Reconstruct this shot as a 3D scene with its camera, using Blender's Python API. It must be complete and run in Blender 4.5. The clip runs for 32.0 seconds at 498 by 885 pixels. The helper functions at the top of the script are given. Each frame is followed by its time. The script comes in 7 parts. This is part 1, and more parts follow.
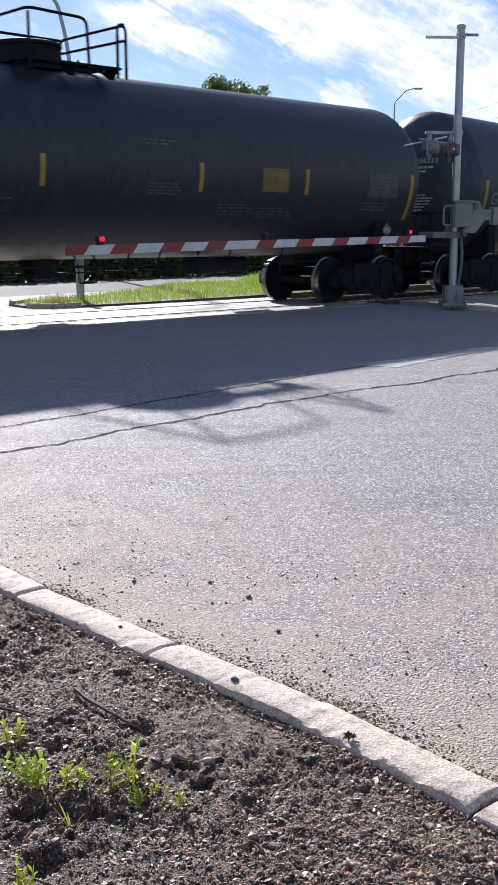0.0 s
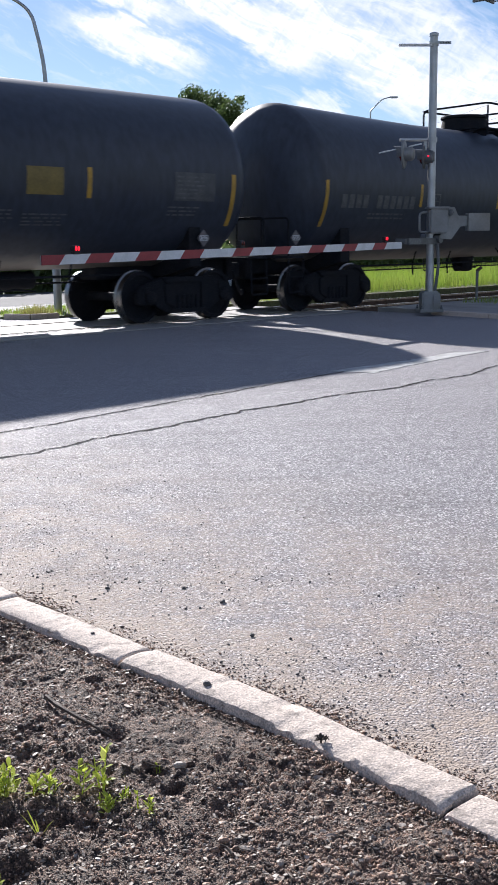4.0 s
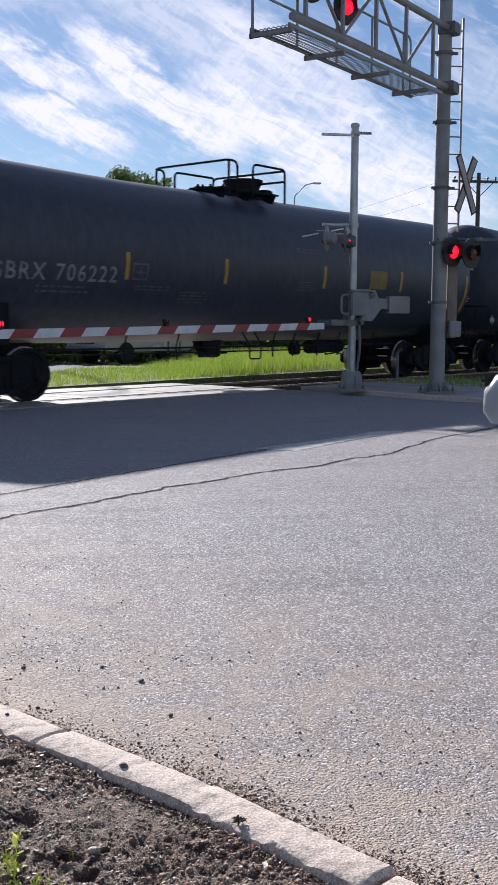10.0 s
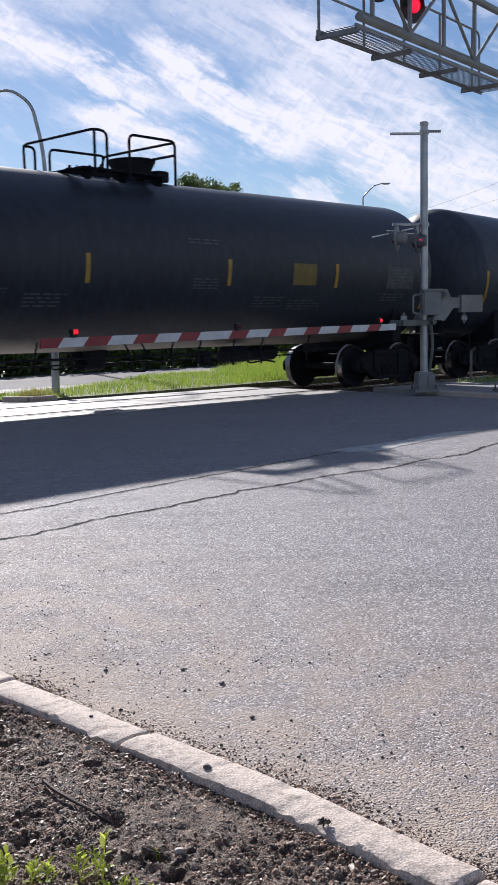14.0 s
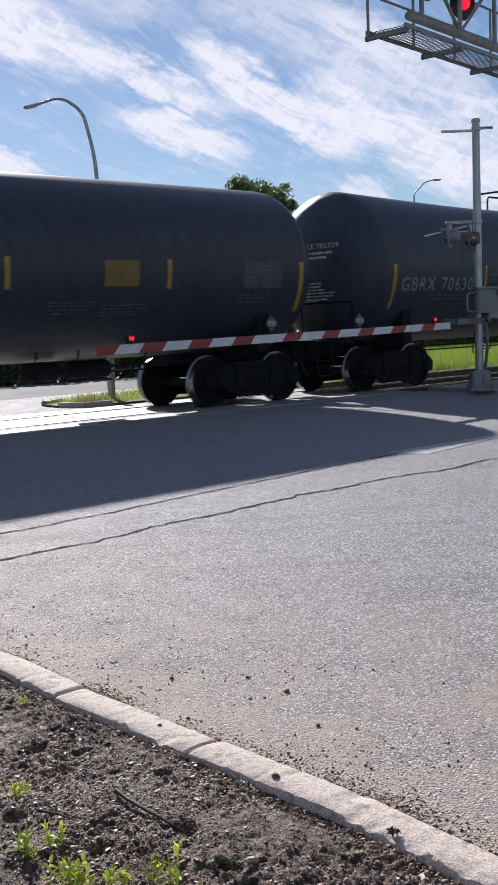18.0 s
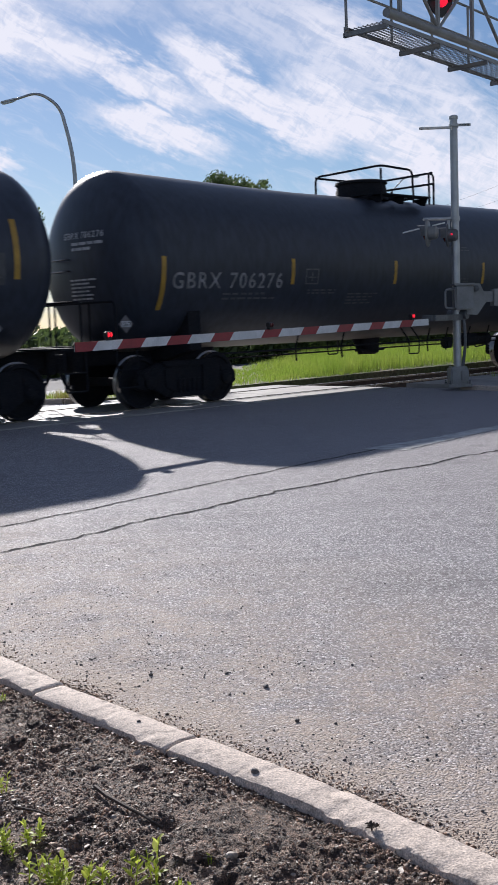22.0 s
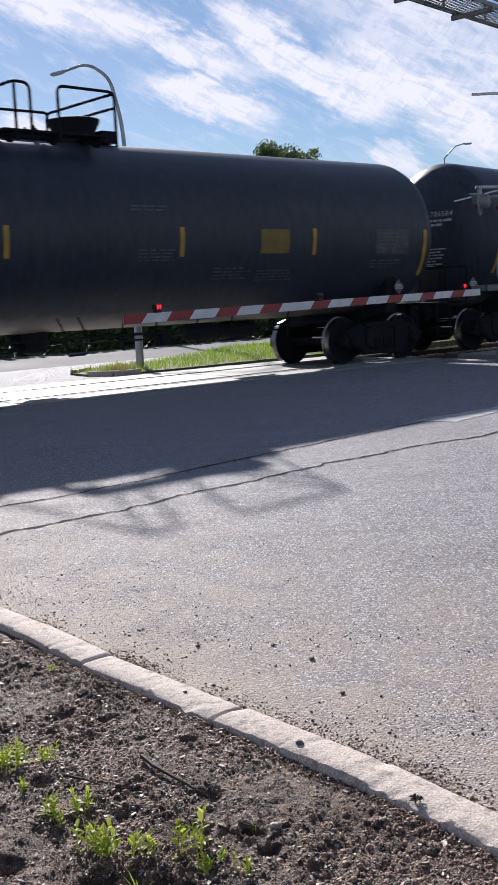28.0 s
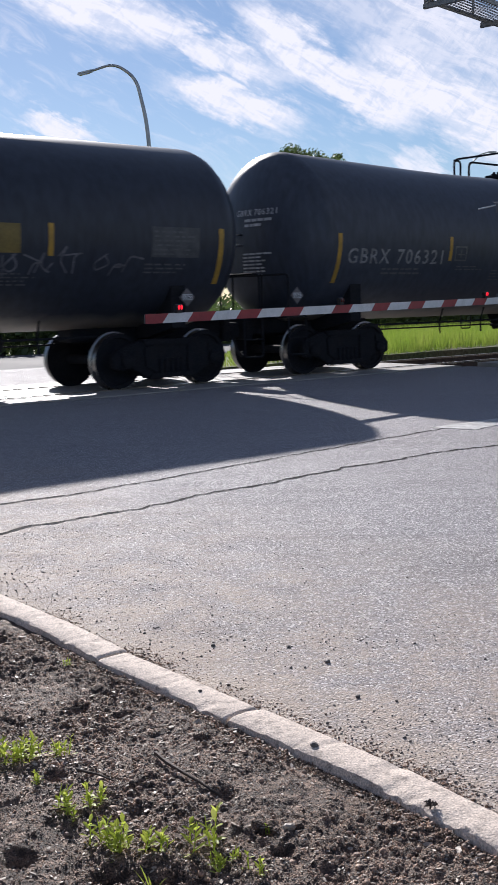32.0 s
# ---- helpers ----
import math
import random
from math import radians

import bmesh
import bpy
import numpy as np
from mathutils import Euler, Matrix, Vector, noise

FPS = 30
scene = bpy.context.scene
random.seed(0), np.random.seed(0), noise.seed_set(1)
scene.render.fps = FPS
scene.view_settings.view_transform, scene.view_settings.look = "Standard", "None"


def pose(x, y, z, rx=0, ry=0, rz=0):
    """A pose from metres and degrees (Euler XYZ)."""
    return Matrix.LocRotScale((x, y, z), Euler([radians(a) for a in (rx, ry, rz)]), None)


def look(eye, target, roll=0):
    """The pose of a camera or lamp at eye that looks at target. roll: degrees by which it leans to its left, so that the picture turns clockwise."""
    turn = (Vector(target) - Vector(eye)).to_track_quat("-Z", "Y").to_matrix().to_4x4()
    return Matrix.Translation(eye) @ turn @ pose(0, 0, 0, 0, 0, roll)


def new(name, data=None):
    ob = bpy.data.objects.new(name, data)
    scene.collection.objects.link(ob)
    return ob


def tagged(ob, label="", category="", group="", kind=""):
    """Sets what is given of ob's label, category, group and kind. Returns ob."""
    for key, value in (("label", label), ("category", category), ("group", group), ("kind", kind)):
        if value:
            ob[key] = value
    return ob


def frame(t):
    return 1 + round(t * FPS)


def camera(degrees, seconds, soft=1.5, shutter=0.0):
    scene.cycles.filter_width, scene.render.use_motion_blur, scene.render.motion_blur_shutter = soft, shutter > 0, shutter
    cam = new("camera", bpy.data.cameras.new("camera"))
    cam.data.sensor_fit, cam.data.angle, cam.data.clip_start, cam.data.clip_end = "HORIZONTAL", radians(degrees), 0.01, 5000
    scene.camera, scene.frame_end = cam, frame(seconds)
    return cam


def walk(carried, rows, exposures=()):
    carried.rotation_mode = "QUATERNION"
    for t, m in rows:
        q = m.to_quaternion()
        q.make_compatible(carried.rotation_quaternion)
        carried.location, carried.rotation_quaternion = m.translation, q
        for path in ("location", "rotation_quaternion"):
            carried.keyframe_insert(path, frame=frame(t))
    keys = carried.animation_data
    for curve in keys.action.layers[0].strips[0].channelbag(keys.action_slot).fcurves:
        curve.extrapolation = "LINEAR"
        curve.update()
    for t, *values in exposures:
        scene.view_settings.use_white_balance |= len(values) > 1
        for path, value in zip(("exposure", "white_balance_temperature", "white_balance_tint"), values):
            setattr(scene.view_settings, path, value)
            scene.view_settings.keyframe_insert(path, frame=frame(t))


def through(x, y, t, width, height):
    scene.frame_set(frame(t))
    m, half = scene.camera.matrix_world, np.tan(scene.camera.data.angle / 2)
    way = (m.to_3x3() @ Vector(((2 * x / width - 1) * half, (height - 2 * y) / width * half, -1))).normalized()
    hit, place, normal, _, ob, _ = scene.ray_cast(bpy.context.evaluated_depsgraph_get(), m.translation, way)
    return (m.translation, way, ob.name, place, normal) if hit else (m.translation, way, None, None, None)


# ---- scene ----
cam = camera(26.13, 32.0, soft=1.5, shutter=0.15)
PATH = [
    (0, look((-0.018, 0.027, 1.399), (0.450, 9.834, -0.497), -0.11)),
    (0.5, look((-0.008, 0.023, 1.393), (0.474, 9.830, -0.502), -0.63)),
    (1, look((-0.003, 0.028, 1.388), (0.518, 9.835, -0.495), -0.80)),
    (1.5, look((0.006, 0.028, 1.383), (0.593, 9.835, -0.480), -0.64)),
    (2, look((0.019, 0.017, 1.383), (0.661, 9.825, -0.458), -0.48)),
    (2.5, look((0.003, 0.020, 1.383), (0.679, 9.830, -0.433), -0.38)),
    (3, look((0.013, 0.027, 1.377), (0.677, 9.839, -0.432), -0.53)),
    (3.5, look((0.021, 0.035, 1.374), (0.663, 9.848, -0.441), -0.73)),
    (5.5, look((0.004, 0.030, 1.382), (0.632, 9.857, -0.362), -0.66)),
    (6, look((-0.012, 0.027, 1.384), (0.691, 9.857, -0.314), -0.35)),
    (6.5, look((0.004, 0.026, 1.374), (0.752, 9.859, -0.279), -0.70)),
    (7, look((0.009, 0.040, 1.370), (0.872, 9.869, -0.258), -0.96)),
    (7.5, look((0.017, 0.034, 1.366), (1.012, 9.858, -0.219), -1.18)),
    (8, look((0.036, 0.035, 1.368), (1.143, 9.864, -0.111), -0.97)),
    (8.5, look((0.034, 0.035, 1.378), (1.236, 9.874, 0.054), -0.34)),
    (9, look((0.006, 0.011, 1.399), (1.279, 9.858, 0.207), 0.22)),
    (9.5, look((0.011, 0.016, 1.382), (1.337, 9.868, 0.298), 0.44)),
    (10, look((0.031, 0.011, 1.380), (1.385, 9.857, 0.275), 0.30)),
    (10.5, look((0.034, 0.002, 1.383), (1.418, 9.831, 0.168), -0.05)),
    (11, look((0.031, -0.007, 1.373), (1.436, 9.811, 0.089), -0.49)),
    (11.5, look((0.043, -0.002, 1.374), (1.458, 9.815, 0.100), -0.87)),
    (12, look((0.044, -0.004, 1.385), (1.462, 9.819, 0.161), -1.21)),
    (12.5, look((0.036, -0.007, 1.387), (1.410, 9.830, 0.225), -1.34)),
    (13, look((0.011, -0.020, 1.402), (1.276, 9.835, 0.266), -0.74)),
    (13.5, look((0.014, 0.006, 1.377), (1.012, 9.897, 0.296), -1.03)),
    (14, look((0.013, 0.013, 1.374), (0.701, 9.932, 0.306), -1.06)),
    (14.5, look((-0.001, 0.015, 1.378), (0.296, 9.954, 0.316), -1.04)),
    (16.5, look((-0.020, 0.008, 1.405), (-0.342, 9.926, 0.168), -0.55)),
    (17, look((-0.023, -0.004, 1.414), (-0.128, 9.920, 0.188), -0.84)),
    (17.5, look((-0.018, -0.014, 1.416), (0.076, 9.918, 0.255), -1.49)),
    (18, look((-0.017, -0.028, 1.421), (0.173, 9.914, 0.367), -2.25)),
    (18.5, look((-0.020, -0.029, 1.422), (0.172, 9.923, 0.461), -2.59)),
    (19, look((-0.027, -0.019, 1.418), (0.136, 9.940, 0.538), -2.55)),
    (19.5, look((-0.031, -0.019, 1.419), (0.116, 9.944, 0.570), -2.27)),
    (20, look((-0.020, -0.021, 1.422), (0.122, 9.942, 0.573), -2.05)),
    (20.5, look((-0.019, -0.016, 1.420), (0.151, 9.943, 0.537), -1.98)),
    (21, look((-0.021, -0.015, 1.418), (0.225, 9.937, 0.469), -2.04)),
    (21.5, look((-0.015, -0.017, 1.416), (0.314, 9.925, 0.388), -2.20)),
    (22, look((-0.016, -0.025, 1.417), (0.368, 9.907, 0.324), -2.23)),
    (22.5, look((-0.017, -0.016, 1.418), (0.358, 9.910, 0.266), -2.46)),
    (23, look((-0.020, -0.001, 1.410), (0.264, 9.925, 0.235), -2.75)),
    (23.5, look((-0.009, 0.003, 1.413), (0.125, 9.930, 0.219), -3.01)),
    (24, look((-0.006, 0.002, 1.414), (-0.059, 9.931, 0.230), -3.25)),
    (24.5, look((-0.011, -0.008, 1.415), (-0.243, 9.920, 0.237), -3.29)),
    (26.5, look((-0.014, -0.016, 1.417), (-0.278, 9.896, 0.120), -2.79)),
    (27, look((-0.010, -0.021, 1.422), (-0.160, 9.888, 0.086), -2.84)),
    (27.5, look((-0.003, -0.025, 1.423), (-0.068, 9.882, 0.061), -2.75)),
    (28, look((0.001, -0.025, 1.424), (-0.094, 9.884, 0.085), -2.61)),
    (28.5, look((0.003, -0.030, 1.429), (-0.126, 9.881, 0.105), -2.80)),
    (29, look((-0.005, -0.030, 1.424), (-0.169, 9.885, 0.133), -2.48)),
    (29.5, look((-0.002, -0.022, 1.423), (-0.200, 9.893, 0.134), -2.39)),
    (30, look((-0.010, -0.013, 1.420), (-0.198, 9.900, 0.120), -2.07)),
    (30.5, look((-0.014, -0.012, 1.422), (-0.188, 9.899, 0.107), -1.80)),
    (31, look((-0.003, -0.017, 1.420), (-0.186, 9.893, 0.098), -1.79)),
    (31.5, look((-0.010, -0.022, 1.424), (-0.229, 9.887, 0.097), -1.65)),
    (32, look((-0.019, -0.020, 1.412), (-0.263, 9.891, 0.108), -1.20)),
]
walk(cam, PATH, exposures=[(0.0, 0.81, 5900, 16.5), (3.0, 0.83, 5900, 16.5), (8.0, 0.67, 5900, 16.5), (11.0, 0.58, 5980, 18.3), (14.0, 0.54, 5980, 18.0), (17.0, 0.49, 5980, 17.0), (20.0, 0.41, 5980, 17.0), (24.0, 0.46, 5980, 17.0), (32.0, 0.54, 5980, 17.0)])

# ---- world and sun ----
SUN_AZ, SUN_EL = radians(15.2), radians(24.9)      # to the left of +y, above the horizon
SUN_DIR = Vector((-math.sin(SUN_AZ) * math.cos(SUN_EL), math.cos(SUN_AZ) * math.cos(SUN_EL), math.sin(SUN_EL)))


# cloud banks over the view: azimuth, elevation, half length, half width, slope (degrees), density
BANKS = [
    (-9.3, 14.9, 5.4, 1.7, -18, 1.0), (-3.1, 12.7, 5.0, 0.9, -22, 0.9), (1.4, 12.6, 4.0, 1.35, -36, 1.0), (4.7, 10.5, 3.6, 1.3, -32, 1.05),
    (-1.9, 10.1, 4.2, 1.1, -17, 1.1), (7.6, 10.7, 3.8, 1.7, -34, 0.9), (10.6, 8.8, 4.0, 1.8, -33, 1.0), (7.9, 6.5, 1.7, 0.9, -34, 0.8),
    (4.7, 15.2, 6.8, 2.4, -23, 0.5), (-5.9, 16.9, 5.4, 1.4, -12, 0.45), (-11.0, 8.9, 2.0, 0.6, -10, 0.95), (12.3, 11.9, 4.3, 1.6, -36, 0.45),
    (15.9, 6.6, 4.8, 2.1, -11, 0.95), (14.6, 9.3, 4.4, 1.6, -25, 0.65), (19.5, 12.6, 3.0, 1.7, -48, 0.35), (8.9, 13.3, 4.6, 1.8, -32, 0.6)]
CLOUD_COLOR, SKY_STRENGTH = (12.0, 11.9, 12.0, 1), 0.053


def build_world():
    w = bpy.data.worlds.new("sky")
    scene.world = w
    w.use_nodes = True
    nt = w.node_tree
    nt.nodes.clear()
    N, L = nt.nodes.new, nt.links.new

    def op(o, a, b=None, c=None):
        x = N("ShaderNodeMath")
        x.operation = o
        for i, val in enumerate((a, b, c)):
            if val is None:
                continue
            if isinstance(val, (int, float)):
                x.inputs[i].default_value = val
            else:
                L(val, x.inputs[i])
        return x.outputs[0]

    def span(x, a, b, c, d, smooth=True):
        r = N("ShaderNodeMapRange")
        r.interpolation_type = "SMOOTHSTEP" if smooth else "LINEAR"
        for i, val in zip(("From Min", "From Max", "To Min", "To Max"), (a, b, c, d)):
            r.inputs[i].default_value = val
        L(x, r.inputs["Value"])
        return r.outputs[0]

    def mapped(vec, loc, turn, scale):
        mp = N("ShaderNodeMapping")
        mp.vector_type = "TEXTURE"
        mp.inputs["Location"].default_value, mp.inputs["Rotation"].default_value, mp.inputs["Scale"].default_value = loc, (0, 0, radians(turn)), scale
        L(vec, mp.inputs[0])
        return mp.outputs[0]

    def nz(vec, scale, detail, rough, distort=0.0):
        n = N("ShaderNodeTexNoise")
        for i, val in zip(("Scale", "Detail", "Roughness", "Distortion"), (scale, detail, rough, distort)):
            n.inputs[i].default_value = val
        L(vec, n.inputs["Vector"])
        return n

    out, bg = N("ShaderNodeOutputWorld"), N("ShaderNodeBackground")
    sky = N("ShaderNodeTexSky")
    sky.sky_type, sky.sun_disc = "NISHITA", False
    sky.sun_elevation, sky.sun_rotation = SUN_EL, -SUN_AZ
    sky.air_density, sky.dust_density, sky.ozone_density = 1.0, 0.1, 3.0
    # directions as degrees of azimuth and elevation
    tc, sep = N("ShaderNodeTexCoord"), N("ShaderNodeSeparateXYZ")
    L(tc.outputs["Generated"], sep.inputs[0])
    az = op("MULTIPLY", op("ARCTAN2", sep.outputs[0], sep.outputs[1]), 57.2958)
    el = op("MULTIPLY", op("ARCSINE", sep.outputs[2]), 57.2958)
    comb = N("ShaderNodeCombineXYZ")
    L(az, comb.inputs[0]); L(el, comb.inputs[1])
    flat = comb.outputs[0]
    # wind-drawn edges
    tear = nz(mapped(flat, (3, 1, 0), -27, (2.6, 0.9, 1)), 1.0, 7, 0.66)
    off = N("ShaderNodeVectorMath"); off.operation = "SUBTRACT"; off.inputs[1].default_value = (0.5, 0.5, 0.5)
    L(tear.outputs["Color"], off.inputs[0])
    big = N("ShaderNodeVectorMath"); big.operation = "MULTIPLY"; big.inputs[1].default_value = (3.6, 2.6, 0)
    L(off.outputs[0], big.inputs[0])
    torn = N("ShaderNodeVectorMath"); torn.operation = "ADD"
    L(flat, torn.inputs[0]); L(big.outputs[0], torn.inputs[1])
    total = None
    for a, e, ln, wd, turn, dens in BANKS:
        v = N("ShaderNodeVectorMath"); v.operation = "LENGTH"
        L(mapped(torn.outputs[0], (a, e, 0), turn, (ln, wd, 1)), v.inputs[0])
        lobe = span(v.outputs["Value"], 0.45, 1.2, dens, 0.0)
        total = lobe if total is None else op("ADD", total, op("MULTIPLY", lobe, op("SUBTRACT", 1.0, op("MINIMUM", total, 1.0))))
    # fibres along the wind, ripples across it
    fibre = nz(mapped(flat, (0, 0, 0), -27, (2.8, 0.8, 1)), 1.0, 7, 0.62, 0.9).outputs["Fac"]
    ripple = nz(mapped(flat, (7, 2, 0), -38, (0.42, 1.1, 1)), 1.0, 5, 0.6, 0.8).outputs["Fac"]
    weave = op("ADD", op("MULTIPLY", fibre, 0.72), op("MULTIPLY", ripple, 0.28))
    near = op("MULTIPLY", total, span(weave, 0.36, 0.58, 0.55, 1.12))
    veil = op("MULTIPLY", span(fibre, 0.46, 0.74, 0.0, 0.36), span(el, 3, 14, 0.75, 1.0))
    # thin cover over the rest of the sky
    rest = nz(mapped(tc.outputs["Generated"], (0.3, 0.2, 0), 64, (0.55, 0.2, 0.3)), 1.0, 9, 0.68, 0.7).outputs["Fac"]
    away = op("MAXIMUM", span(op("ABSOLUTE", az), 20, 34, 0, 1), span(el, 18, 28, 0, 1))
    rest = op("MULTIPLY", op("MULTIPLY", span(rest, 0.46, 0.66, 0, 0.45), away), span(el, 25, 60, 1.0, 0.35))
    cover = op("MINIMUM", op("ADD", op("MAXIMUM", near, veil), rest), 1.0)
    cl = N("ShaderNodeMix"); cl.data_type = "RGBA"
    cl.inputs["B"].default_value = CLOUD_COLOR
    L(cover, cl.inputs["Factor"]); L(sky.outputs[0], cl.inputs["A"])
    L(cl.outputs["Result"], bg.inputs[0])
    bg.inputs[1].default_value = SKY_STRENGTH
    L(bg.outputs[0], out.inputs[0])


build_world()
sun = new("sun", bpy.data.lights.new("sun", "SUN"))
sun.data.energy, sun.data.angle, sun.data.color = 5.0, radians(0.8), (1.0, 0.945, 0.825)
sun.matrix_world = look(SUN_DIR * 50, (0, 0, 0))

# ---- track frame: x along the rails to the right, y away, z up; y = 0 on the near rail ----
TRACK_AZ, TRACK_Y, RAIL_Z, GAUGE = 41.68, 19.82, 0.03, 1.5
TRACK = pose(0, TRACK_Y, 0, 0, 0, TRACK_AZ)


def tk(u, v, z=0.0):
    return TRACK @ Vector((u, v, z))

# ---- mesh helpers ----
def link_mesh(name, bm, material, parent=None, smooth=True):
    me = bpy.data.meshes.new(name)
    bm.to_mesh(me)
    bm.free()
    if smooth:
        me.shade_smooth()
        me.set_sharp_from_angle(angle=radians(38))
    for m in material if isinstance(material, (list, tuple)) else [material]:
        me.materials.append(m)
    ob = new(name, me)
    ob.parent = parent
    return ob


def part(name, bm, material, parent, label="", at=None):
    """One mesh under a thing or a part."""
    ob = link_mesh(name, bm, material, parent)
    if at is not None:
        ob.matrix_basis = at
    return tagged(ob, label) if label else ob


def shared(name, ob, parent, at, label=""):
    """Another part on the same mesh."""
    c = new(name, ob.data)
    c.parent, c.matrix_basis = parent, at
    return tagged(c, label) if label else c


def thing(name, m, label, category, group="", kind=""):
    e = new(name)
    e.empty_display_size = 0.2
    e.matrix_basis = m
    return tagged(e, label, category, group, kind)


def box(bm, c, s, m=None, bevel=0.0, mat=0):
    """A box of size s round c, with bevelled edges, turned by m."""
    b = bmesh.new()
    bmesh.ops.create_cube(b, size=1.0, matrix=Matrix.LocRotScale(c, None, s))
    if bevel:
        bmesh.ops.bevel(b, geom=b.edges[:], offset=bevel, segments=2, affect="EDGES")
    return merge(bm, b, m, mat)


def merge(bm, b, m=None, mat=0):
    if m is not None:
        bmesh.ops.transform(b, matrix=m, verts=b.verts)
    for f in b.faces:
        f.material_index = mat
    me = bpy.data.meshes.new("tmp")
    b.to_mesh(me)
    b.free()
    bm.from_mesh(me)
    bpy.data.meshes.remove(me)
    return bm


def lathe(bm, profile, n=24, m=None, mat=0, caps=True):
    """Turns (along, radius) round the local x axis."""
    b = bmesh.new()
    rings = []
    for x, r in profile:
        rings.append([b.verts.new((x, r * math.cos(2 * math.pi * i / n), r * math.sin(2 * math.pi * i / n))) for i in range(n)])
    for a, c in zip(rings, rings[1:]):
        for i in range(n):
            b.faces.new((a[i], a[(i + 1) % n], c[(i + 1) % n], c[i]))
    if caps:
        b.faces.new(rings[0][::-1])
        b.faces.new(rings[-1])
    bmesh.ops.recalc_face_normals(b, faces=b.faces)
    return merge(bm, b, m, mat)


UP = Matrix.Rotation(-math.pi / 2, 4, "Y")          # lathe axis upright


def tube(bm, pts, r, n=8, mat=0, radii=None):
    """A round bar along the points."""
    b = bmesh.new()
    P = [Vector(p) for p in pts]
    rings = []
    side = None
    for i, p in enumerate(P):
        t = (P[min(i + 1, len(P) - 1)] - P[max(i - 1, 0)]).normalized()
        if side is None:
            side = t.cross(Vector((0, 0, 1)) if abs(t.z) < 0.9 else Vector((1, 0, 0))).normalized()
        side = (side - t * side.dot(t)).normalized()
        other = t.cross(side)
        rr = radii[i] if radii else r
        rings.append([b.verts.new(p + (side * math.cos(2 * math.pi * k / n) + other * math.sin(2 * math.pi * k / n)) * rr) for k in range(n)])
    for a, c in zip(rings, rings[1:]):
        for k in range(n):
            b.faces.new((a[k], a[(k + 1) % n], c[(k + 1) % n], c[k]))
    b.faces.new(rings[0][::-1])
    b.faces.new(rings[-1])
    bmesh.ops.recalc_face_normals(b, faces=b.faces)
    return merge(bm, b, None, mat)


def bend(pts, r=0.12, n=4):
    """Rounds the inner corners of a line of points."""
    P = [Vector(p) for p in pts]
    out = [P[0]]
    for a, b, c in zip(P, P[1:], P[2:]):
        k = min(r, (a - b).length * 0.45, (c - b).length * 0.45)
        s, e = b + (a - b).normalized() * k, b + (c - b).normalized() * k
        for i in range(n + 1):
            t = i / n
            out.append(s * (1 - t) ** 2 + b * 2 * t * (1 - t) + e * t * t)
    return out + [P[-1]]


def prism(bm, outline, z0, z1, m=None, mat=0, bevel=0.0):
    """An outline in x, y raised from z0 to z1."""
    b = bmesh.new()
    low = [b.verts.new((x, y, z0)) for x, y in outline]
    top = [b.verts.new((x, y, z1)) for x, y in outline]
    n = len(outline)
    b.faces.new(low[::-1])
    b.faces.new(top)
    for i in range(n):
        b.faces.new((low[i], low[(i + 1) % n], top[(i + 1) % n], top[i]))
    bmesh.ops.recalc_face_normals(b, faces=b.faces)
    if bevel:
        bmesh.ops.bevel(b, geom=b.edges[:], offset=bevel, segments=2, affect="EDGES")
    return merge(bm, b, m, mat)


SIDE = Matrix.Rotation(math.pi / 2, 4, "X")          # a prism's outline stands up in x, z; its depth runs along -y


def quads(bm, verts, faces, mat=0):
    b = bmesh.new()
    vs = [b.verts.new(v) for v in verts]
    for f in faces:
        b.faces.new([vs[i] for i in f])
    return merge(bm, b, None, mat)


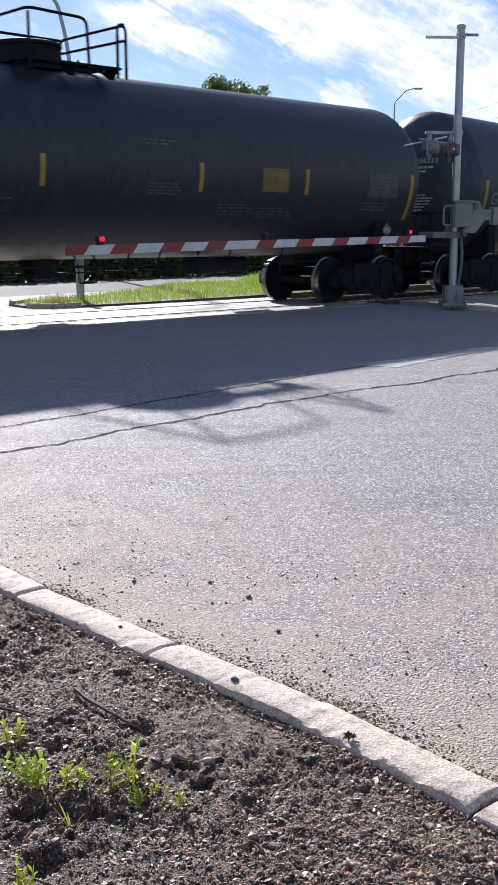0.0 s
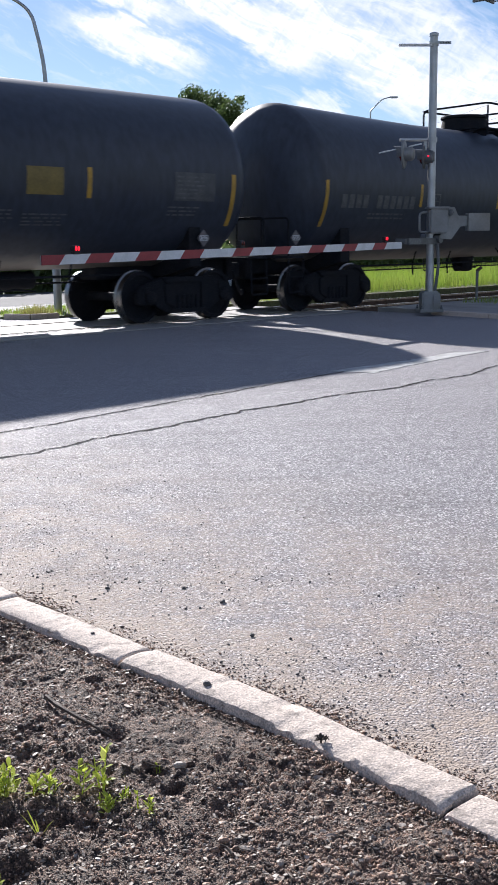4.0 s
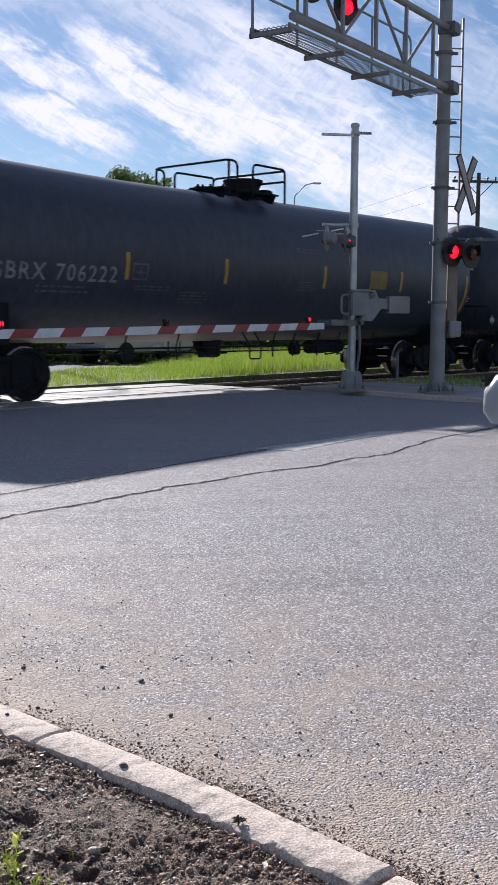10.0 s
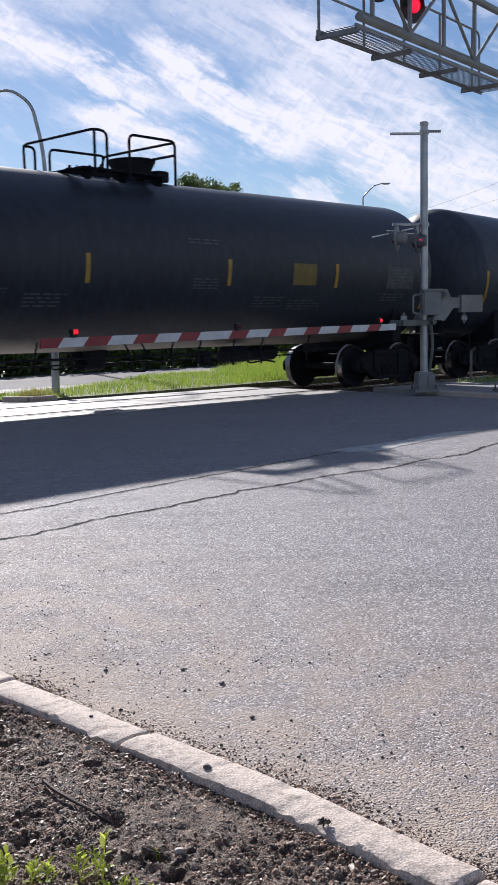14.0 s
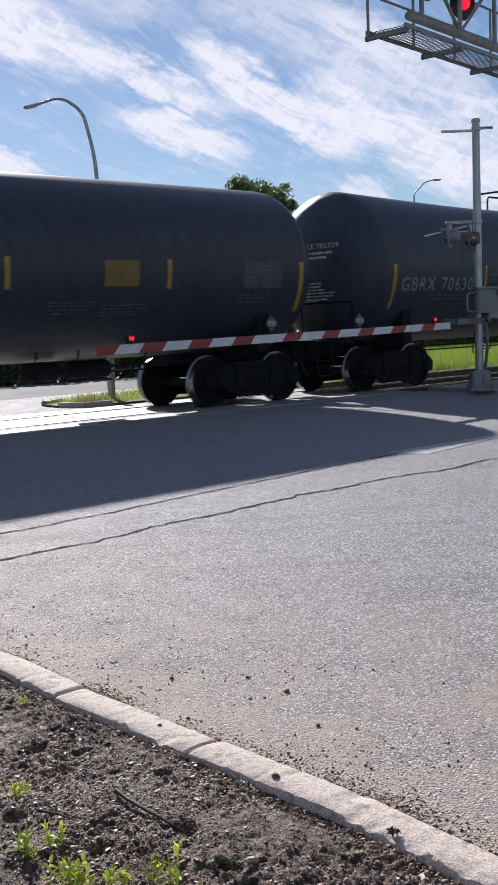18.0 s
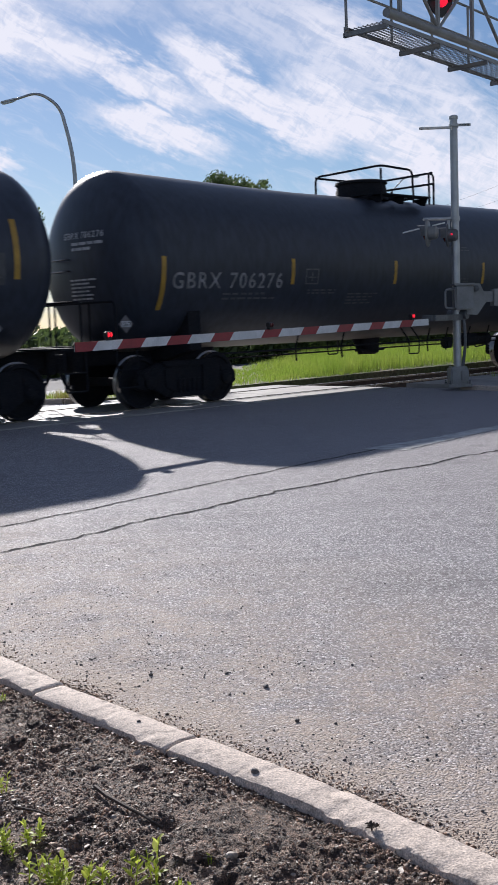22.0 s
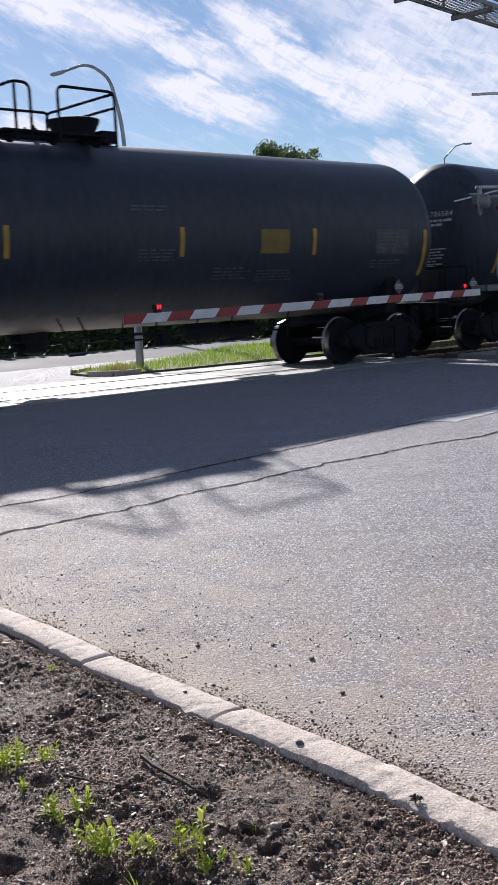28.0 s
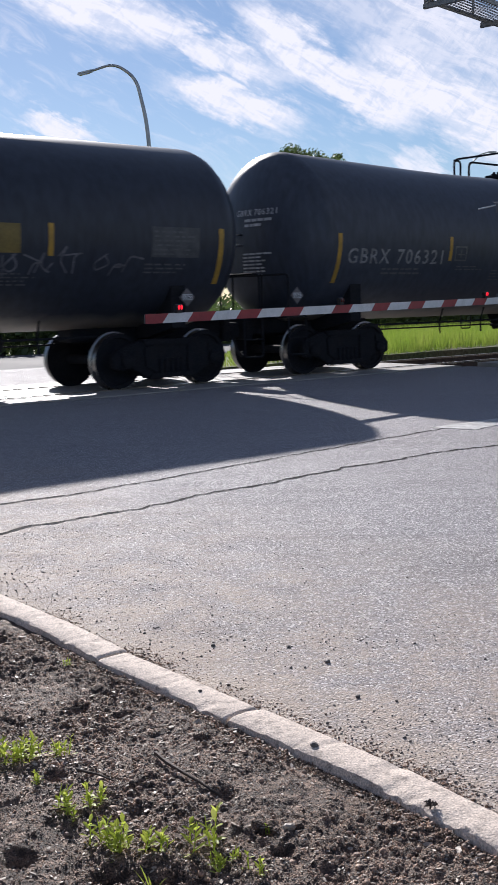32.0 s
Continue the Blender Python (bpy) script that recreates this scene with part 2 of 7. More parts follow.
# ---- materials ----
def material(name, color, rough=0.6, metal=0.0, second=None, scale=3.0, mix=(0.35, 0.65), fine=60.0, fine_amount=0.15,
             bump=0.15, bump_scale=80.0, bump_depth=0.01, rough_vary=0.1, emit=None, random_shade=0.0, spec=0.5, stretch=(1, 1, 1)):
    m = bpy.data.materials.new(name)
    m.use_nodes = True
    nt = m.node_tree
    N, L = nt.nodes.new, nt.links.new
    p = nt.nodes["Principled BSDF"]
    p.inputs["Metallic"].default_value = metal
    p.inputs["Specular IOR Level"].default_value = spec
    tc, mp = N("ShaderNodeTexCoord"), N("ShaderNodeMapping")
    mp.inputs["Scale"].default_value = stretch
    L(tc.outputs["Object"], mp.inputs[0])
    big = N("ShaderNodeTexNoise")
    big.inputs["Scale"].default_value, big.inputs["Detail"].default_value = scale, 5
    L(mp.outputs[0], big.inputs["Vector"])
    r = N("ShaderNodeValToRGB")
    r.color_ramp.elements[0].position, r.color_ramp.elements[1].position = mix
    c2 = second or tuple(0.7 * c for c in color)
    r.color_ramp.elements[0].color, r.color_ramp.elements[1].color = (*color, 1), (*c2, 1)
    L(big.outputs["Fac"], r.inputs[0])
    small = N("ShaderNodeTexNoise")
    small.inputs["Scale"].default_value, small.inputs["Detail"].default_value = fine, 3
    L(mp.outputs[0], small.inputs["Vector"])
    k = N("ShaderNodeMapRange")
    k.inputs["From Min"].default_value, k.inputs["From Max"].default_value = 0.3, 0.7
    k.inputs["To Min"].default_value, k.inputs["To Max"].default_value = 1 - fine_amount, 1 + fine_amount
    L(small.outputs["Fac"], k.inputs["Value"])
    last = k.outputs[0]
    if random_shade:
        oi, mr, mu = N("ShaderNodeObjectInfo"), N("ShaderNodeMapRange"), N("ShaderNodeMath")
        mr.inputs["To Min"].default_value, mr.inputs["To Max"].default_value = 1 - random_shade, 1 + random_shade
        mu.operation = "MULTIPLY"
        L(oi.outputs["Random"], mr.inputs["Value"])
        L(last, mu.inputs[0]); L(mr.outputs[0], mu.inputs[1])
        last = mu.outputs[0]
    v = N("ShaderNodeVectorMath")
    v.operation = "SCALE"
    L(r.outputs[0], v.inputs[0]); L(last, v.inputs["Scale"])
    L(v.outputs[0], p.inputs["Base Color"])
    rr = N("ShaderNodeMapRange")
    rr.inputs["To Min"].default_value, rr.inputs["To Max"].default_value = max(0.02, rough - rough_vary), min(1, rough + rough_vary)
    L(big.outputs["Fac"], rr.inputs["Value"])
    L(rr.outputs[0], p.inputs["Roughness"])
    if bump:
        bn, b = N("ShaderNodeTexNoise"), N("ShaderNodeBump")
        bn.inputs["Scale"].default_value, bn.inputs["Detail"].default_value = bump_scale, 4
        L(mp.outputs[0], bn.inputs["Vector"])
        b.inputs["Strength"].default_value, b.inputs["Distance"].default_value = bump, bump_depth
        L(bn.outputs["Fac"], b.inputs["Height"])
        L(b.outputs[0], p.inputs["Normal"])
    if emit:
        p.inputs["Emission Color"].default_value, p.inputs["Emission Strength"].default_value = (*emit[0], 1), emit[1]
    return m


def asphalt_material():
    """Worn asphalt with pale aggregate, darker seams of wear, and sand blown along the kerb."""
    m = bpy.data.materials.new("asphalt")
    m.use_nodes = True
    nt = m.node_tree
    N, L = nt.nodes.new, nt.links.new
    p = nt.nodes["Principled BSDF"]
    tc = N("ShaderNodeTexCoord")
    co = tc.outputs["Object"]

    def nz(scale, detail=4, rough=0.5):
        n = N("ShaderNodeTexNoise")
        n.inputs["Scale"].default_value, n.inputs["Detail"].default_value, n.inputs["Roughness"].default_value = scale, detail, rough
        L(co, n.inputs["Vector"])
        return n.outputs["Fac"]

    def rng(x, a, b, c, d):
        r = N("ShaderNodeMapRange")
        for i, val in zip(("From Min", "From Max", "To Min", "To Max"), (a, b, c, d)):
            r.inputs[i].default_value = val
        L(x, r.inputs["Value"])
        return r.outputs[0]

    def mixc(f, a, b):
        x = N("ShaderNodeMix")
        x.data_type = "RGBA"
        L(f, x.inputs["Factor"])
        for s, val in (("A", a), ("B", b)):
            if isinstance(val, tuple):
                x.inputs[s].default_value = (*val, 1)
            else:
                L(val, x.inputs[s])
        return x.outputs["Result"]

    def op(o, a, b):
        x = N("ShaderNodeMath")
        x.operation = o
        for i, val in enumerate((a, b)):
            if isinstance(val, (int, float)):
                x.inputs[i].default_value = val
            else:
                L(val, x.inputs[i])
        return x.outputs[0]

    vor = N("ShaderNodeTexVoronoi")
    vor.inputs["Scale"].default_value = 128
    L(co, vor.inputs["Vector"])
    sepc = N("ShaderNodeSeparateColor")
    L(vor.outputs["Color"], sepc.inputs[0])
    stones = mixc(rng(sepc.outputs[0], 0.60, 1.0, 0, 1), ASPHALT_DARK, ASPHALT_LIGHT)
    stones = mixc(rng(sepc.outputs[1], 0.76, 0.92, 0, 0.7), stones, (0.028, 0.027, 0.027))
    base = mixc(rng(nz(0.7, 5, 0.6), 0.38, 0.66, 0.06, 0.2), stones, ASPHALT_WORN)
    base = mixc(rng(nz(9, 4), 0.5, 0.75, 0, 0.2), base, (0.05, 0.05, 0.052))
    # traffic film: long darker smears along the lanes
    lane = N("ShaderNodeMapping")
    lane.inputs["Rotation"].default_value, lane.inputs["Scale"].default_value = (0, 0, radians(-8)), (0.35, 2.6, 1)
    L(co, lane.inputs[0])
    film = N("ShaderNodeTexNoise")
    film.inputs["Scale"].default_value, film.inputs["Detail"].default_value, film.inputs["Roughness"].default_value = 1.0, 6, 0.62
    L(lane.outputs[0], film.inputs["Vector"])
    base = mixc(rng(film.outputs["Fac"], 0.52, 0.74, 0, 0.28), base, (0.075, 0.072, 0.072))
    # sand: a band beside the kerb
    dot = N("ShaderNodeVectorMath"); dot.operation = "DOT_PRODUCT"
    sub = N("ShaderNodeVectorMath"); sub.operation = "SUBTRACT"
    L(co, sub.inputs[0]); sub.inputs[1].default_value = (0.19, 3.22, 0)
    L(sub.outputs[0], dot.inputs[0]); dot.inputs[1].default_value = (0.75, 0.66, 0)
    dist = op("ADD", dot.outputs["Value"], rng(nz(1.6, 4), 0.3, 0.7, -0.5, 0.5))
    band = op("MULTIPLY", rng(dist, 0.2, 2.7, 1.0, 0.0), rng(nz(3.2, 5, 0.6), 0.36, 0.6, 0.25, 1.0))
    grain = rng(nz(26, 5, 0.7), 0.36, 0.62, 0.4, 1.0)
    base = mixc(op("MULTIPLY", op("MULTIPLY", band, grain), 0.95), base, (0.46, 0.365, 0.285))
    p.inputs["Specular IOR Level"].default_value = 0.25
    # a drift of fine sand close along the kerb
    near_d = op("ADD", dot.outputs["Value"], rng(nz(4.0, 4), 0.3, 0.7, -0.14, 0.14))
    drift = op("MULTIPLY", rng(near_d, 0.02, 0.42, 1.0, 0.0), rng(nz(45, 4, 0.7), 0.3, 0.6, 0.2, 0.8))
    base = mixc(drift, base, (0.46, 0.37, 0.29))
    L(base, p.inputs["Base Color"])
    L(op("SUBTRACT", rng(nz(3, 4), 0.3, 0.7, ASPHALT_ROUGH, ASPHALT_ROUGH + 0.1), rng(sepc.outputs[2], 0.8, 0.9, 0, 0.12)), p.inputs["Roughness"])
    h = op("ADD", op("ADD", op("MULTIPLY", vor.outputs["Distance"], -1.0), op("MULTIPLY", sepc.outputs[2], 0.3)), op("MULTIPLY", nz(40, 5, 0.7), 1.2))
    b = N("ShaderNodeBump")
    b.inputs["Strength"].default_value, b.inputs["Distance"].default_value = ASPHALT_BUMP, 0.008
    L(h, b.inputs["Height"])
    L(b.outputs[0], p.inputs["Normal"])
    return m


ASPHALT_DARK, ASPHALT_LIGHT, ASPHALT_WORN = (0.215, 0.204, 0.213), (0.80, 0.765, 0.775), (0.42, 0.40, 0.41)
ASPHALT_ROUGH, ASPHALT_BUMP = 0.74, 0.64

def leafy(name, color, second, scale, through=0.45):
    """Thin leaves: light shines through them."""
    m = material(name, color, 0.5, second=second, scale=scale, fine=20, fine_amount=0.25, bump=0)
    nt = m.node_tree
    N, L = nt.nodes.new, nt.links.new
    p = nt.nodes["Principled BSDF"]
    tr, mx = N("ShaderNodeBsdfTranslucent"), N("ShaderNodeMixShader")
    mx.inputs[0].default_value = through
    L(p.inputs["Base Color"].links[0].from_socket, tr.inputs[0])
    L(p.outputs[0], mx.inputs[1]); L(tr.outputs[0], mx.inputs[2])
    L(mx.outputs[0], nt.nodes["Material Output"].inputs[0])
    return m


def bounce_belly(m):
    """Light bounced off the ground, painted as a paler tone on the shell's underside."""
    nt = m.node_tree
    N, L = nt.nodes.new, nt.links.new
    p = nt.nodes["Principled BSDF"]
    paint = p.inputs["Base Color"].links[0].from_socket
    tc, sep, nz, low, edge, mx = (N("ShaderNode" + k) for k in ("TexCoord", "SeparateXYZ", "TexNoise", "MapRange", "Math", "Mix"))
    L(tc.outputs["Object"], sep.inputs[0]); L(tc.outputs["Object"], nz.inputs["Vector"])
    nz.inputs["Scale"].default_value, nz.inputs["Detail"].default_value = 2.5, 6
    edge.operation = "MULTIPLY_ADD"
    edge.inputs[1].default_value = -0.25
    L(nz.outputs["Fac"], edge.inputs[0]); L(sep.outputs[2], edge.inputs[2])
    for name, val in (("From Min", 0.95), ("From Max", 1.12), ("To Min", 0.75), ("To Max", 0.0)):
        low.inputs[name].default_value = val
    L(edge.outputs[0], low.inputs["Value"])
    mx.data_type = "RGBA"
    mx.inputs["B"].default_value = (0.24, 0.21, 0.18, 1)
    L(low.outputs[0], mx.inputs["Factor"]); L(paint, mx.inputs["A"])
    L(mx.outputs["Result"], p.inputs["Base Color"])


M_ASPHALT = asphalt_material()
M_CONCRETE = material("kerb concrete", (0.60, 0.505, 0.43), 0.85, second=(0.33, 0.28, 0.24), scale=28, mix=(0.54, 0.72), fine=170, fine_amount=0.4, bump=0.55, bump_scale=120, bump_depth=0.005)
M_DARKROAD = material("dark side road asphalt", (0.075, 0.075, 0.08), 0.85, spec=0.15, second=(0.10, 0.10, 0.102), scale=0.6, fine=60, fine_amount=0.3, bump=0.4, bump_scale=120, bump_depth=0.006)
M_PAVE = material("pavement concrete", (0.36, 0.34, 0.32), 0.7, second=(0.26, 0.25, 0.24), scale=1.5, fine=50, bump=0.3, bump_scale=60, bump_depth=0.004)
M_SOIL = material("soil", (0.275, 0.178, 0.122), 0.75, second=(0.055, 0.036, 0.026), scale=30, mix=(0.34, 0.6), fine=260, fine_amount=0.95, bump=1.0, bump_scale=250, bump_depth=0.016)
M_CLOD = material("soil clods", (0.375, 0.24, 0.162), 0.65, second=(0.048, 0.032, 0.024), scale=38, mix=(0.40, 0.62), fine=260, fine_amount=0.6, bump=0.6, bump_scale=220, bump_depth=0.003)
M_FLAKE = material("pale chips", (0.46, 0.39, 0.32), 0.6, second=(0.20, 0.15, 0.11), scale=30, fine=200, fine_amount=0.3, bump=0.3)
M_GRAVEL = material("gravel", (0.30, 0.27, 0.24), 0.7, second=(0.10, 0.09, 0.085), scale=25, fine=200, fine_amount=0.3, bump=0.4)
M_PEBBLE = material("dark pebbles", (0.07, 0.062, 0.058), 0.6, second=(0.22, 0.19, 0.17), scale=14, mix=(0.42, 0.62), fine=200, bump=0.4)
M_GROUND = material("verge ground", (0.10, 0.13, 0.045), 0.9, second=(0.16, 0.14, 0.08), scale=0.5, fine=12, fine_amount=0.4, bump=0.4, bump_scale=20, bump_depth=0.03)
M_GRASS = leafy("grass blades", (0.20, 0.32, 0.035), (0.30, 0.37, 0.07), 1.2)
M_DRYGRASS = leafy("dry grass blades", (0.24, 0.24, 0.06), (0.36, 0.30, 0.13), 2.0)
M_LEAF = leafy("weed leaves", (0.46, 0.55, 0.06), (0.55, 0.60, 0.15), 9, 0.6)
M_FOLIAGE = leafy("tree leaves", (0.075, 0.12, 0.035), (0.11, 0.15, 0.05), 0.6, 0.35)
M_BARK = material("bark", (0.10, 0.075, 0.055), 0.9, scale=6, fine=30, fine_amount=0.4, bump=0.6, bump_scale=20, bump_depth=0.02, stretch=(1, 1, 0.25))
M_TWIG = material("dry twig", (0.085, 0.06, 0.045), 0.8, scale=20, bump=0.4)
M_TANK = material("black tank paint", (0.030, 0.036, 0.053), 0.44, spec=0.36, second=(0.039, 0.045, 0.061), scale=0.7, fine=9, fine_amount=0.2, bump=0.04, bump_scale=5, bump_depth=0.03, rough_vary=0.12, random_shade=0.25, stretch=(1, 1, 0.35))
bounce_belly(M_TANK)
M_STEEL = material("black running gear", (0.011, 0.013, 0.018), 0.85, spec=0.15, second=(0.019, 0.019, 0.022), scale=5, fine=40, fine_amount=0.3, bump=0.25)
M_TREAD = material("worn wheel steel", (0.32, 0.31, 0.30), 0.3, metal=1.0, scale=6, fine=60, bump=0.1)
M_RAIL = material("rail steel", (0.30, 0.28, 0.26), 0.28, metal=1.0, second=(0.2, 0.17, 0.15), scale=3, fine=50, bump=0.1)
M_RUST = material("rusty rail web", (0.09, 0.055, 0.038), 0.8, scale=6, fine=50, fine_amount=0.3, bump=0.3)
M_TIE = material("weathered tie", (0.075, 0.06, 0.05), 0.9, scale=3, fine=25, fine_amount=0.4, bump=0.5, bump_scale=30)
M_BALLAST = material("ballast", (0.17, 0.155, 0.14), 0.85, second=(0.08, 0.075, 0.07), scale=12, fine=40, fine_amount=0.5, bump=0.9, bump_scale=25, bump_depth=0.03)
M_ALU = material("galvanised steel", (0.46, 0.47, 0.48), 0.42, metal=0.75, second=(0.38, 0.39, 0.40), scale=5, fine=40, fine_amount=0.05, bump=0.03)
M_GREY = material("grey painted steel", (0.27, 0.275, 0.275), 0.5, metal=0.2, second=(0.21, 0.21, 0.205), scale=3, fine=30, fine_amount=0.06, bump=0.05)
M_DARKGREY = material("dark grey steel", (0.16, 0.165, 0.17), 0.5, metal=0.3, scale=4, fine=30, bump=0.1)
M_BLACK = material("flat black paint", (0.015, 0.015, 0.016), 0.55, scale=5, bump=0.05)
M_RED = material("red reflective stripe", (0.30, 0.018, 0.03), 0.4, second=(0.25, 0.018, 0.028), scale=6, fine=60, bump=0.03)
M_WHITE = material("white reflective stripe", (0.74, 0.74, 0.74), 0.45, second=(0.62, 0.62, 0.61), scale=4, fine=50, fine_amount=0.06, bump=0.03)
M_YELLOW = material("yellow reflective tape", (0.47, 0.27, 0.03), 0.45, second=(0.36, 0.21, 0.03), scale=5, fine=30, bump=0.02)
M_PANEL = material("dull yellow panel", (0.22, 0.155, 0.035), 0.5, second=(0.17, 0.12, 0.03), scale=4, fine=30, bump=0.02)
M_MARK = material("white stencil paint", (0.29, 0.29, 0.30), 0.6, second=(0.17, 0.17, 0.175), scale=8, fine=40, fine_amount=0.2, bump=0)
M_ENDMARK = material("bright stencil paint", (0.55, 0.55, 0.56), 0.6, second=(0.4, 0.4, 0.41), scale=8, fine=40, fine_amount=0.2, bump=0)
M_ORANGE = material("worn orange panel", (0.095, 0.052, 0.03), 0.6, second=(0.06, 0.042, 0.032), scale=6, fine=30, bump=0.03)
M_FADED = material("faded stencil paint", (0.115, 0.117, 0.122), 0.6, second=(0.08, 0.081, 0.084), scale=8, fine=40, fine_amount=0.2, bump=0)
M_GRAFFITI = material("pale spray paint", (0.16, 0.16, 0.18), 0.6, second=(0.075, 0.075, 0.085), scale=3, fine=20, bump=0)
M_PAINT = material("worn road paint", (0.55, 0.55, 0.53), 0.6, second=(0.30, 0.29, 0.28), scale=7, fine=70, fine_amount=0.3, bump=0.2, bump_scale=120, bump_depth=0.004)
M_CRACK = material("crack filler", (0.008, 0.0075, 0.0075), 0.9, spec=0.1, scale=20, bump=0.2)
M_LENS_ON = material("lit red lens", (0.6, 0.01, 0.02), 0.3, bump=0, emit=((1.0, 0.012, 0.045), 0.68))
M_NOTICE = material("faded grey notice", (0.085, 0.087, 0.094), 0.6, second=(0.06, 0.062, 0.067), scale=6, bump=0)
M_PLACARD = material("dull grey placard", (0.15, 0.13, 0.135), 0.5, second=(0.11, 0.1, 0.1), scale=6, bump=0.03)
M_ARM_ON = material("small lit red lens", (0.5, 0.01, 0.02), 0.3, bump=0, emit=((1.0, 0.015, 0.03), 0.8))
M_LENS_OFF = material("unlit red lens", (0.10, 0.006, 0.008), 0.2, bump=0)
M_CAR = material("silver car paint", (0.55, 0.56, 0.58), 0.25, metal=0.3, second=(0.5, 0.51, 0.53), scale=1, fine=300, fine_amount=0.04, bump=0)
M_TYRE = material("tyre rubber", (0.02, 0.02, 0.02), 0.8, bump=0.2)
M_CARGLASS = material("dark car glass", (0.02, 0.022, 0.025), 0.08, bump=0)
M_WIRE = material("cable", (0.03, 0.03, 0.03), 0.7, bump=0)
M_WOOD = material("weathered pole wood", (0.13, 0.10, 0.08), 0.85, scale=5, fine=40, fine_amount=0.3, bump=0.4, stretch=(1, 1, 0.15))
M_BLUECAR = material("dark blue car paint", (0.03, 0.045, 0.08), 0.25, metal=0.3, bump=0)
# the cross sign's white, greyed in the colour for its shaded face
M_SIGN = material("shaded reflective sheeting", (0.34, 0.33, 0.33), 0.5, second=(0.27, 0.26, 0.26), scale=4, bump=0.03)
M_WOODISH = material("weathered brown cover", (0.24, 0.19, 0.15), 0.7, second=(0.16, 0.13, 0.11), scale=4, fine=30, bump=0.15, stretch=(1, 1, 0.2))
M_REDBORDER = material("dark red border", (0.07, 0.018, 0.02), 0.5, bump=0.05)
# ---- ground, road, kerb ----
def poly_sheet(name, outline, z, mat, label, category, thick=0.25):
    bm = bmesh.new()
    prism(bm, outline, z - thick, z)
    ob = link_mesh(name, bm, mat, smooth=False)
    return tagged(ob, label, category, kind="structure")


bm = bmesh.new()
quads(bm, [(-1500, -1500, -0.33), (1500, -1500, -0.33), (1500, 1500, -0.33), (-1500, 1500, -0.33)], [(0, 1, 2, 3)])
tagged(link_mesh("ground", bm, M_GROUND, smooth=False), "flat green and brown verge ground reaching the horizon", "ground", kind="structure")

# the kerb's front line on the road side, from far to near
KERB = [(-30.0, 37.5), (-9.0, 13.7), (-3.6, 7.55), (-1.75, 5.42), (-1.31, 4.91), (-0.93, 4.48), (-0.64, 4.11), (-0.35, 3.785), (-0.14, 3.54), (0.0, 3.38), (0.09, 3.28), (0.18, 3.18), (0.27, 3.075),
        (0.37, 2.96), (0.48, 2.81), (0.565, 2.695), (0.66, 2.565), (0.79, 2.40), (1.0, 2.13), (1.5, 1.53), (3.1, -0.6), (12.0, -12.0), (30.0, -35.0)]
FAR_KERB = [(40.0, -33.0), (11.0, 12.0), (6.82, 18.26), (6.04, 19.15), (5.3, 20.4), (4.6, 21.6)]
U_CROSS = 4.3                                             # the crossing's surface ends here


def near_track(v, u):
    p = tk(u, v)
    return p.x, p.y


road = [(x, y) for x, y in KERB[1:-2]] + [(26, -12)] + FAR_KERB[1:-1] + [near_track(-0.95, U_CROSS + 0.2), near_track(-0.95, -16)]
poly_sheet("road", road, 0.0, M_ASPHALT, "worn grey asphalt road with pale aggregate and sandy edge", "road")
# beyond the rails: the road goes on, with a side road behind the grass island
far_road = [near_track(GAUGE + 0.95, U_CROSS - 2.6), near_track(GAUGE + 0.95, -60), near_track(70, -60), near_track(70, -6), near_track(6.9, -5.6), near_track(7.6, 5.5), near_track(5.2, 2)]
poly_sheet("road_near", KERB[-3:] + [FAR_KERB[0], (26, -12)], 0.0, M_ASPHALT, "grey asphalt road going on behind the verge", "road")
poly_sheet("road_far", far_road, -0.002, M_ASPHALT, "sunlit asphalt road beyond the railway track", "road")
poly_sheet("road_side", [near_track(6.93, -5.57), near_track(13.4, -5.57), near_track(13.4, 90), near_track(7.0, 90), near_track(7.63, 5.5)], -0.004, M_DARKROAD, "dark grey asphalt side road behind the grass island", "road")
# concrete crossing panels
CROSSING = new("crossing")
tagged(CROSSING, "concrete level crossing panels set between and beside the rails", "level crossing", kind="structure")
CROSSING.matrix_basis = TRACK
for v0, v1 in ((-0.93, -0.04), (0.06, GAUGE - 0.06), (GAUGE + 0.04, GAUGE + 0.93)):
    bm = bmesh.new()
    box(bm, ((0), (v0 + v1) / 2, -0.1), (2.38, v1 - v0, 0.2), bevel=0.012)
    first = None
    for i in range(13):
        at = Matrix.Translation((U_CROSS - 1.2 - 2.4 * i, 0, 0.018))
        if first is None:
            first = part("crossing_panel", bm, M_PAVE, CROSSING, at=at)
        else:
            shared("crossing_panel", first, CROSSING, at)


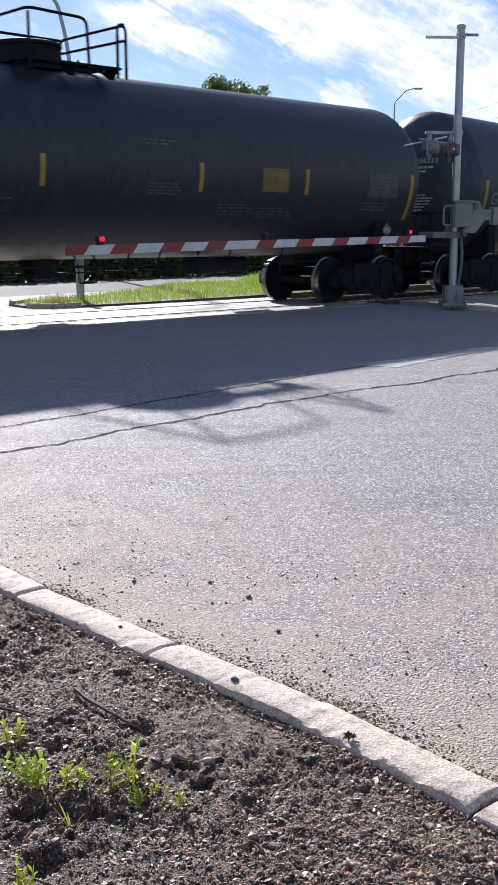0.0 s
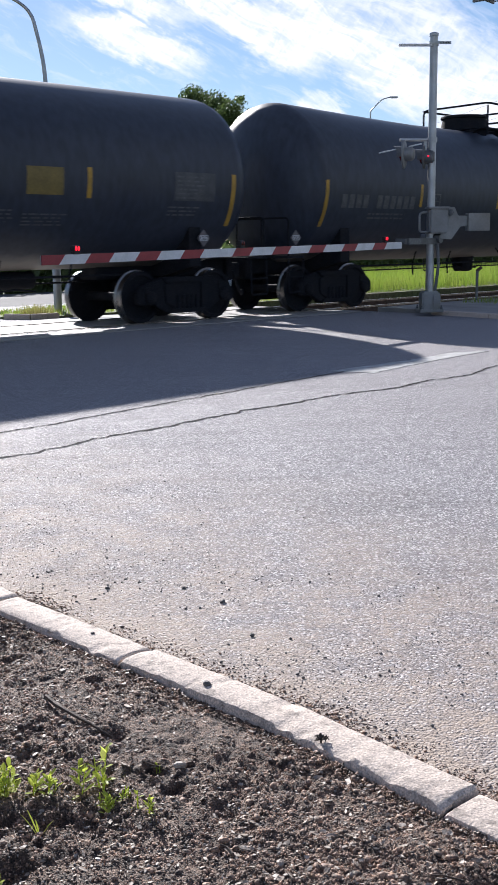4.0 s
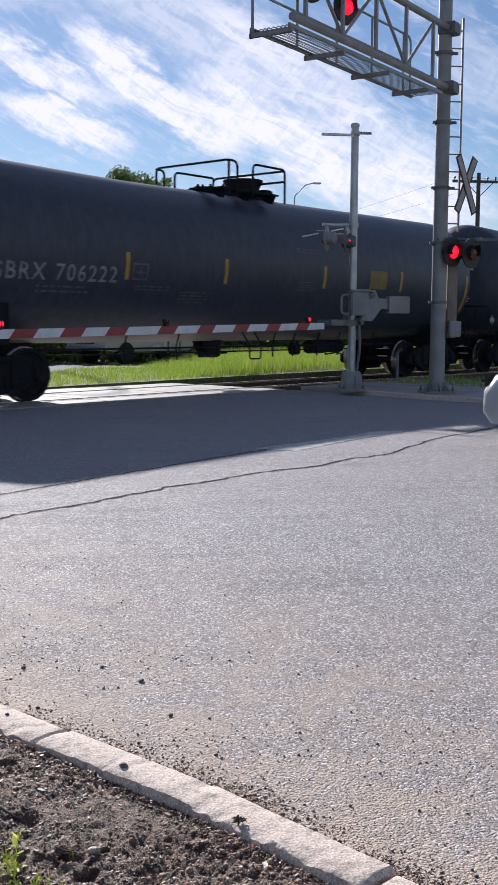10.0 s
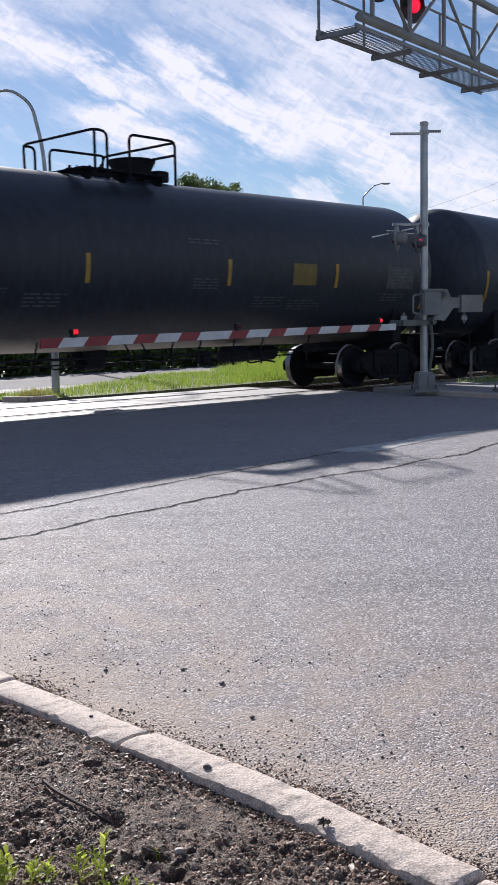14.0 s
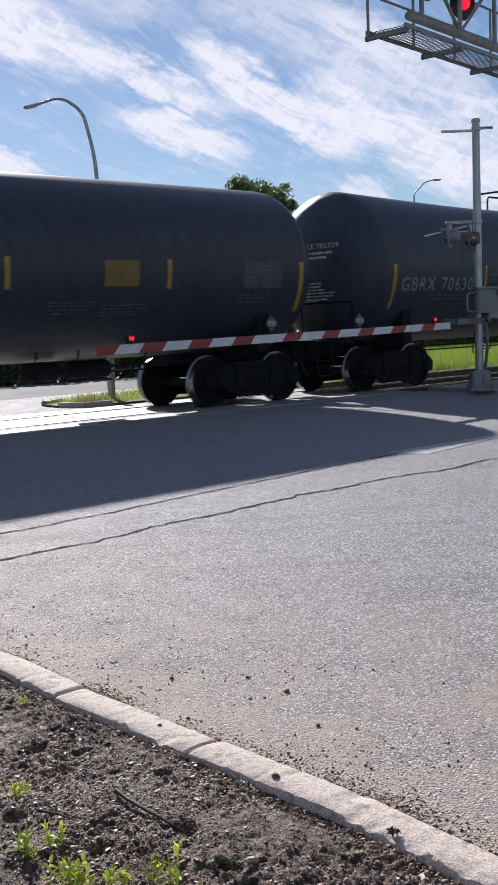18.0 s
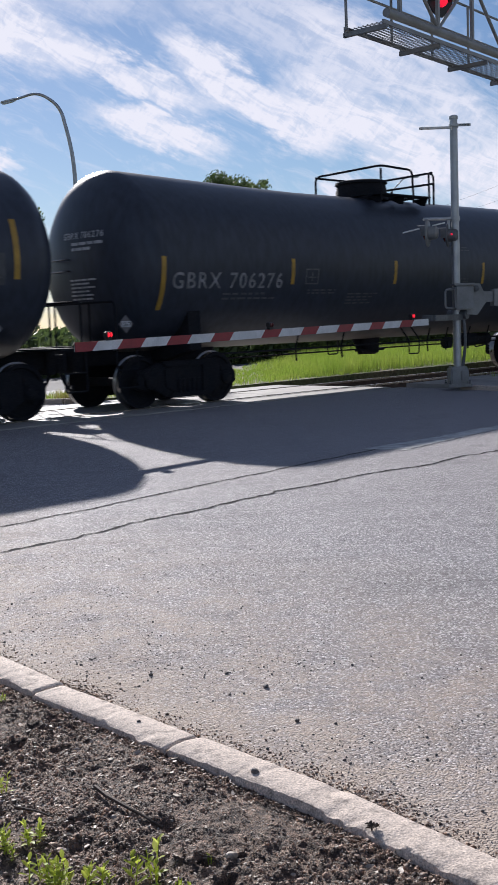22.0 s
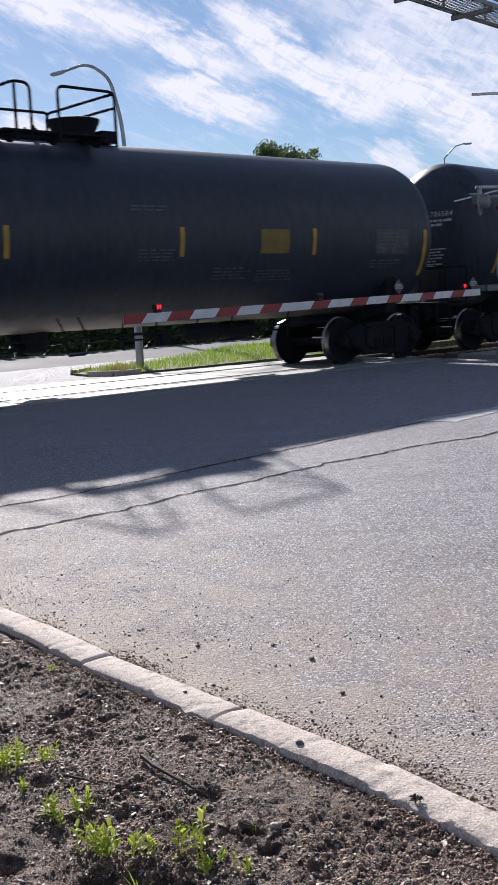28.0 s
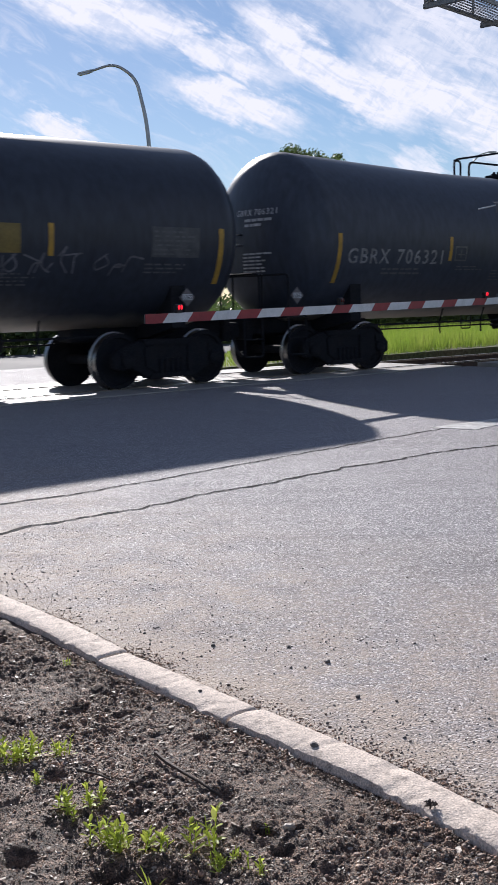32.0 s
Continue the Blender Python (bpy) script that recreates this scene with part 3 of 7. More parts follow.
def kerb_line(line, w=0.145, up=0.045, down=0.25, name="kerb", joints=(), gap=0.012, wob=0.012):
    """Kerb stones along a line; the stone lies on the line's right-hand side."""
    P = [Vector((x, y, 0)) for x, y in line]
    length = [0.0]
    for a, b in zip(P, P[1:]):
        length.append(length[-1] + (b - a).length)

    def at(s):
        s = min(max(s, 0), length[-1])
        i = max(k for k in range(len(length) - 1) if length[k] <= s + 1e-9)
        k = (s - length[i]) / (length[i + 1] - length[i])
        t = (P[i + 1] - P[i]).normalized()
        return P[i].lerp(P[i + 1], k), t
    stones = []
    for s0, s1, dz, dside in joints:
        bm = bmesh.new()
        n = max(2, int((s1 - s0 - gap) / 0.01)) if s1 - s0 < 3 else 4
        rings = []
        for i in range(n + 1):
            s = s0 + gap / 2 + (s1 - s0 - gap) * i / n
            p, t = at(s)
            nrm = Vector((t.y, -t.x, 0))
            prof = [(0.0, -down), (0.0, up - 0.02), (0.004, up - 0.005), (0.014, up), (w * 0.5, up + 0.002), (w - 0.014, up), (w - 0.004, up - 0.006), (w, up - 0.022), (w + 0.004, -down)]
            ring = []
            for k, (a, z) in enumerate(prof):
                worn = 0.0
                if 0 < k < 8:
                    worn = 0.3 * wob * noise.noise(Vector((s * 5, k * 0.8, 1.3))) + 0.22 * wob * noise.noise(Vector((s * 31, k * 5.7, 9.1))) + 0.12 * wob * noise.noise(Vector((s * 83, k * 9.7, 3.1)))
                    if k in (1, 2, 3) or k in (5, 6, 7):
                        worn -= max(0, 0.7 * noise.noise(Vector((s * 8, 4.4 * (k > 4), 2.2))) + 0.5 * noise.noise(Vector((s * 21, 4.4 * (k > 4), 6.2))) - 0.22) * 0.028
                end = 1.0 if i in (0, n) else 0.0
                ring.append(bm.verts.new(p + nrm * (a + dside + (worn if k in (1, 2, 6, 7) else 0) * (1 if k < 4 else -1)) + Vector((0, 0, z + dz + worn - 0.008 * end * (k in (2, 3, 4, 5, 6))))))
            rings.append(ring)
        for a, b in zip(rings, rings[1:]):
            for k in range(len(a) - 1):
                bm.faces.new((a[k], a[k + 1], b[k + 1], b[k]))
        bm.faces.new(rings[0])
        bm.faces.new(rings[-1][::-1])
        bmesh.ops.recalc_face_normals(bm, faces=bm.faces)
        stones.append(bm)
    return stones, at, length


def cut(line, pts):
    """The lengths along a line nearest to the points."""
    out = []
    for q in pts:
        best, s = None, 0.0
        for a, b in zip(line, line[1:]):
            A, B, Q = Vector(a), Vector(b), Vector(q)
            k = min(1, max(0, (Q - A).dot(B - A) / (B - A).length_squared))
            dist = (A.lerp(B, k) - Q).length
            if best is None or dist < best[0]:
                best = (dist, s + k * (B - A).length)
            s += (B - A).length
        out.append(best[1])
    return out


j = cut(KERB, [(-0.64, 4.08), (-0.1, 3.47), (0.76, 2.47)])
total = sum((Vector(b) - Vector(a)).length for a, b in zip(KERB, KERB[1:]))
joints, s = [], 0.5
while s + 1.5 < j[0] - 1.25:
    joints.append((s, s + 1.5, 0, 0))
    s += 1.5
joints += [(s, j[0] - 1.22, 0, 0.0), (j[0] - 1.22, j[0], 0.004, -0.008), (j[0], j[1], 0.0, 0.002), (j[1], j[2], 0.004, 0.0), (j[2], j[2] + 1.4, -0.006, 0.012)]
s = j[2] + 1.4
while s + 1.5 < total - 1:
    joints.append((s, s + 1.5, 0, 0))
    s += 1.5
stones, kerb_at, _ = kerb_line(KERB, joints=joints)
KERB_THING = tagged(new("kerb"), "worn pale concrete kerb with chipped edges and open joints", "kerb", kind="structure")
for b in stones:
    part("kerbstone", b, M_CONCRETE, KERB_THING)

# island with the signals: pavement slab with its kerb
island = FAR_KERB[1:] + [near_track(-1.0, U_CROSS + 0.4), near_track(-1.0, 9), near_track(-3.0, 10.5), near_track(-5.5, 11)] + [(16, 14)]
poly_sheet("pavement", island, 0.07, M_PAVE, "grey concrete corner pavement under the crossing signals", "pavement")
stones, _, _ = kerb_line(FAR_KERB[1:], w=0.16, up=0.085, joints=[(0.1 + 1.5 * i, 1.6 + 1.5 * i, 0, -0.17) for i in range(7)], wob=0.004)
FK = tagged(new("kerb_corner"), "straight pale concrete kerb round the signal corner", "kerb", kind="structure")
for b in stones:
    part("kerbstone", b, M_CONCRETE, FK)

# ---- cracks and worn stop line ----
def strip(name, pts, w, mat, label, category, wob=0.02, z=0.004, step=0.05, wvary=0.5):
    rng = random.Random(len(pts) * 7 + int(w * 1000))
    P = [Vector((x, y, 0)) for x, y in pts]
    bm = bmesh.new()
    prev = None
    dist = 0.0
    for a, b in zip(P, P[1:]):
        n = max(1, int((b - a).length / step))
        t = (b - a).normalized()
        nr = Vector((-t.y, t.x, 0))
        for i in range(n + (b is P[-1])):
            p = a.lerp(b, i / n)
            off = wob * (noise.noise(p * 2.3) * 1.6 + noise.noise(p * 9.0))
            h = w / 2 * (1 + wvary * (rng.random() * 2 - 1))
            vs = [bm.verts.new(p + nr * (off - h) + Vector((0, 0, z))), bm.verts.new(p + nr * (off + h) + Vector((0, 0, z)))]
            if prev:
                bm.faces.new((prev[0], vs[0], vs[1], prev[1]))
            prev = vs
    bmesh.ops.recalc_face_normals(bm, faces=bm.faces)
    for f in bm.faces:
        if f.normal.z < 0:
            f.normal_flip()
    return tagged(link_mesh(name, bm, mat, smooth=False), label, category, kind="structure")


strip("road_crack", [(-2.6, 5.6), (-1.32, 6.99), (-0.98, 7.25), (-0.64, 7.73), (-0.02, 8.31), (0.44, 8.79), (1.24, 9.56), (2.1, 10.22), (3.1, 11.17), (4.04, 12.5), (5.14, 13.72), (5.9, 14.4)], 0.03, M_CRACK, "long dark crack across the worn asphalt", "crack", wob=0.045)
strip("road_crack", [(-2.6, 7.0), (-1.49, 7.97), (-0.93, 8.55), (-0.37, 9.2), (0.24, 9.86), (0.9, 10.6), (1.9, 11.7)], 0.024, M_CRACK, "thin dark seam between two asphalt lanes", "crack", wob=0.03)
strip("road_crack", [(3.1, 11.17), (4.3, 11.35), (5.2, 11.3)], 0.008, M_CRACK, "hairline crack branching in the asphalt", "crack", wob=0.06)
bm = bmesh.new()
edge = [(1.69, 11.67), (2.12, 11.40), (2.61, 12.0), (3.12, 12.6), (3.98, 13.5), (3.5, 13.4), (2.71, 12.56)]
ragged = []
for (ax, ay), (bx, by) in zip(edge, edge[1:] + edge[:1]):
    for k in range(12):
        x, y = ax + (bx - ax) * k / 12, ay + (by - ay) * k / 12
        ragged.append((x + 0.035 * noise.noise(Vector((x * 9, y * 9, 1))), y + 0.035 * noise.noise(Vector((x * 9, y * 9, 5)))))
prism(bm, ragged, 0.001, 0.005)
tagged(link_mesh("stop_line", bm, M_PAINT, smooth=False), "faded white stop line on the asphalt", "road marking", kind="structure")

# ---- rails, ties, ballast ----
RAILS = tagged(new("railway_track"), "railway track set into the crossing and on ballast beyond", "railway track", kind="structure")
RAILS.matrix_basis = TRACK
for v in (0.0, GAUGE):
    bm = bmesh.new()
    box(bm, (20, v, RAIL_Z - 0.02), (220, 0.07, 0.04), bevel=0.008)
    part("rail_head", bm, M_RAIL, RAILS)
    bm = bmesh.new()
    box(bm, (20, v, RAIL_Z - 0.10), (220, 0.02, 0.12))
    box(bm, (20, v, RAIL_Z - 0.165), (220, 0.14, 0.02))
    part("rail_web", bm, M_RUST, RAILS)
bm = bmesh.new()
box(bm, (0, 0, 0), (0.22, 2.6, 0.16), bevel=0.012)
first = None
for i in range(90):
    at = pose(U_CROSS + 0.5 + 0.55 * i, GAUGE / 2 + random.uniform(-0.03, 0.03), RAIL_Z - 0.26, 0, 0, random.uniform(-1, 1))
    if first is None:
        first = part("tie", bm, M_TIE, RAILS, at=at)
    else:
        shared("tie", first, RAILS, at)
bm = bmesh.new()
prism(bm, [(-1.6, -0.33), (-0.9, -0.16), (2.4, -0.16), (3.1, -0.33)], U_CROSS + 0.25, U_CROSS + 60, Matrix(((0, 0, 1, 0), (1, 0, 0, 0), (0, 1, 0, 0), (0, 0, 0, 1))))
b = link_mesh("ballast", bm, M_BALLAST)
b.matrix_basis = TRACK
tagged(b, "grey stone ballast bed under the track", "ballast", kind="structure")

# ---- roadside soil ----
# hollows in the soil: x, y, radius, depth
PITS = [(-0.07, 2.63, 0.022, 0.035), (-0.02, 2.53, 0.025, 0.035), (-0.27, 3.25, 0.025, 0.022), (-0.44, 2.43, 0.04, 0.025), (-0.30, 2.41, 0.03, 0.025),
        (-0.18, 2.87, 0.035, 0.022), (-0.38, 2.22, 0.04, 0.025), (-0.68, 2.52, 0.04, 0.03), (-0.68, 2.97, 0.035, 0.025), (0.12, 2.42, 0.04, 0.02), (-0.86, 2.85, 0.035, 0.025), (-0.2, 3.36, 0.03, 0.02)]


def soil_height(x, y):
    h = 0.022 * noise.noise(Vector((x * 2.1, y * 2.1, 0.3))) + 0.015 * noise.noise(Vector((x * 7, y * 7, 3.1)))
    rough = min(1.45, max(0.3, 0.72 + 1.3 * noise.noise(Vector((x * 2.7, y * 2.7, 8.8)))))
    h += rough * (0.013 * noise.noise(Vector((x * 15, y * 15, 5.7))) + 0.011 * noise.noise(Vector((x * 33, y * 33, 7.7))) + 0.010 * noise.noise(Vector((x * 71, y * 71, 1.7))))
    for px, py, r, d in PITS:
        q = ((x - px) ** 2 + (y - py) ** 2) / (r * r)
        if q < 6:
            h -= d * math.exp(-q) - 0.2 * d * math.exp(-(math.sqrt(q) - 1.5) ** 2 * 4)
    return h


def kerb_dist(x, y):
    """Distance on the soil side of the kerb's front line."""
    best = 9.0
    for a, b in zip(KERB[3:18], KERB[4:19]):
        ax, ay, bx, by = *a, *b
        dx, dy = bx - ax, by - ay
        k = min(1, max(0, ((x - ax) * dx + (y - ay) * dy) / (dx * dx + dy * dy)))
        px, py = ax + k * dx - x, ay + k * dy - y
        dd = math.hypot(px, py)
        if dd < abs(best):
            best = dd if dx * (y - ay) - dy * (x - ax) < 0 else -dd
    return best


bm = bmesh.new()
X0, X1, Y0, Y1, STEP = -1.9, 1.5, 1.5, 5.2, 0.01
nx, ny = int((X1 - X0) / STEP), int((Y1 - Y0) / STEP)
grid = {}
for iy in range(ny + 1):
    for ix in range(nx + 1):
        x, y = X0 + ix * STEP, Y0 + iy * STEP
        dk = kerb_dist(x, y)
        if dk > 0.10:
            drop = 0.026 - 0.008 * math.exp(-((dk - 0.16) / 0.03) ** 2)
            rim = max(0, min(1, (x - X0) / 0.3, (y - Y0) / 0.3, (Y1 - y) / 0.3))
            grid[ix, iy] = bm.verts.new((x, y, 0.014 + (drop - 0.014 + soil_height(x, y) * min(1, (dk - 0.07) / 0.2)) * rim))
for (ix, iy), v in grid.items():
    q = [grid.get((ix + a, iy + b)) for a, b in ((0, 0), (1, 0), (1, 1), (0, 1))]
    if all(q):
        bm.faces.new(q)
soil = tagged(link_mesh("soil", bm, M_SOIL), "dark crumbly bare soil beside the kerb", "soil", kind="structure")
# the verge round it
bm = bmesh.new()
VZ = 0.014
quads(bm, [(x, y, VZ) for x, y in ((-40, 1.5), (-40, -60), (24, -60), (29.9, -35.1), (11.9, -12.07), (3.0, -0.67), (1.45, 1.5))], [tuple(range(7))])
quads(bm, [(x, y, VZ) for x, y in ((-40, 5.2), (-40, 1.5), (-1.9, 1.5), (-1.9, 5.2))], [(0, 1, 2, 3)])
quads(bm, [(x, y, VZ) for x, y in ((-40, 48), (-40, 5.2), (-1.64, 5.2), (-3.68, 7.48), (-9.08, 13.63), (-30, 37.3))], [tuple(range(6))])
tagged(link_mesh("soil_verge", bm, M_SOIL, smooth=False), "dark bare soil verge along the kerb", "soil", kind="structure")


def rock(rng, r, n=1):
    b = bmesh.new()
    bmesh.ops.create_icosphere(b, subdivisions=n, radius=r)
    s = Vector((rng.uniform(0.7, 1.3), rng.uniform(0.7, 1.3), rng.uniform(0.5, 0.95)))
    o = Vector((rng.random() * 50, rng.random() * 50, 0))
    for v in b.verts:
        v.co = Vector((v.co.x * s.x, v.co.y * s.y, v.co.z * s.z)) * (1 + 0.35 * noise.noise(v.co / r * 1.1 + o))
    me = bpy.data.meshes.new("tmp")
    b.to_mesh(me)
    b.free()
    co = np.empty(len(me.vertices) * 3)
    me.vertices.foreach_get("co", co)
    faces = [tuple(p.vertices) for p in me.polygons]
    bpy.data.meshes.remove(me)
    return co.reshape(-1, 3), faces


def crumb(rng):
    """A rough eight-sided grain."""
    co = np.array([(1, 0, 0), (-1, 0, 0), (0, 1, 0), (0, -1, 0), (0, 0, 1), (0, 0, -1)], float)
    co *= np.array([[rng.uniform(0.7, 1.35)] for _ in range(6)])
    co += np.array([[rng.uniform(-0.3, 0.3) for _ in range(3)] for _ in range(6)])
    return co, [(0, 2, 4), (2, 1, 4), (1, 3, 4), (3, 0, 4), (2, 0, 5), (1, 2, 5), (3, 1, 5), (0, 3, 5)]


def scatter(name, places, mat, label, category, seed=1, fine=False):
    """Many small stones, joined: places of x, y, z, radius."""
    rng = random.Random(seed)
    kinds = [crumb(rng) if fine else rock(rng, 1.0) for _ in range(18)]
    P = np.array(places)
    pick = np.array([rng.randrange(18) for _ in places])
    turn = np.array([rng.random() * 6.283 for _ in places])
    V, F, base = [], [], 0
    for k, (co, faces) in enumerate(kinds):
        q, a = P[pick == k], turn[pick == k]
        n, m = len(q), len(co)
        if not n:
            continue
        ca, sa, r = np.cos(a)[:, None], np.sin(a)[:, None], q[:, 3:4]
        V.append(np.stack([(co[:, 0] * ca - co[:, 1] * sa) * r + q[:, 0:1], (co[:, 0] * sa + co[:, 1] * ca) * r + q[:, 1:2], co[:, 2] * r + q[:, 2:3]], 2).reshape(-1, 3))
        F.append((np.array(faces)[None] + base + np.arange(n)[:, None, None] * m).reshape(-1, 3))
        base += n * m
    V, F = np.concatenate(V), np.concatenate(F)
    me = bpy.data.meshes.new(name)
    me.vertices.add(len(V))
    me.vertices.foreach_set("co", V.ravel())
    me.loops.add(F.size)
    me.loops.foreach_set("vertex_index", F.ravel())
    me.polygons.add(len(F))
    me.polygons.foreach_set("loop_start", np.arange(0, F.size, 3))
    me.update(calc_edges=True)
    me.materials.append(mat)
    return tagged(new(name, me), label, category, kind="stuff")


def flakes(name, places, mat, label, category, seed=1):
    """Many flat chips, joined: places of x, y, z, size."""
    rng = random.Random(seed)
    V, F = [], []
    for x, y, z, r in places:
        a, lean, dip = rng.random() * 6.283, rng.gauss(0, 0.35), rng.gauss(0.1, 0.35)
        ln, wd, th = r * rng.uniform(0.9, 2.0), r * rng.uniform(0.4, 0.9), r * 0.16
        ca, sa = math.cos(a), math.sin(a)
        i = len(V)
        for k, (p, q) in enumerate(((-1, -0.5), (0.2, -1), (1, -0.2), (0.7, 0.8), (-0.6, 0.9))):
            for h in (-th, th):
                lx, ly = p * ln * rng.uniform(0.8, 1.1), q * wd
                V.append((x + lx * ca - ly * sa, y + lx * sa + ly * ca, z + h + lx * lean * 0.5 + ly * dip))
        F += [tuple(i + 2 * k + 1 for k in range(5)), tuple(i + 2 * k for k in (4, 3, 2, 1, 0))]
        F += [(i + 2 * k, i + 2 * ((k + 1) % 5), i + 2 * ((k + 1) % 5) + 1, i + 2 * k + 1) for k in range(5)]
    me = bpy.data.meshes.new(name)
    me.from_pydata(V, [], F)
    me.materials.append(mat)
    return tagged(new(name, me), label, category, kind="stuff")


rng = random.Random(4)
clods, grains, pale, chaff = [], [], [], []
while len(grains) < 130000:
    x, y = rng.uniform(-1.25, 1.0), rng.uniform(1.85, 4.4)
    if rng.random() > 1.5 - 0.22 * y:
        continue
    dk = kerb_dist(x, y)
    if dk > 0.15:
        coarse = 1 + 0.45 * noise.noise(Vector((x * 2.2, y * 2.2, 4.4))) + 0.3 * max(0, 2.6 - y)
        z = 0.024 + soil_height(x, y) * min(1, (dk - 0.07) / 0.2)
        k = rng.random()
        if k < 0.045:
            chaff.append((x, y, z + 0.004, min(0.010, 0.0027 * coarse * math.exp(rng.gauss(0, 0.45)))))
        elif k < 0.085:
            r = min(0.007, 0.0019 * coarse * math.exp(rng.gauss(0, 0.4)))
            pale.append((x, y, z + r * 0.4, r))
        elif k < 0.17:
            r = min(0.012, 0.0027 * coarse * math.exp(rng.gauss(0, 0.55)))
            clods.append((x, y, z + r * 0.2, r))
        else:
            r = min(0.006, 0.0019 * coarse * math.exp(rng.gauss(0, 0.45)))
            grains.append((x, y, z + r * 0.3, r))
scatter("soil_clods", clods, M_CLOD, "dark crumbled clods of damp soil", "soil clods", 5)
scatter("soil_grains", grains, M_CLOD, "fine loose crumbs of dry brown soil", "soil", 15, fine=True)
scatter("soil_gravel", pale, M_GRAVEL, "small pale gravel bits lying on the soil", "gravel", 6, fine=True)
flakes("soil_chips", chaff, M_FLAKE, "pale flat chips of wood and shell on the soil", "chips", 16)
peb, chips = [], []
while len(peb) < 7500:
    dk = -abs(rng.gauss(0, 1.0)) - 0.02 if rng.random() < 0.75 else -rng.uniform(0, 6)
    s = rng.uniform(j[0] - 2.5, j[2] + 1.0)
    p, t = kerb_at(s)
    q = p + Vector((t.y, -t.x, 0)) * dk
    near = math.exp(dk / 0.25)
    r = min(0.006, 0.0015 * math.exp(rng.gauss(0, 0.55)) * (1 + 0.4 * near))
    if -2.5 < q.x < 2.6 and q.y < 9 and noise.noise(q * 1.7) > rng.uniform(-0.5, 0.45):
        (peb if rng.random() < 0.72 else chips).append((q.x, q.y, r * 0.35, r))
dirt = []
while len(dirt) < 13000:
    s = rng.uniform(j[0] - 1.6, j[2] + 0.8)
    p, t = kerb_at(s)
    dk = -abs(rng.gauss(0, 0.07)) + 0.014
    patch_ = noise.noise(Vector((s * 2.6, 3.3, 0))) + 0.5 * noise.noise(Vector((s * 9, 1.3, 0)))
    if patch_ < rng.uniform(-0.15, 0.75):
        continue
    q = p + Vector((t.y, -t.x, 0)) * dk
    r = min(0.008, 0.0018 * math.exp(rng.gauss(0, 0.5)))
    dirt.append((q.x, q.y, r * 0.3 + 0.006 * max(0, 1 + dk / 0.06) * max(0, patch_), r))
scatter("kerb_dirt", dirt, M_CLOD, "dark crumbs of dirt gathered along the kerb", "dirt", 9)
scatter("road_grit", peb, M_PEBBLE, "dark loose grit scattered on the asphalt", "grit", 7)
scatter("road_chips", chips, M_GRAVEL, "pale stone chips lying loose on the asphalt", "grit", 8)
KERB_A, KERB_B = (0.084, 3.143), (-0.30, 3.625)
for x, y, r in ((0.17, 4.05, 0.012), (0.26, 3.67, 0.010), (0.02, 4.24, 0.009), (-0.29, 4.27, 0.008), (KERB_A[0], KERB_A[1], 0.011), (KERB_B[0], KERB_B[1], 0.007)):
    co, faces = rock(rng, r, 2)
    me = bpy.data.meshes.new("stone")
    me.from_pydata((co + (x, y, r * 0.5 + (0.046 if kerb_dist(x, y) > 0 else 0))).tolist(), [], faces)
    me.materials.append(M_PEBBLE)
    tagged(new("stone", me), "dark loose stone lying on the asphalt", "stone", "loose stones on the road")
for x, y, r in ((0.0, 2.64, 0.013), (0.035, 2.60, 0.009), (0.055, 2.62, 0.011), (0.018, 2.63, 0.009), (-0.02, 2.6, 0.008), (-0.33, 2.93, 0.011), (-0.52, 2.3, 0.014), (0.22, 2.2, 0.012)):
    co, faces = rock(rng, r, 2)
    me = bpy.data.meshes.new("pale_stone")
    me.from_pydata((co + (x, y, 0.02 + soil_height(x, y) + r * 0.5)).tolist(), [], faces)
    me.materials.append(M_FLAKE)
    tagged(new("pale_stone", me), "pale crumbling stone half sunk in the soil", "stone", "pale stones in the soil")

# ---- the train ----
CAR_LEN, TANK_R, TANK_Z, TANK_HALF, HEAD = 17.8886, 1.55, 2.52, 7.70, 0.74
TRUCK_X, AXLE, WHEEL_R = 6.86, 0.889, 0.457


def on_tank(x, s, lift=0.004, side=-1):
    """A point on the tank's side: x along, s up round the shell from mid height."""
    r, a = TANK_R + lift, s / TANK_R
    return Vector((x, side * r * math.cos(a), TANK_Z + r * math.sin(a)))


def on_head(y, s, lift=0.004):
    """A point on the left head: y across the car, s up from mid height."""
    r = min(math.hypot(y, s) / TANK_R, 1.0)
    return Vector((-(TANK_HALF + HEAD * math.sin(math.acos(r ** (1 / 0.9))) + lift), y, TANK_Z + s))


def patch(bm, x0, x1, s0, s1, lift=0.004, n=6):
    """A rectangle of paint or tape that follows the shell."""
    b = bmesh.new()
    rows = [[b.verts.new(on_tank(x, s0 + (s1 - s0) * i / n, lift)) for x in (x0, x1)] for i in range(n + 1)]
    for a, c in zip(rows, rows[1:]):
        b.faces.new((a[0], a[1], c[1], c[0]))
    bmesh.ops.recalc_face_normals(b, faces=b.faces)
    return merge(bm, b)


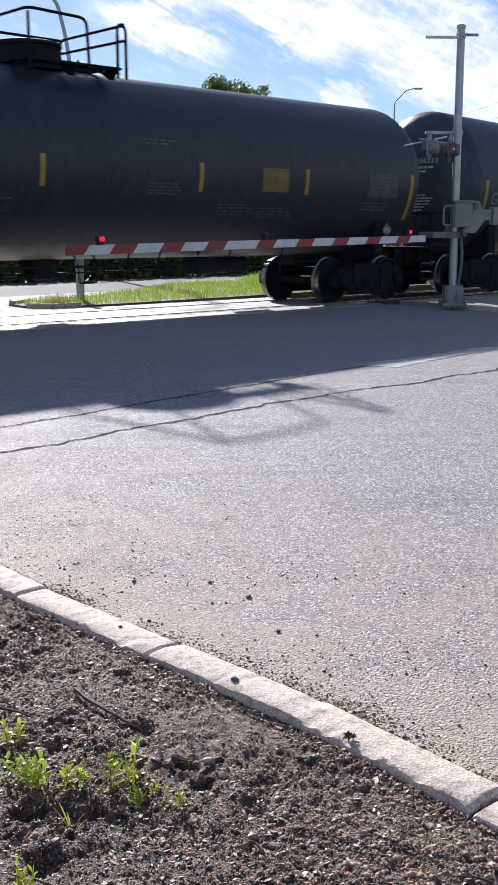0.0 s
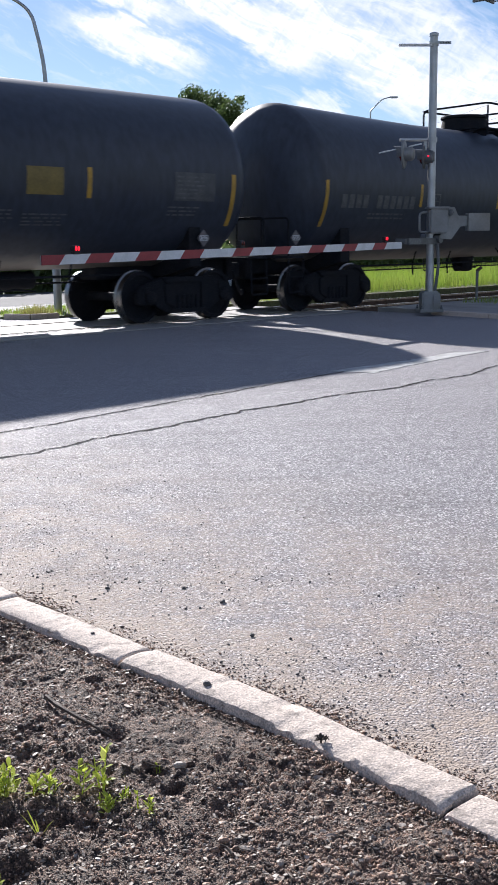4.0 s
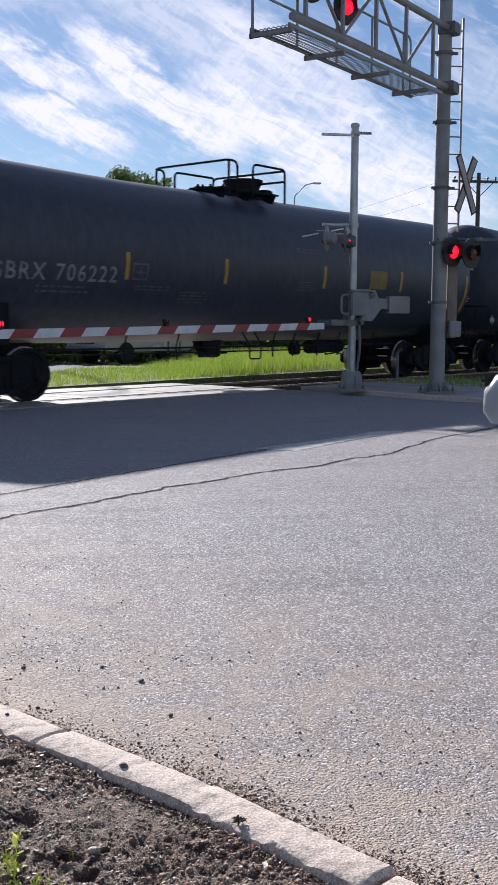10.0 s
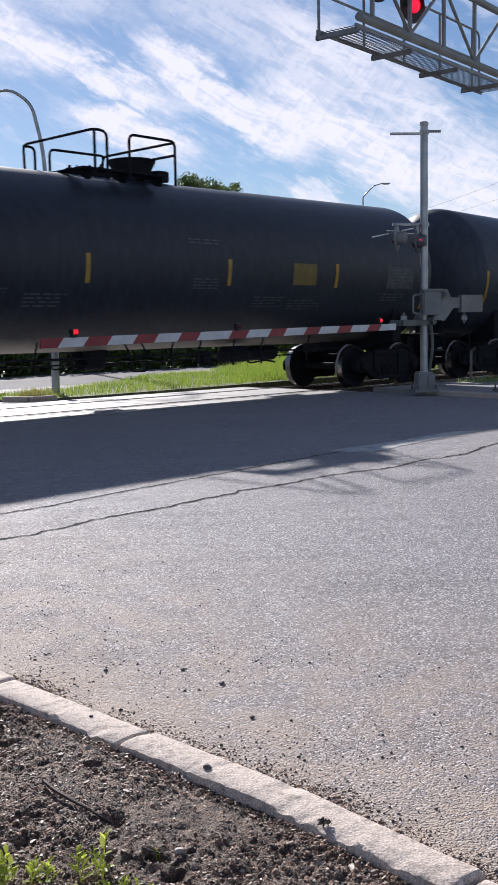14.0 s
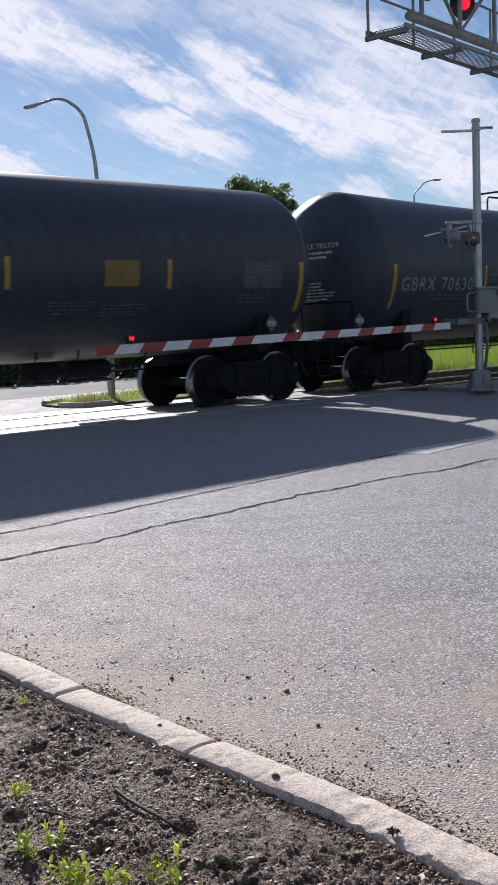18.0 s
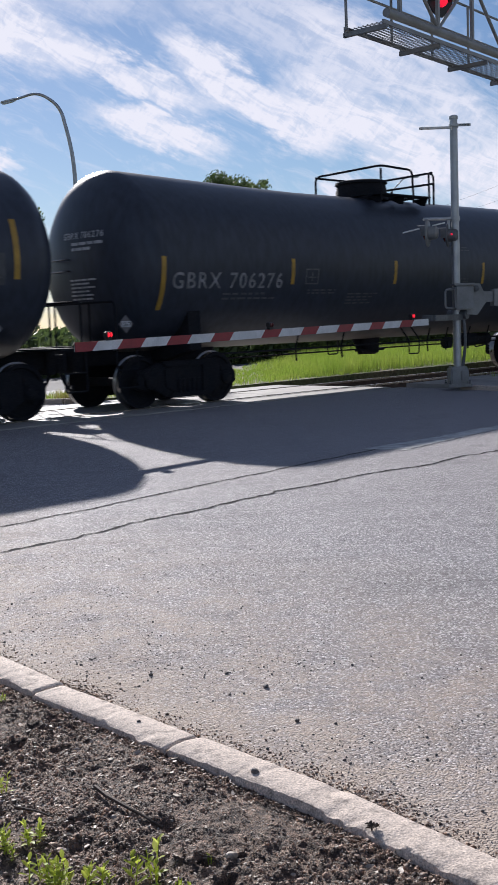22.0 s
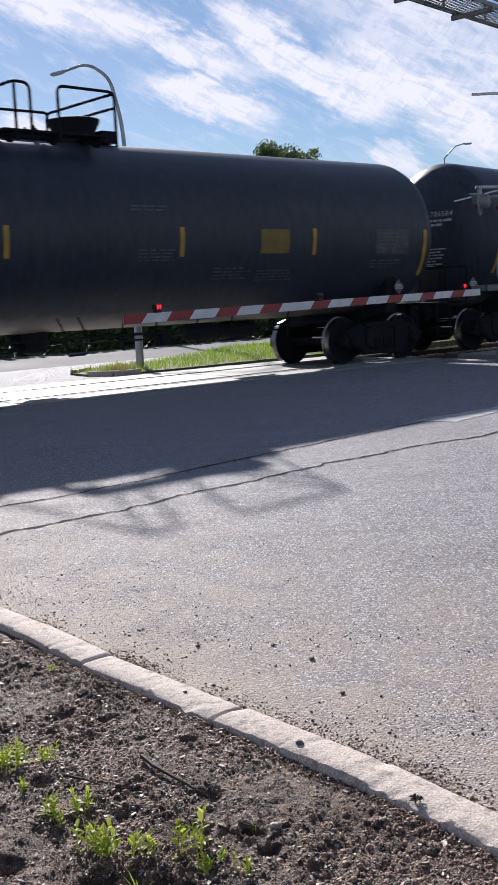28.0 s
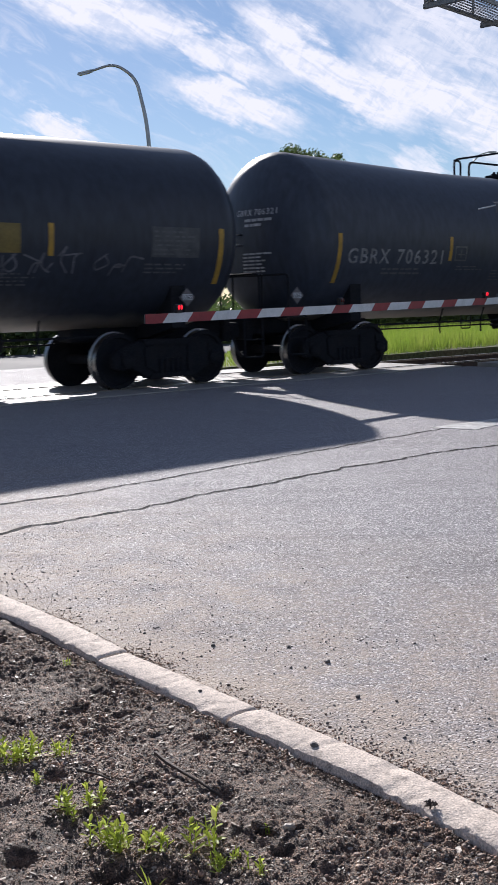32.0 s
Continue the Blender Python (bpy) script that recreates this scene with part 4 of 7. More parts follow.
def letters(text, size):
    """A flat mesh of the text, from the built-in font: vertices and faces."""
    cu = bpy.data.curves.new("text", "FONT")
    cu.body, cu.size, cu.space_character, cu.resolution_u, cu.offset = text, size, 1.22, 3, 0.012
    ob = new("text", cu)
    me = bpy.data.meshes.new_from_object(ob.evaluated_get(bpy.context.evaluated_depsgraph_get()))
    vs, fs = [v.co.copy() for v in me.vertices], [tuple(p.vertices) for p in me.polygons]
    bpy.data.objects.remove(ob)
    bpy.data.curves.remove(cu)
    bpy.data.meshes.remove(me)
    return vs, fs


def stencil(text, x0, x1, s0, s1, head=False):
    vs, fs = letters(text, 1.0)
    w, h = max(v.x for v in vs), max(v.y for v in vs)
    bm = bmesh.new()
    lo = min(v.x for v in vs)
    if head:
        pts = [on_head(x0 + (x1 - x0) * (v.x - lo) / (w - lo), s0 + (s1 - s0) * v.y / h, 0.028) for v in vs]
    else:
        pts = [on_tank(x0 + (x1 - x0) * (v.x - lo) / (w - lo), s0 + (s1 - s0) * v.y / h, 0.006) for v in vs]
    return quads(bm, pts, fs)


def bars(bm, rng, x0, x1, s0, s1, rows, fill=0.8):
    """Lines of writing too small to read."""
    dy = (s1 - s0) / rows
    for i in range(rows):
        x = x0
        y = s1 - dy * (i + 0.75)
        end = x1 - (x1 - x0) * rng.random() * 0.3
        while x < end:
            w = rng.uniform(0.06, 0.22)
            patch(bm, x, min(x + w, end), y, y + dy * 0.42, 0.005, 1)
            x += w + rng.uniform(0.03, 0.07)
    return bm


def tank_shell():
    bm = bmesh.new()
    prof = [(-(TANK_HALF + HEAD * math.sin(radians(a))), TANK_R * max(0.012, math.cos(radians(a)) ** 0.9)) for a in (90, 84, 77, 69, 60, 50, 39, 27, 14, 5)]
    prof += [(-TANK_HALF, TANK_R)]
    prof += [(TANK_HALF, TANK_R)] + [(-x, r) for x, r in prof[9::-1]]
    lathe(bm, prof, 64, Matrix.Translation((0, 0, TANK_Z)))
    # more rings along the shell, so that its crown can rise towards the leading end
    bmesh.ops.bisect_plane(bm, geom=bm.verts[:] + bm.edges[:] + bm.faces[:], plane_co=(-3.2, 0, 0), plane_no=(1, 0, 0))
    for x in (-4.3, -5.4, -6.5):
        bmesh.ops.bisect_plane(bm, geom=bm.verts[:] + bm.edges[:] + bm.faces[:], plane_co=(x, 0, 0), plane_no=(1, 0, 0))
    for v in bm.verts:
        if v.co.z > TANK_Z:
            v.co.z = TANK_Z + (v.co.z - TANK_Z) * (0.982 + 0.082 * min(1, max(0, -v.co.x - 3.2) / 4.5) ** 1.2)
    return bm


def wheelset_mesh():
    bm = bmesh.new()
    T = Matrix.Rotation(math.pi / 2, 4, "Z")
    lathe(bm, [(-1.12, 0.065), (-0.95, 0.07), (-0.86, 0.085), (-0.6, 0.085), (0, 0.078), (0.6, 0.085), (0.86, 0.085), (0.95, 0.07), (1.12, 0.065)], 16, T)
    for s in (-1, 1):
        lathe(bm, [(s * 0.66, WHEEL_R + 0.025), (s * 0.69, WHEEL_R + 0.025), (s * 0.70, WHEEL_R)], 40, T, 1, caps=False)
        lathe(bm, [(s * 0.70, WHEEL_R), (s * 0.82, WHEEL_R - 0.005)], 40, T, 1, caps=False)
        lathe(bm, [(s * 0.82, WHEEL_R - 0.005), (s * 0.825, WHEEL_R - 0.07), (s * 0.79, WHEEL_R - 0.09), (s * 0.765, 0.2), (s * 0.80, 0.13), (s * 0.83, 0.085)], 40, T, 0, caps=False)
        lathe(bm, [(s * 0.66, WHEEL_R + 0.025), (s * 0.665, WHEEL_R - 0.07), (s * 0.70, WHEEL_R - 0.09), (s * 0.70, 0.2), (s * 0.66, 0.13), (s * 0.65, 0.085)], 40, T, 0, caps=False)
        for k in range(8):
            a = k * math.pi / 4
            box(bm, (0.3 * math.cos(a), s * 0.787, 0.3 * math.sin(a)), (0.05, 0.012, 0.05), bevel=0.004)
    return bm


def side_frame_mesh():
    """Cast frame over both axles: boxes, window openings closed by the spring nest, adapters and journal caps."""
    bm = bmesh.new()
    out = [(-1.16, 0.54), (-1.16, 0.36), (-1.0, 0.31), (-0.78, 0.33), (-0.50, 0.17), (0.50, 0.17), (0.78, 0.33), (1.0, 0.31), (1.16, 0.36), (1.16, 0.54), (1.04, 0.66), (0.60, 0.79), (-0.60, 0.79), (-1.04, 0.66)]
    prism(bm, out, -0.07, 0.07, SIDE, bevel=0.018)
    rim = [(-0.62, 0.80), (0.62, 0.80), (0.52, 0.70), (-0.52, 0.70)]
    prism(bm, rim, -0.11, 0.11, SIDE, bevel=0.012)
    prism(bm, [(-0.50, 0.16), (0.50, 0.16), (0.42, 0.24), (-0.42, 0.24)], -0.12, 0.12, SIDE, bevel=0.012)
    for s in (-1, 1):
        lathe(bm, [(-0.1, 0.115), (0.10, 0.115), (0.12, 0.095), (0.135, 0.05)], 16, Matrix.Translation((s * AXLE, -0.02, WHEEL_R)) @ Matrix.Rotation(-math.pi / 2, 4, "Z"))
        for a in (0.6, 1.57, 2.54):
            box(bm, (s * AXLE + 0.075 * math.cos(a), -0.145, WHEEL_R + 0.075 * math.sin(a)), (0.03, 0.02, 0.03), bevel=0.004)
        prism(bm, [(s * 0.32, 0.24), (s * 0.54, 0.36), (s * 0.56, 0.66), (s * 0.32, 0.72)], -0.10, 0.10, SIDE, bevel=0.01)
        prism(bm, [(s * 0.76, 0.56), (s * 1.02, 0.52), (s * 1.02, 0.62), (s * 0.76, 0.70)], -0.095, 0.095, SIDE, bevel=0.01)
    for k in range(5):
        x = -0.22 + 0.11 * k
        lathe(bm, [(0.24, 0.045), (0.28, 0.052), (0.32, 0.045), (0.36, 0.052), (0.40, 0.045), (0.44, 0.052), (0.48, 0.045)], 10, Matrix.Translation((x, -0.06, 0)) @ UP)
    return bm


def railing_set(style, more=0.0):
    """Rails round the top platform, each a bent bar; more: how much taller than usual."""
    z, low = (4.70, 3.86) if style == "dome" else (4.53 + more, 3.86)
    if style == "split":
        xl, xr = -1.18, 0.60
        return [
            bend([(xl + 0.26, -1.1, low), (xl + 0.26, -1.1, z), (xl, -1.1, z + 0.02), (xl, 0.95, z + 0.02), (xl + 0.02, 0.95, low + 0.2)], 0.12),
            bend([(xl, -1.1, z), (xl, -1.1, low)], 0.1),
            bend([(-0.44, -1.1, low), (-0.44, -1.1, z + 0.01), (xr, -1.1, z), (xr, -1.1, low)], 0.12),
            bend([(xr, -1.08, z - 0.02), (xr, 0.95, z - 0.02), (xr, 0.95, low + 0.2)], 0.12),
            bend([(xr, -1.08, z - 0.24), (xr, 0.5, z - 0.24)], 0.1),
            bend([(-0.62, 0.95, low + 0.2), (-0.62, 0.95, z), (xr, 0.95, z), (xr + 0.02, 0.95, z - 0.1)], 0.12),
            bend([(xl + 0.24, 0.95, low + 0.2), (xl + 0.24, 0.95, z), (xl, 0.95, z)], 0.12),
        ]
    xl, xm, xr = (-1.1, 0.05, 1.05) if style == "dome" else (-1.33, -0.26, 0.51)
    return [
        bend([(xl, 0.74, low + 0.2), (xl, 0.74, z), (xl, -1.1, z + 0.03), (xm, -1.1, z), (xm + 0.04, -1.1, low)], 0.14),
        bend([(xr, 0.74, low + 0.2), (xr, 0.74, z - 0.02), (xr, -1.1, z), (xr, -1.1, low)], 0.14),
        bend([(xl, -1.1, z - 0.03), (xl, -1.1, low)], 0.1),
        bend([(xl, 0.74, z - 0.02), (xr, 0.74, z - 0.02)], 0.14),
        bend([(xr - 0.02, -1.08, z), (xr - 0.17, -1.1, z - 0.02), (xr - 0.17, -1.1, low)], 0.08),
        bend([(xr, -1.08, z - 0.24), (xr, 0.72, z - 0.24)], 0.1),
    ]


MASTER = {}
# where the small valves stand on the top: x, y, radius, height
VALVES = {"split": ((-0.25, 0.25, 0.07, 0.2), (-0.35, -0.2, 0.06, 0.16), (-0.85, 0.05, 0.08, 0.12), (-0.65, 0.1, 0.06, 0.14)),
          "closed": ((0.05, 0.2, 0.05, 0.2), (0.28, -0.1, 0.06, 0.15), (0.42, 0.15, 0.05, 0.15)),
          "dome": ((0.75, 0.25, 0.06, 0.12), (0.9, -0.2, 0.06, 0.1))}
SPLIT_RAILS = (0, 3, 4, 5, 7, 9, 10, 15, 18)
# how much taller the platform railings of some cars stand
TALL_RAILS = {-1: 0.17, 3: 0.09, 7: 0.1, 15: 0.17}


def tank_car(text, at, k, tall=False, marks=True):
    rng = random.Random(k + 5)
    kind = "black railway tank car with yellow tape and white numbers" if not tall else \
        "black railway tank car with a tall round top dome"
    car = thing("tank_car", at, kind, "tank car", "tank cars of the train")

    def add(name, build, mat, parent=None, at=None, label="", variant=0):
        """The first car makes the mesh; the later ones share it."""
        key = (name, variant)
        if key not in MASTER:
            bm = build()
            ob = part(name, bm, mat, parent or car, label)
            MASTER[key] = ob.data
        else:
            ob = new(name, MASTER[key])
            ob.parent = parent or car
            if label:
                tagged(ob, label)
        if at is not None:
            ob.matrix_basis = at
        return ob

    tank = add("tank", tank_shell, M_TANK)

    def saddle():
        bm = bmesh.new()
        out = [(-1.3, 0.98)] + [(1.46 * math.sin(radians(a)), TANK_Z - 1.50 * math.cos(radians(a))) for a in range(-62, 63, 8)] + [(1.3, 0.98), (0.5, 0.80), (-0.5, 0.80)]
        prism(bm, [(y, z) for y, z in out], -0.14, 0.14, Matrix(((0, 0, 1, 0), (1, 0, 0, 0), (0, 1, 0, 0), (0, 0, 0, 1))))
        return bm

    def stub_sill():
        bm = bmesh.new()
        box(bm, (0, 0, 0.92), (3.2, 0.46, 0.30), bevel=0.02)
        box(bm, (1.62, 0, 0.90), (0.18, 0.62, 0.46), bevel=0.02)
        box(bm, (0.2, 0, 1.08), (2.4, 0.7, 0.03))
        return bm

    def coupler():
        bm = bmesh.new()
        box(bm, (-0.18, 0, 0.86), (0.5, 0.14, 0.16), bevel=0.02)
        prism(bm, [(0.02, -0.2), (0.16, -0.19), (0.2, -0.02), (0.12, 0.05), (0.16, 0.17), (0.02, 0.2), (-0.1, 0.1), (-0.1, -0.1)], 0.72, 1.0, bevel=0.02)
        return bm

    def end_hose():
        return tube(bmesh.new(), bend([(-0.1, -0.25, 0.85), (0.02, -0.28, 0.5), (0.2, -0.2, 0.36), (0.3, -0.1, 0.45)], 0.15), 0.028, 8)

    def end_step():
        bm = tube(bmesh.new(), bend([(-0.22, 1.34, 1.06), (-0.22, 1.36, 0.42), (0.2, 1.36, 0.42), (0.2, 1.34, 1.06)], 0.05), 0.018, 6)
        return tube(bm, [(-0.22, 1.36, 0.72), (0.2, 1.36, 0.72)], 0.014, 6)

    def end_platform():
        bm = bmesh.new()
        box(bm, (0, 0, 1.10), (0.5, 2.7, 0.04), bevel=0.008)
        return bm

    def end_rail():
        bm = bmesh.new()
        tube(bm, bend([(0.1, -1.32, 1.1), (0.1, -1.32, 1.85), (0.1, 1.32, 1.85), (0.1, 1.32, 1.1)], 0.1), 0.02, 8)
        for y in (-0.6, 0.6):
            tube(bm, [(0.1, y, 1.1), (0.1, y, 1.85)], 0.017, 6)
        return bm

    def grab_iron():
        return tube(bmesh.new(), bend([(-0.2, 0.2, 0), (0.06, 0.2, 0), (0.06, -0.2, 0), (-0.2, -0.2, 0)], 0.05), 0.014, 6)

    def placard():
        return box(bmesh.new(), (0, 0, 0), (0.215, 0.010, 0.215), Matrix.Rotation(math.pi / 4, 4, "Y"), bevel=0.003)

    def placard_panel():
        return box(bmesh.new(), (0, -0.009, 0), (0.2, 0.006, 0.1), bevel=0.002)

    def placard_number():
        vs, fs = letters("1267", 1.0)
        lo, w, h = min(v.x for v in vs), max(v.x for v in vs), max(v.y for v in vs)
        return quads(bmesh.new(), [((v.x - lo) / (w - lo) * 0.165 - 0.0825, -0.0145, v.y / h * 0.072 - 0.036) for v in vs], fs)

    for s, turn in ((-1, 180), (1, 0)):
        R = pose(0, 0, 0, 0, 0, turn)
        add("saddle", saddle, M_STEEL, at=Matrix.Translation((s * TRUCK_X, 0, 0)))
        add("stub_sill", stub_sill, M_STEEL, at=R @ Matrix.Translation((7.05, 0, 0)))
        add("coupler", coupler, M_STEEL, at=R @ Matrix.Translation((8.92, 0, 0)))
        add("end_platform", end_platform, M_STEEL, at=R @ Matrix.Translation((8.42, 0, 0)))
        add("air_hose", end_hose, M_STEEL, at=R @ Matrix.Translation((8.92, 0, 0)), variant=1)
        for side in (0, 180):
            add("end_step", end_step, M_STEEL, at=R @ Matrix.Translation((8.42, 0, 0)) @ pose(0, 0, 0, 0, 0, side))
        add("end_rail", end_rail, M_STEEL, at=R @ Matrix.Translation((8.5, 0, 0)))
        for z in (2.42, 2.62):
            add("grab_iron", grab_iron, M_TREAD, at=R @ Matrix.Translation((8.5, 0.33 * s, z)), label="bare steel grab iron on the tank's end")
        pl = add("placard", placard, M_PLACARD, at=Matrix.Translation((6.95 if s > 0 else -8.4, -1.42 if s > 0 else -1.33, 1.47)), label="dull grey diamond hazard placard with a white panel")
        add("number_panel", placard_panel, M_ENDMARK, pl, label="white panel numbered 1267")
        add("number", placard_number, M_BLACK, pl)

        # truck
        def bolster():
            bm = bmesh.new()
            box(bm, (0, 0, 0.58), (0.42, 2.0, 0.22), bevel=0.03)
            lathe(bm, [(0.68, 0.22), (0.79, 0.2)], 20, UP)
            box(bm, (0.55, 0, 0.42), (0.12, 1.7, 0.14), bevel=0.02)
            box(bm, (-0.55, 0, 0.42), (0.12, 1.7, 0.14), bevel=0.02)
            return bm
        bol = add("truck_bolster", bolster, M_STEEL, at=Matrix.Translation((s * TRUCK_X, 0, 0)))
        for y, tn in ((-1.0, 0), (1.0, 180)):
            add("side_frame", side_frame_mesh, M_STEEL, bol, pose(0, y, 0, 0, 0, tn))
        for w in (-1, 1):
            add("wheelset", wheelset_mesh, [M_STEEL, M_TREAD], bol, Matrix.Translation((w * AXLE, 0, WHEEL_R)))

    def belly():
        bm = bmesh.new()
        lathe(bm, [(0.62, 0.12), (0.66, 0.2), (0.95, 0.22), (1.1, 0.3)], 16, Matrix.Translation((-0.5, 0, 0)) @ UP)
        box(bm, (-0.5, 0, 0.72), (1.0, 0.1, 0.06), bevel=0.02)
        prism(bm, [(-0.95, 1.0), (-0.75, 0.62), (-0.25, 0.62), (-0.05, 1.0)], -0.14, -0.11, SIDE)
        return bm

    def brake_cylinder():
        return lathe(bmesh.new(), [(-0.3, 0.12), (-0.28, 0.16), (0.28, 0.16), (0.3, 0.12), (0.5, 0.03)], 16, Matrix.Translation((2.6, -0.45, 0.82)))

    def air_reservoir():
        return lathe(bmesh.new(), [(-0.45, 0.1), (-0.42, 0.15), (0.42, 0.15), (0.45, 0.1)], 16, Matrix.Translation((3.9, 0.1, 0.8)))

    def control_valve():
        bm = box(bmesh.new(), (1.75, -0.5, 0.78), (0.25, 0.2, 0.26), bevel=0.03)
        return box(bm, (1.62, -0.5, 0.8), (0.1, 0.14, 0.16), bevel=0.02)

    def brake_pipe():
        return tube(bmesh.new(), [(-6.2, -0.62, 0.86), (6.2, -0.62, 0.86)], 0.022, 6)

    def brake_rod():
        return tube(bmesh.new(), [(-6.2, 0.5, 0.72), (6.2, 0.5, 0.72)], 0.018, 6)

    def pipe_hanger():
        bm = tube(bmesh.new(), [(0, -0.62, 0.88), (0.03, -0.62, 0.62)], 0.02, 6)
        return tube(bm, [(0, -0.62, 0.86), (0, -0.75, 1.25)], 0.016, 6)

    def cylinder_hose():
        return tube(bmesh.new(), bend([(2.9, -0.45, 0.8), (3.2, -0.3, 0.62), (3.8, -0.2, 0.66), (4.4, 0.1, 0.6)], 0.1), 0.02, 6)

    def stirrup():
        bm = bmesh.new()
        tube(bm, bend([(-0.19, -0.98, 1.2), (-0.19, -1.2, 0.92), (-0.17, -1.2, 0.62), (0.17, -1.2, 0.62), (0.19, -1.2, 0.92), (0.19, -0.98, 1.2)], 0.04), 0.016, 6)
        return bm

    add("outlet_valve", belly, M_STEEL)
    for piece in ("brake_cylinder", brake_cylinder), ("air_reservoir", air_reservoir), ("control_valve", control_valve), ("brake_pipe", brake_pipe), ("brake_rod", brake_rod), ("air_hose", cylinder_hose):
        add(*piece, M_STEEL)
    for x in (-3.6, -2.2, 0.8, 1.5, 2.4, 3.2, 4.6):
        add("pipe_hanger", pipe_hanger, M_STEEL, at=Matrix.Translation((x, 0, 0)))
    add("stirrup", stirrup, M_STEEL, at=Matrix.Translation((-0.45, 0, 0)))
    add("stirrup", stirrup, M_STEEL, at=pose(-0.4, 0, 0, 0, 0, 180))

    def deck():
        bm = bmesh.new()
        for y in (-1.0, -0.84, 0.84, 1.0):
            box(bm, (-0.44, y, 4.02), (1.8, 0.12, 0.035), bevel=0.004)
        for x in (-1.26, 0.38):
            for k in range(5):
                box(bm, (x, -0.8 + 0.4 * k, 4.04), (0.14, 0.36, 0.03), bevel=0.004)
        for x in (-1.2, -0.45, 0.35):
            for s in (-1, 1):
                prism(bm, [(s * 1.06, 4.0), (s * 0.6, 4.0), (s * 0.86, 3.86), (s * 0.98, 3.84)], x - 0.012, x + 0.012, Matrix(((0, 0, 1, 0), (1, 0, 0, 0), (0, 1, 0, 0), (0, 0, 0, 1))))
        return bm
    add("platform", deck, M_STEEL, at=Matrix.Translation((0.55, 0, 0)) @ Matrix.Scale(1.3, 4, (1, 0, 0)) if tall else None)

    style = "dome" if tall else "split" if k in SPLIT_RAILS else "closed"
    more = TALL_RAILS.get(k, 0.03)
    for i, line in enumerate(railing_set(style, more)):
        def rail_bar():
            return tube(bmesh.new(), line, 0.024, 8)
        add("handrail", rail_bar, M_STEEL, variant=(style, more, i))

    def bonnet():
        bm = bmesh.new()
        if style == "split":
            lathe(bm, [(3.98, 0.42), (4.12, 0.38), (4.16, 0.35), (4.22, 0.35), (4.37, 0.43), (4.42, 0.44), (4.43, 0.41), (4.435, 0.05)], 28, Matrix.Translation((0.52, 0, 0)) @ UP)
            box(bm, (0.98, -0.1, 4.14), (0.3, 0.5, 0.2), bevel=0.02)
            box(bm, (-0.5, 0.0, 4.1), (0.9, 0.5, 0.1), bevel=0.02)
        else:
            lathe(bm, [(3.98, 0.60), (4.05, 0.58), (4.33, 0.54), (4.35, 0.58), (4.40, 0.57), (4.42, 0.5), (4.44, 0.05)], 32, Matrix.Translation((-0.66, 0, 0)) @ UP)
            box(bm, (0.2, 0.0, 4.08), (0.6, 0.5, 0.1), bevel=0.02)
        return bm

    def tall_dome():
        bm = bmesh.new()
        lathe(bm, [(3.98, 0.60), (4.06, 0.58), (4.08, 0.52), (4.60, 0.52), (4.62, 0.57), (4.68, 0.57), (4.70, 0.50), (4.73, 0.1)], 32, Matrix.Translation((-0.1, 0, 0)) @ UP)
        for k in range(6):
            a = k * math.pi / 3 + 0.4
            box(bm, (-0.1 + 0.58 * math.cos(a), 0.58 * math.sin(a), 4.60), (0.08, 0.08, 0.12), bevel=0.01)
        return bm

    def valve_plate():
        return box(bmesh.new(), (-0.75, 0, 4.05), (0.8, 0.6, 0.06), bevel=0.02)
    if tall:
        add("dome", tall_dome, M_TANK, label="tall round black dome")
    else:
        add("manway_bonnet", bonnet, M_STEEL, variant=style)
    add("valve_plate", valve_plate, M_STEEL)
    for i, (x, y, r, h) in enumerate(VALVES[style]):
        def valve():
            return lathe(bmesh.new(), [(4.02, r * 1.3), (4.07, r * 1.3), (4.08, r), (4.05 + h, r * 0.9), (4.06 + h, r * 0.4), (4.1 + h, r * 0.3)], 12, Matrix.Translation((x, y, 0)) @ UP)
        add("valve", valve, M_STEEL, variant=(style, i))

    # tape and paint
    def end_tape():
        return patch(bmesh.new(), -0.05, 0.05, *((-0.88, 0.06) if not tall else (-0.33, 0.58)), n=10)

    def tape():
        return patch(bmesh.new(), -0.045, 0.045, *((-0.42, 0.06) if not tall else (-0.10, 0.34)))
    spots = {6: (-7.6, -4.05, -1.6, 1.75, 4.85, 7.75), 11: (-7.4, -3.95, -0.75, 2.3, 4.68, 7.35)}.get(k, (-7.5, -4.34, -1.73, 1.48, 4.53, 7.65) if k in SPLIT_RAILS else (-7.7, -4.55, -1.46, 1.74, 4.4, 7.6))
    for x in (spots[0], spots[-1]):
        add("reflective_tape", end_tape, M_YELLOW, tank, Matrix.Translation((x, 0, 0)), variant=1 + 2 * tall)
    for x in spots[1:-1]:
        add("reflective_tape", tape, M_YELLOW, tank, Matrix.Translation((x, 0, 0)), variant=2 * tall)
    if marks:
        def panel():
            return patch(bmesh.new(), 3.22, 3.9, -0.38, 0.04) if not tall else patch(bmesh.new(), 3.4, 4.1, -0.57, -0.11)
        add("yellow_panel", panel, M_PANEL, tank, label="dull yellow service panel", variant=tall)
        if tall:
            part("orange_panel", patch(bmesh.new(), -1.55, -0.65, -1.08, -0.7), M_ORANGE, tank, "worn dark orange panel")

    def notice():
        return patch(bmesh.new(), 6.2, 7.15, -0.42, 0.06)
    add("notice_panel", notice, M_NOTICE, tank, label="faded grey notice panel")
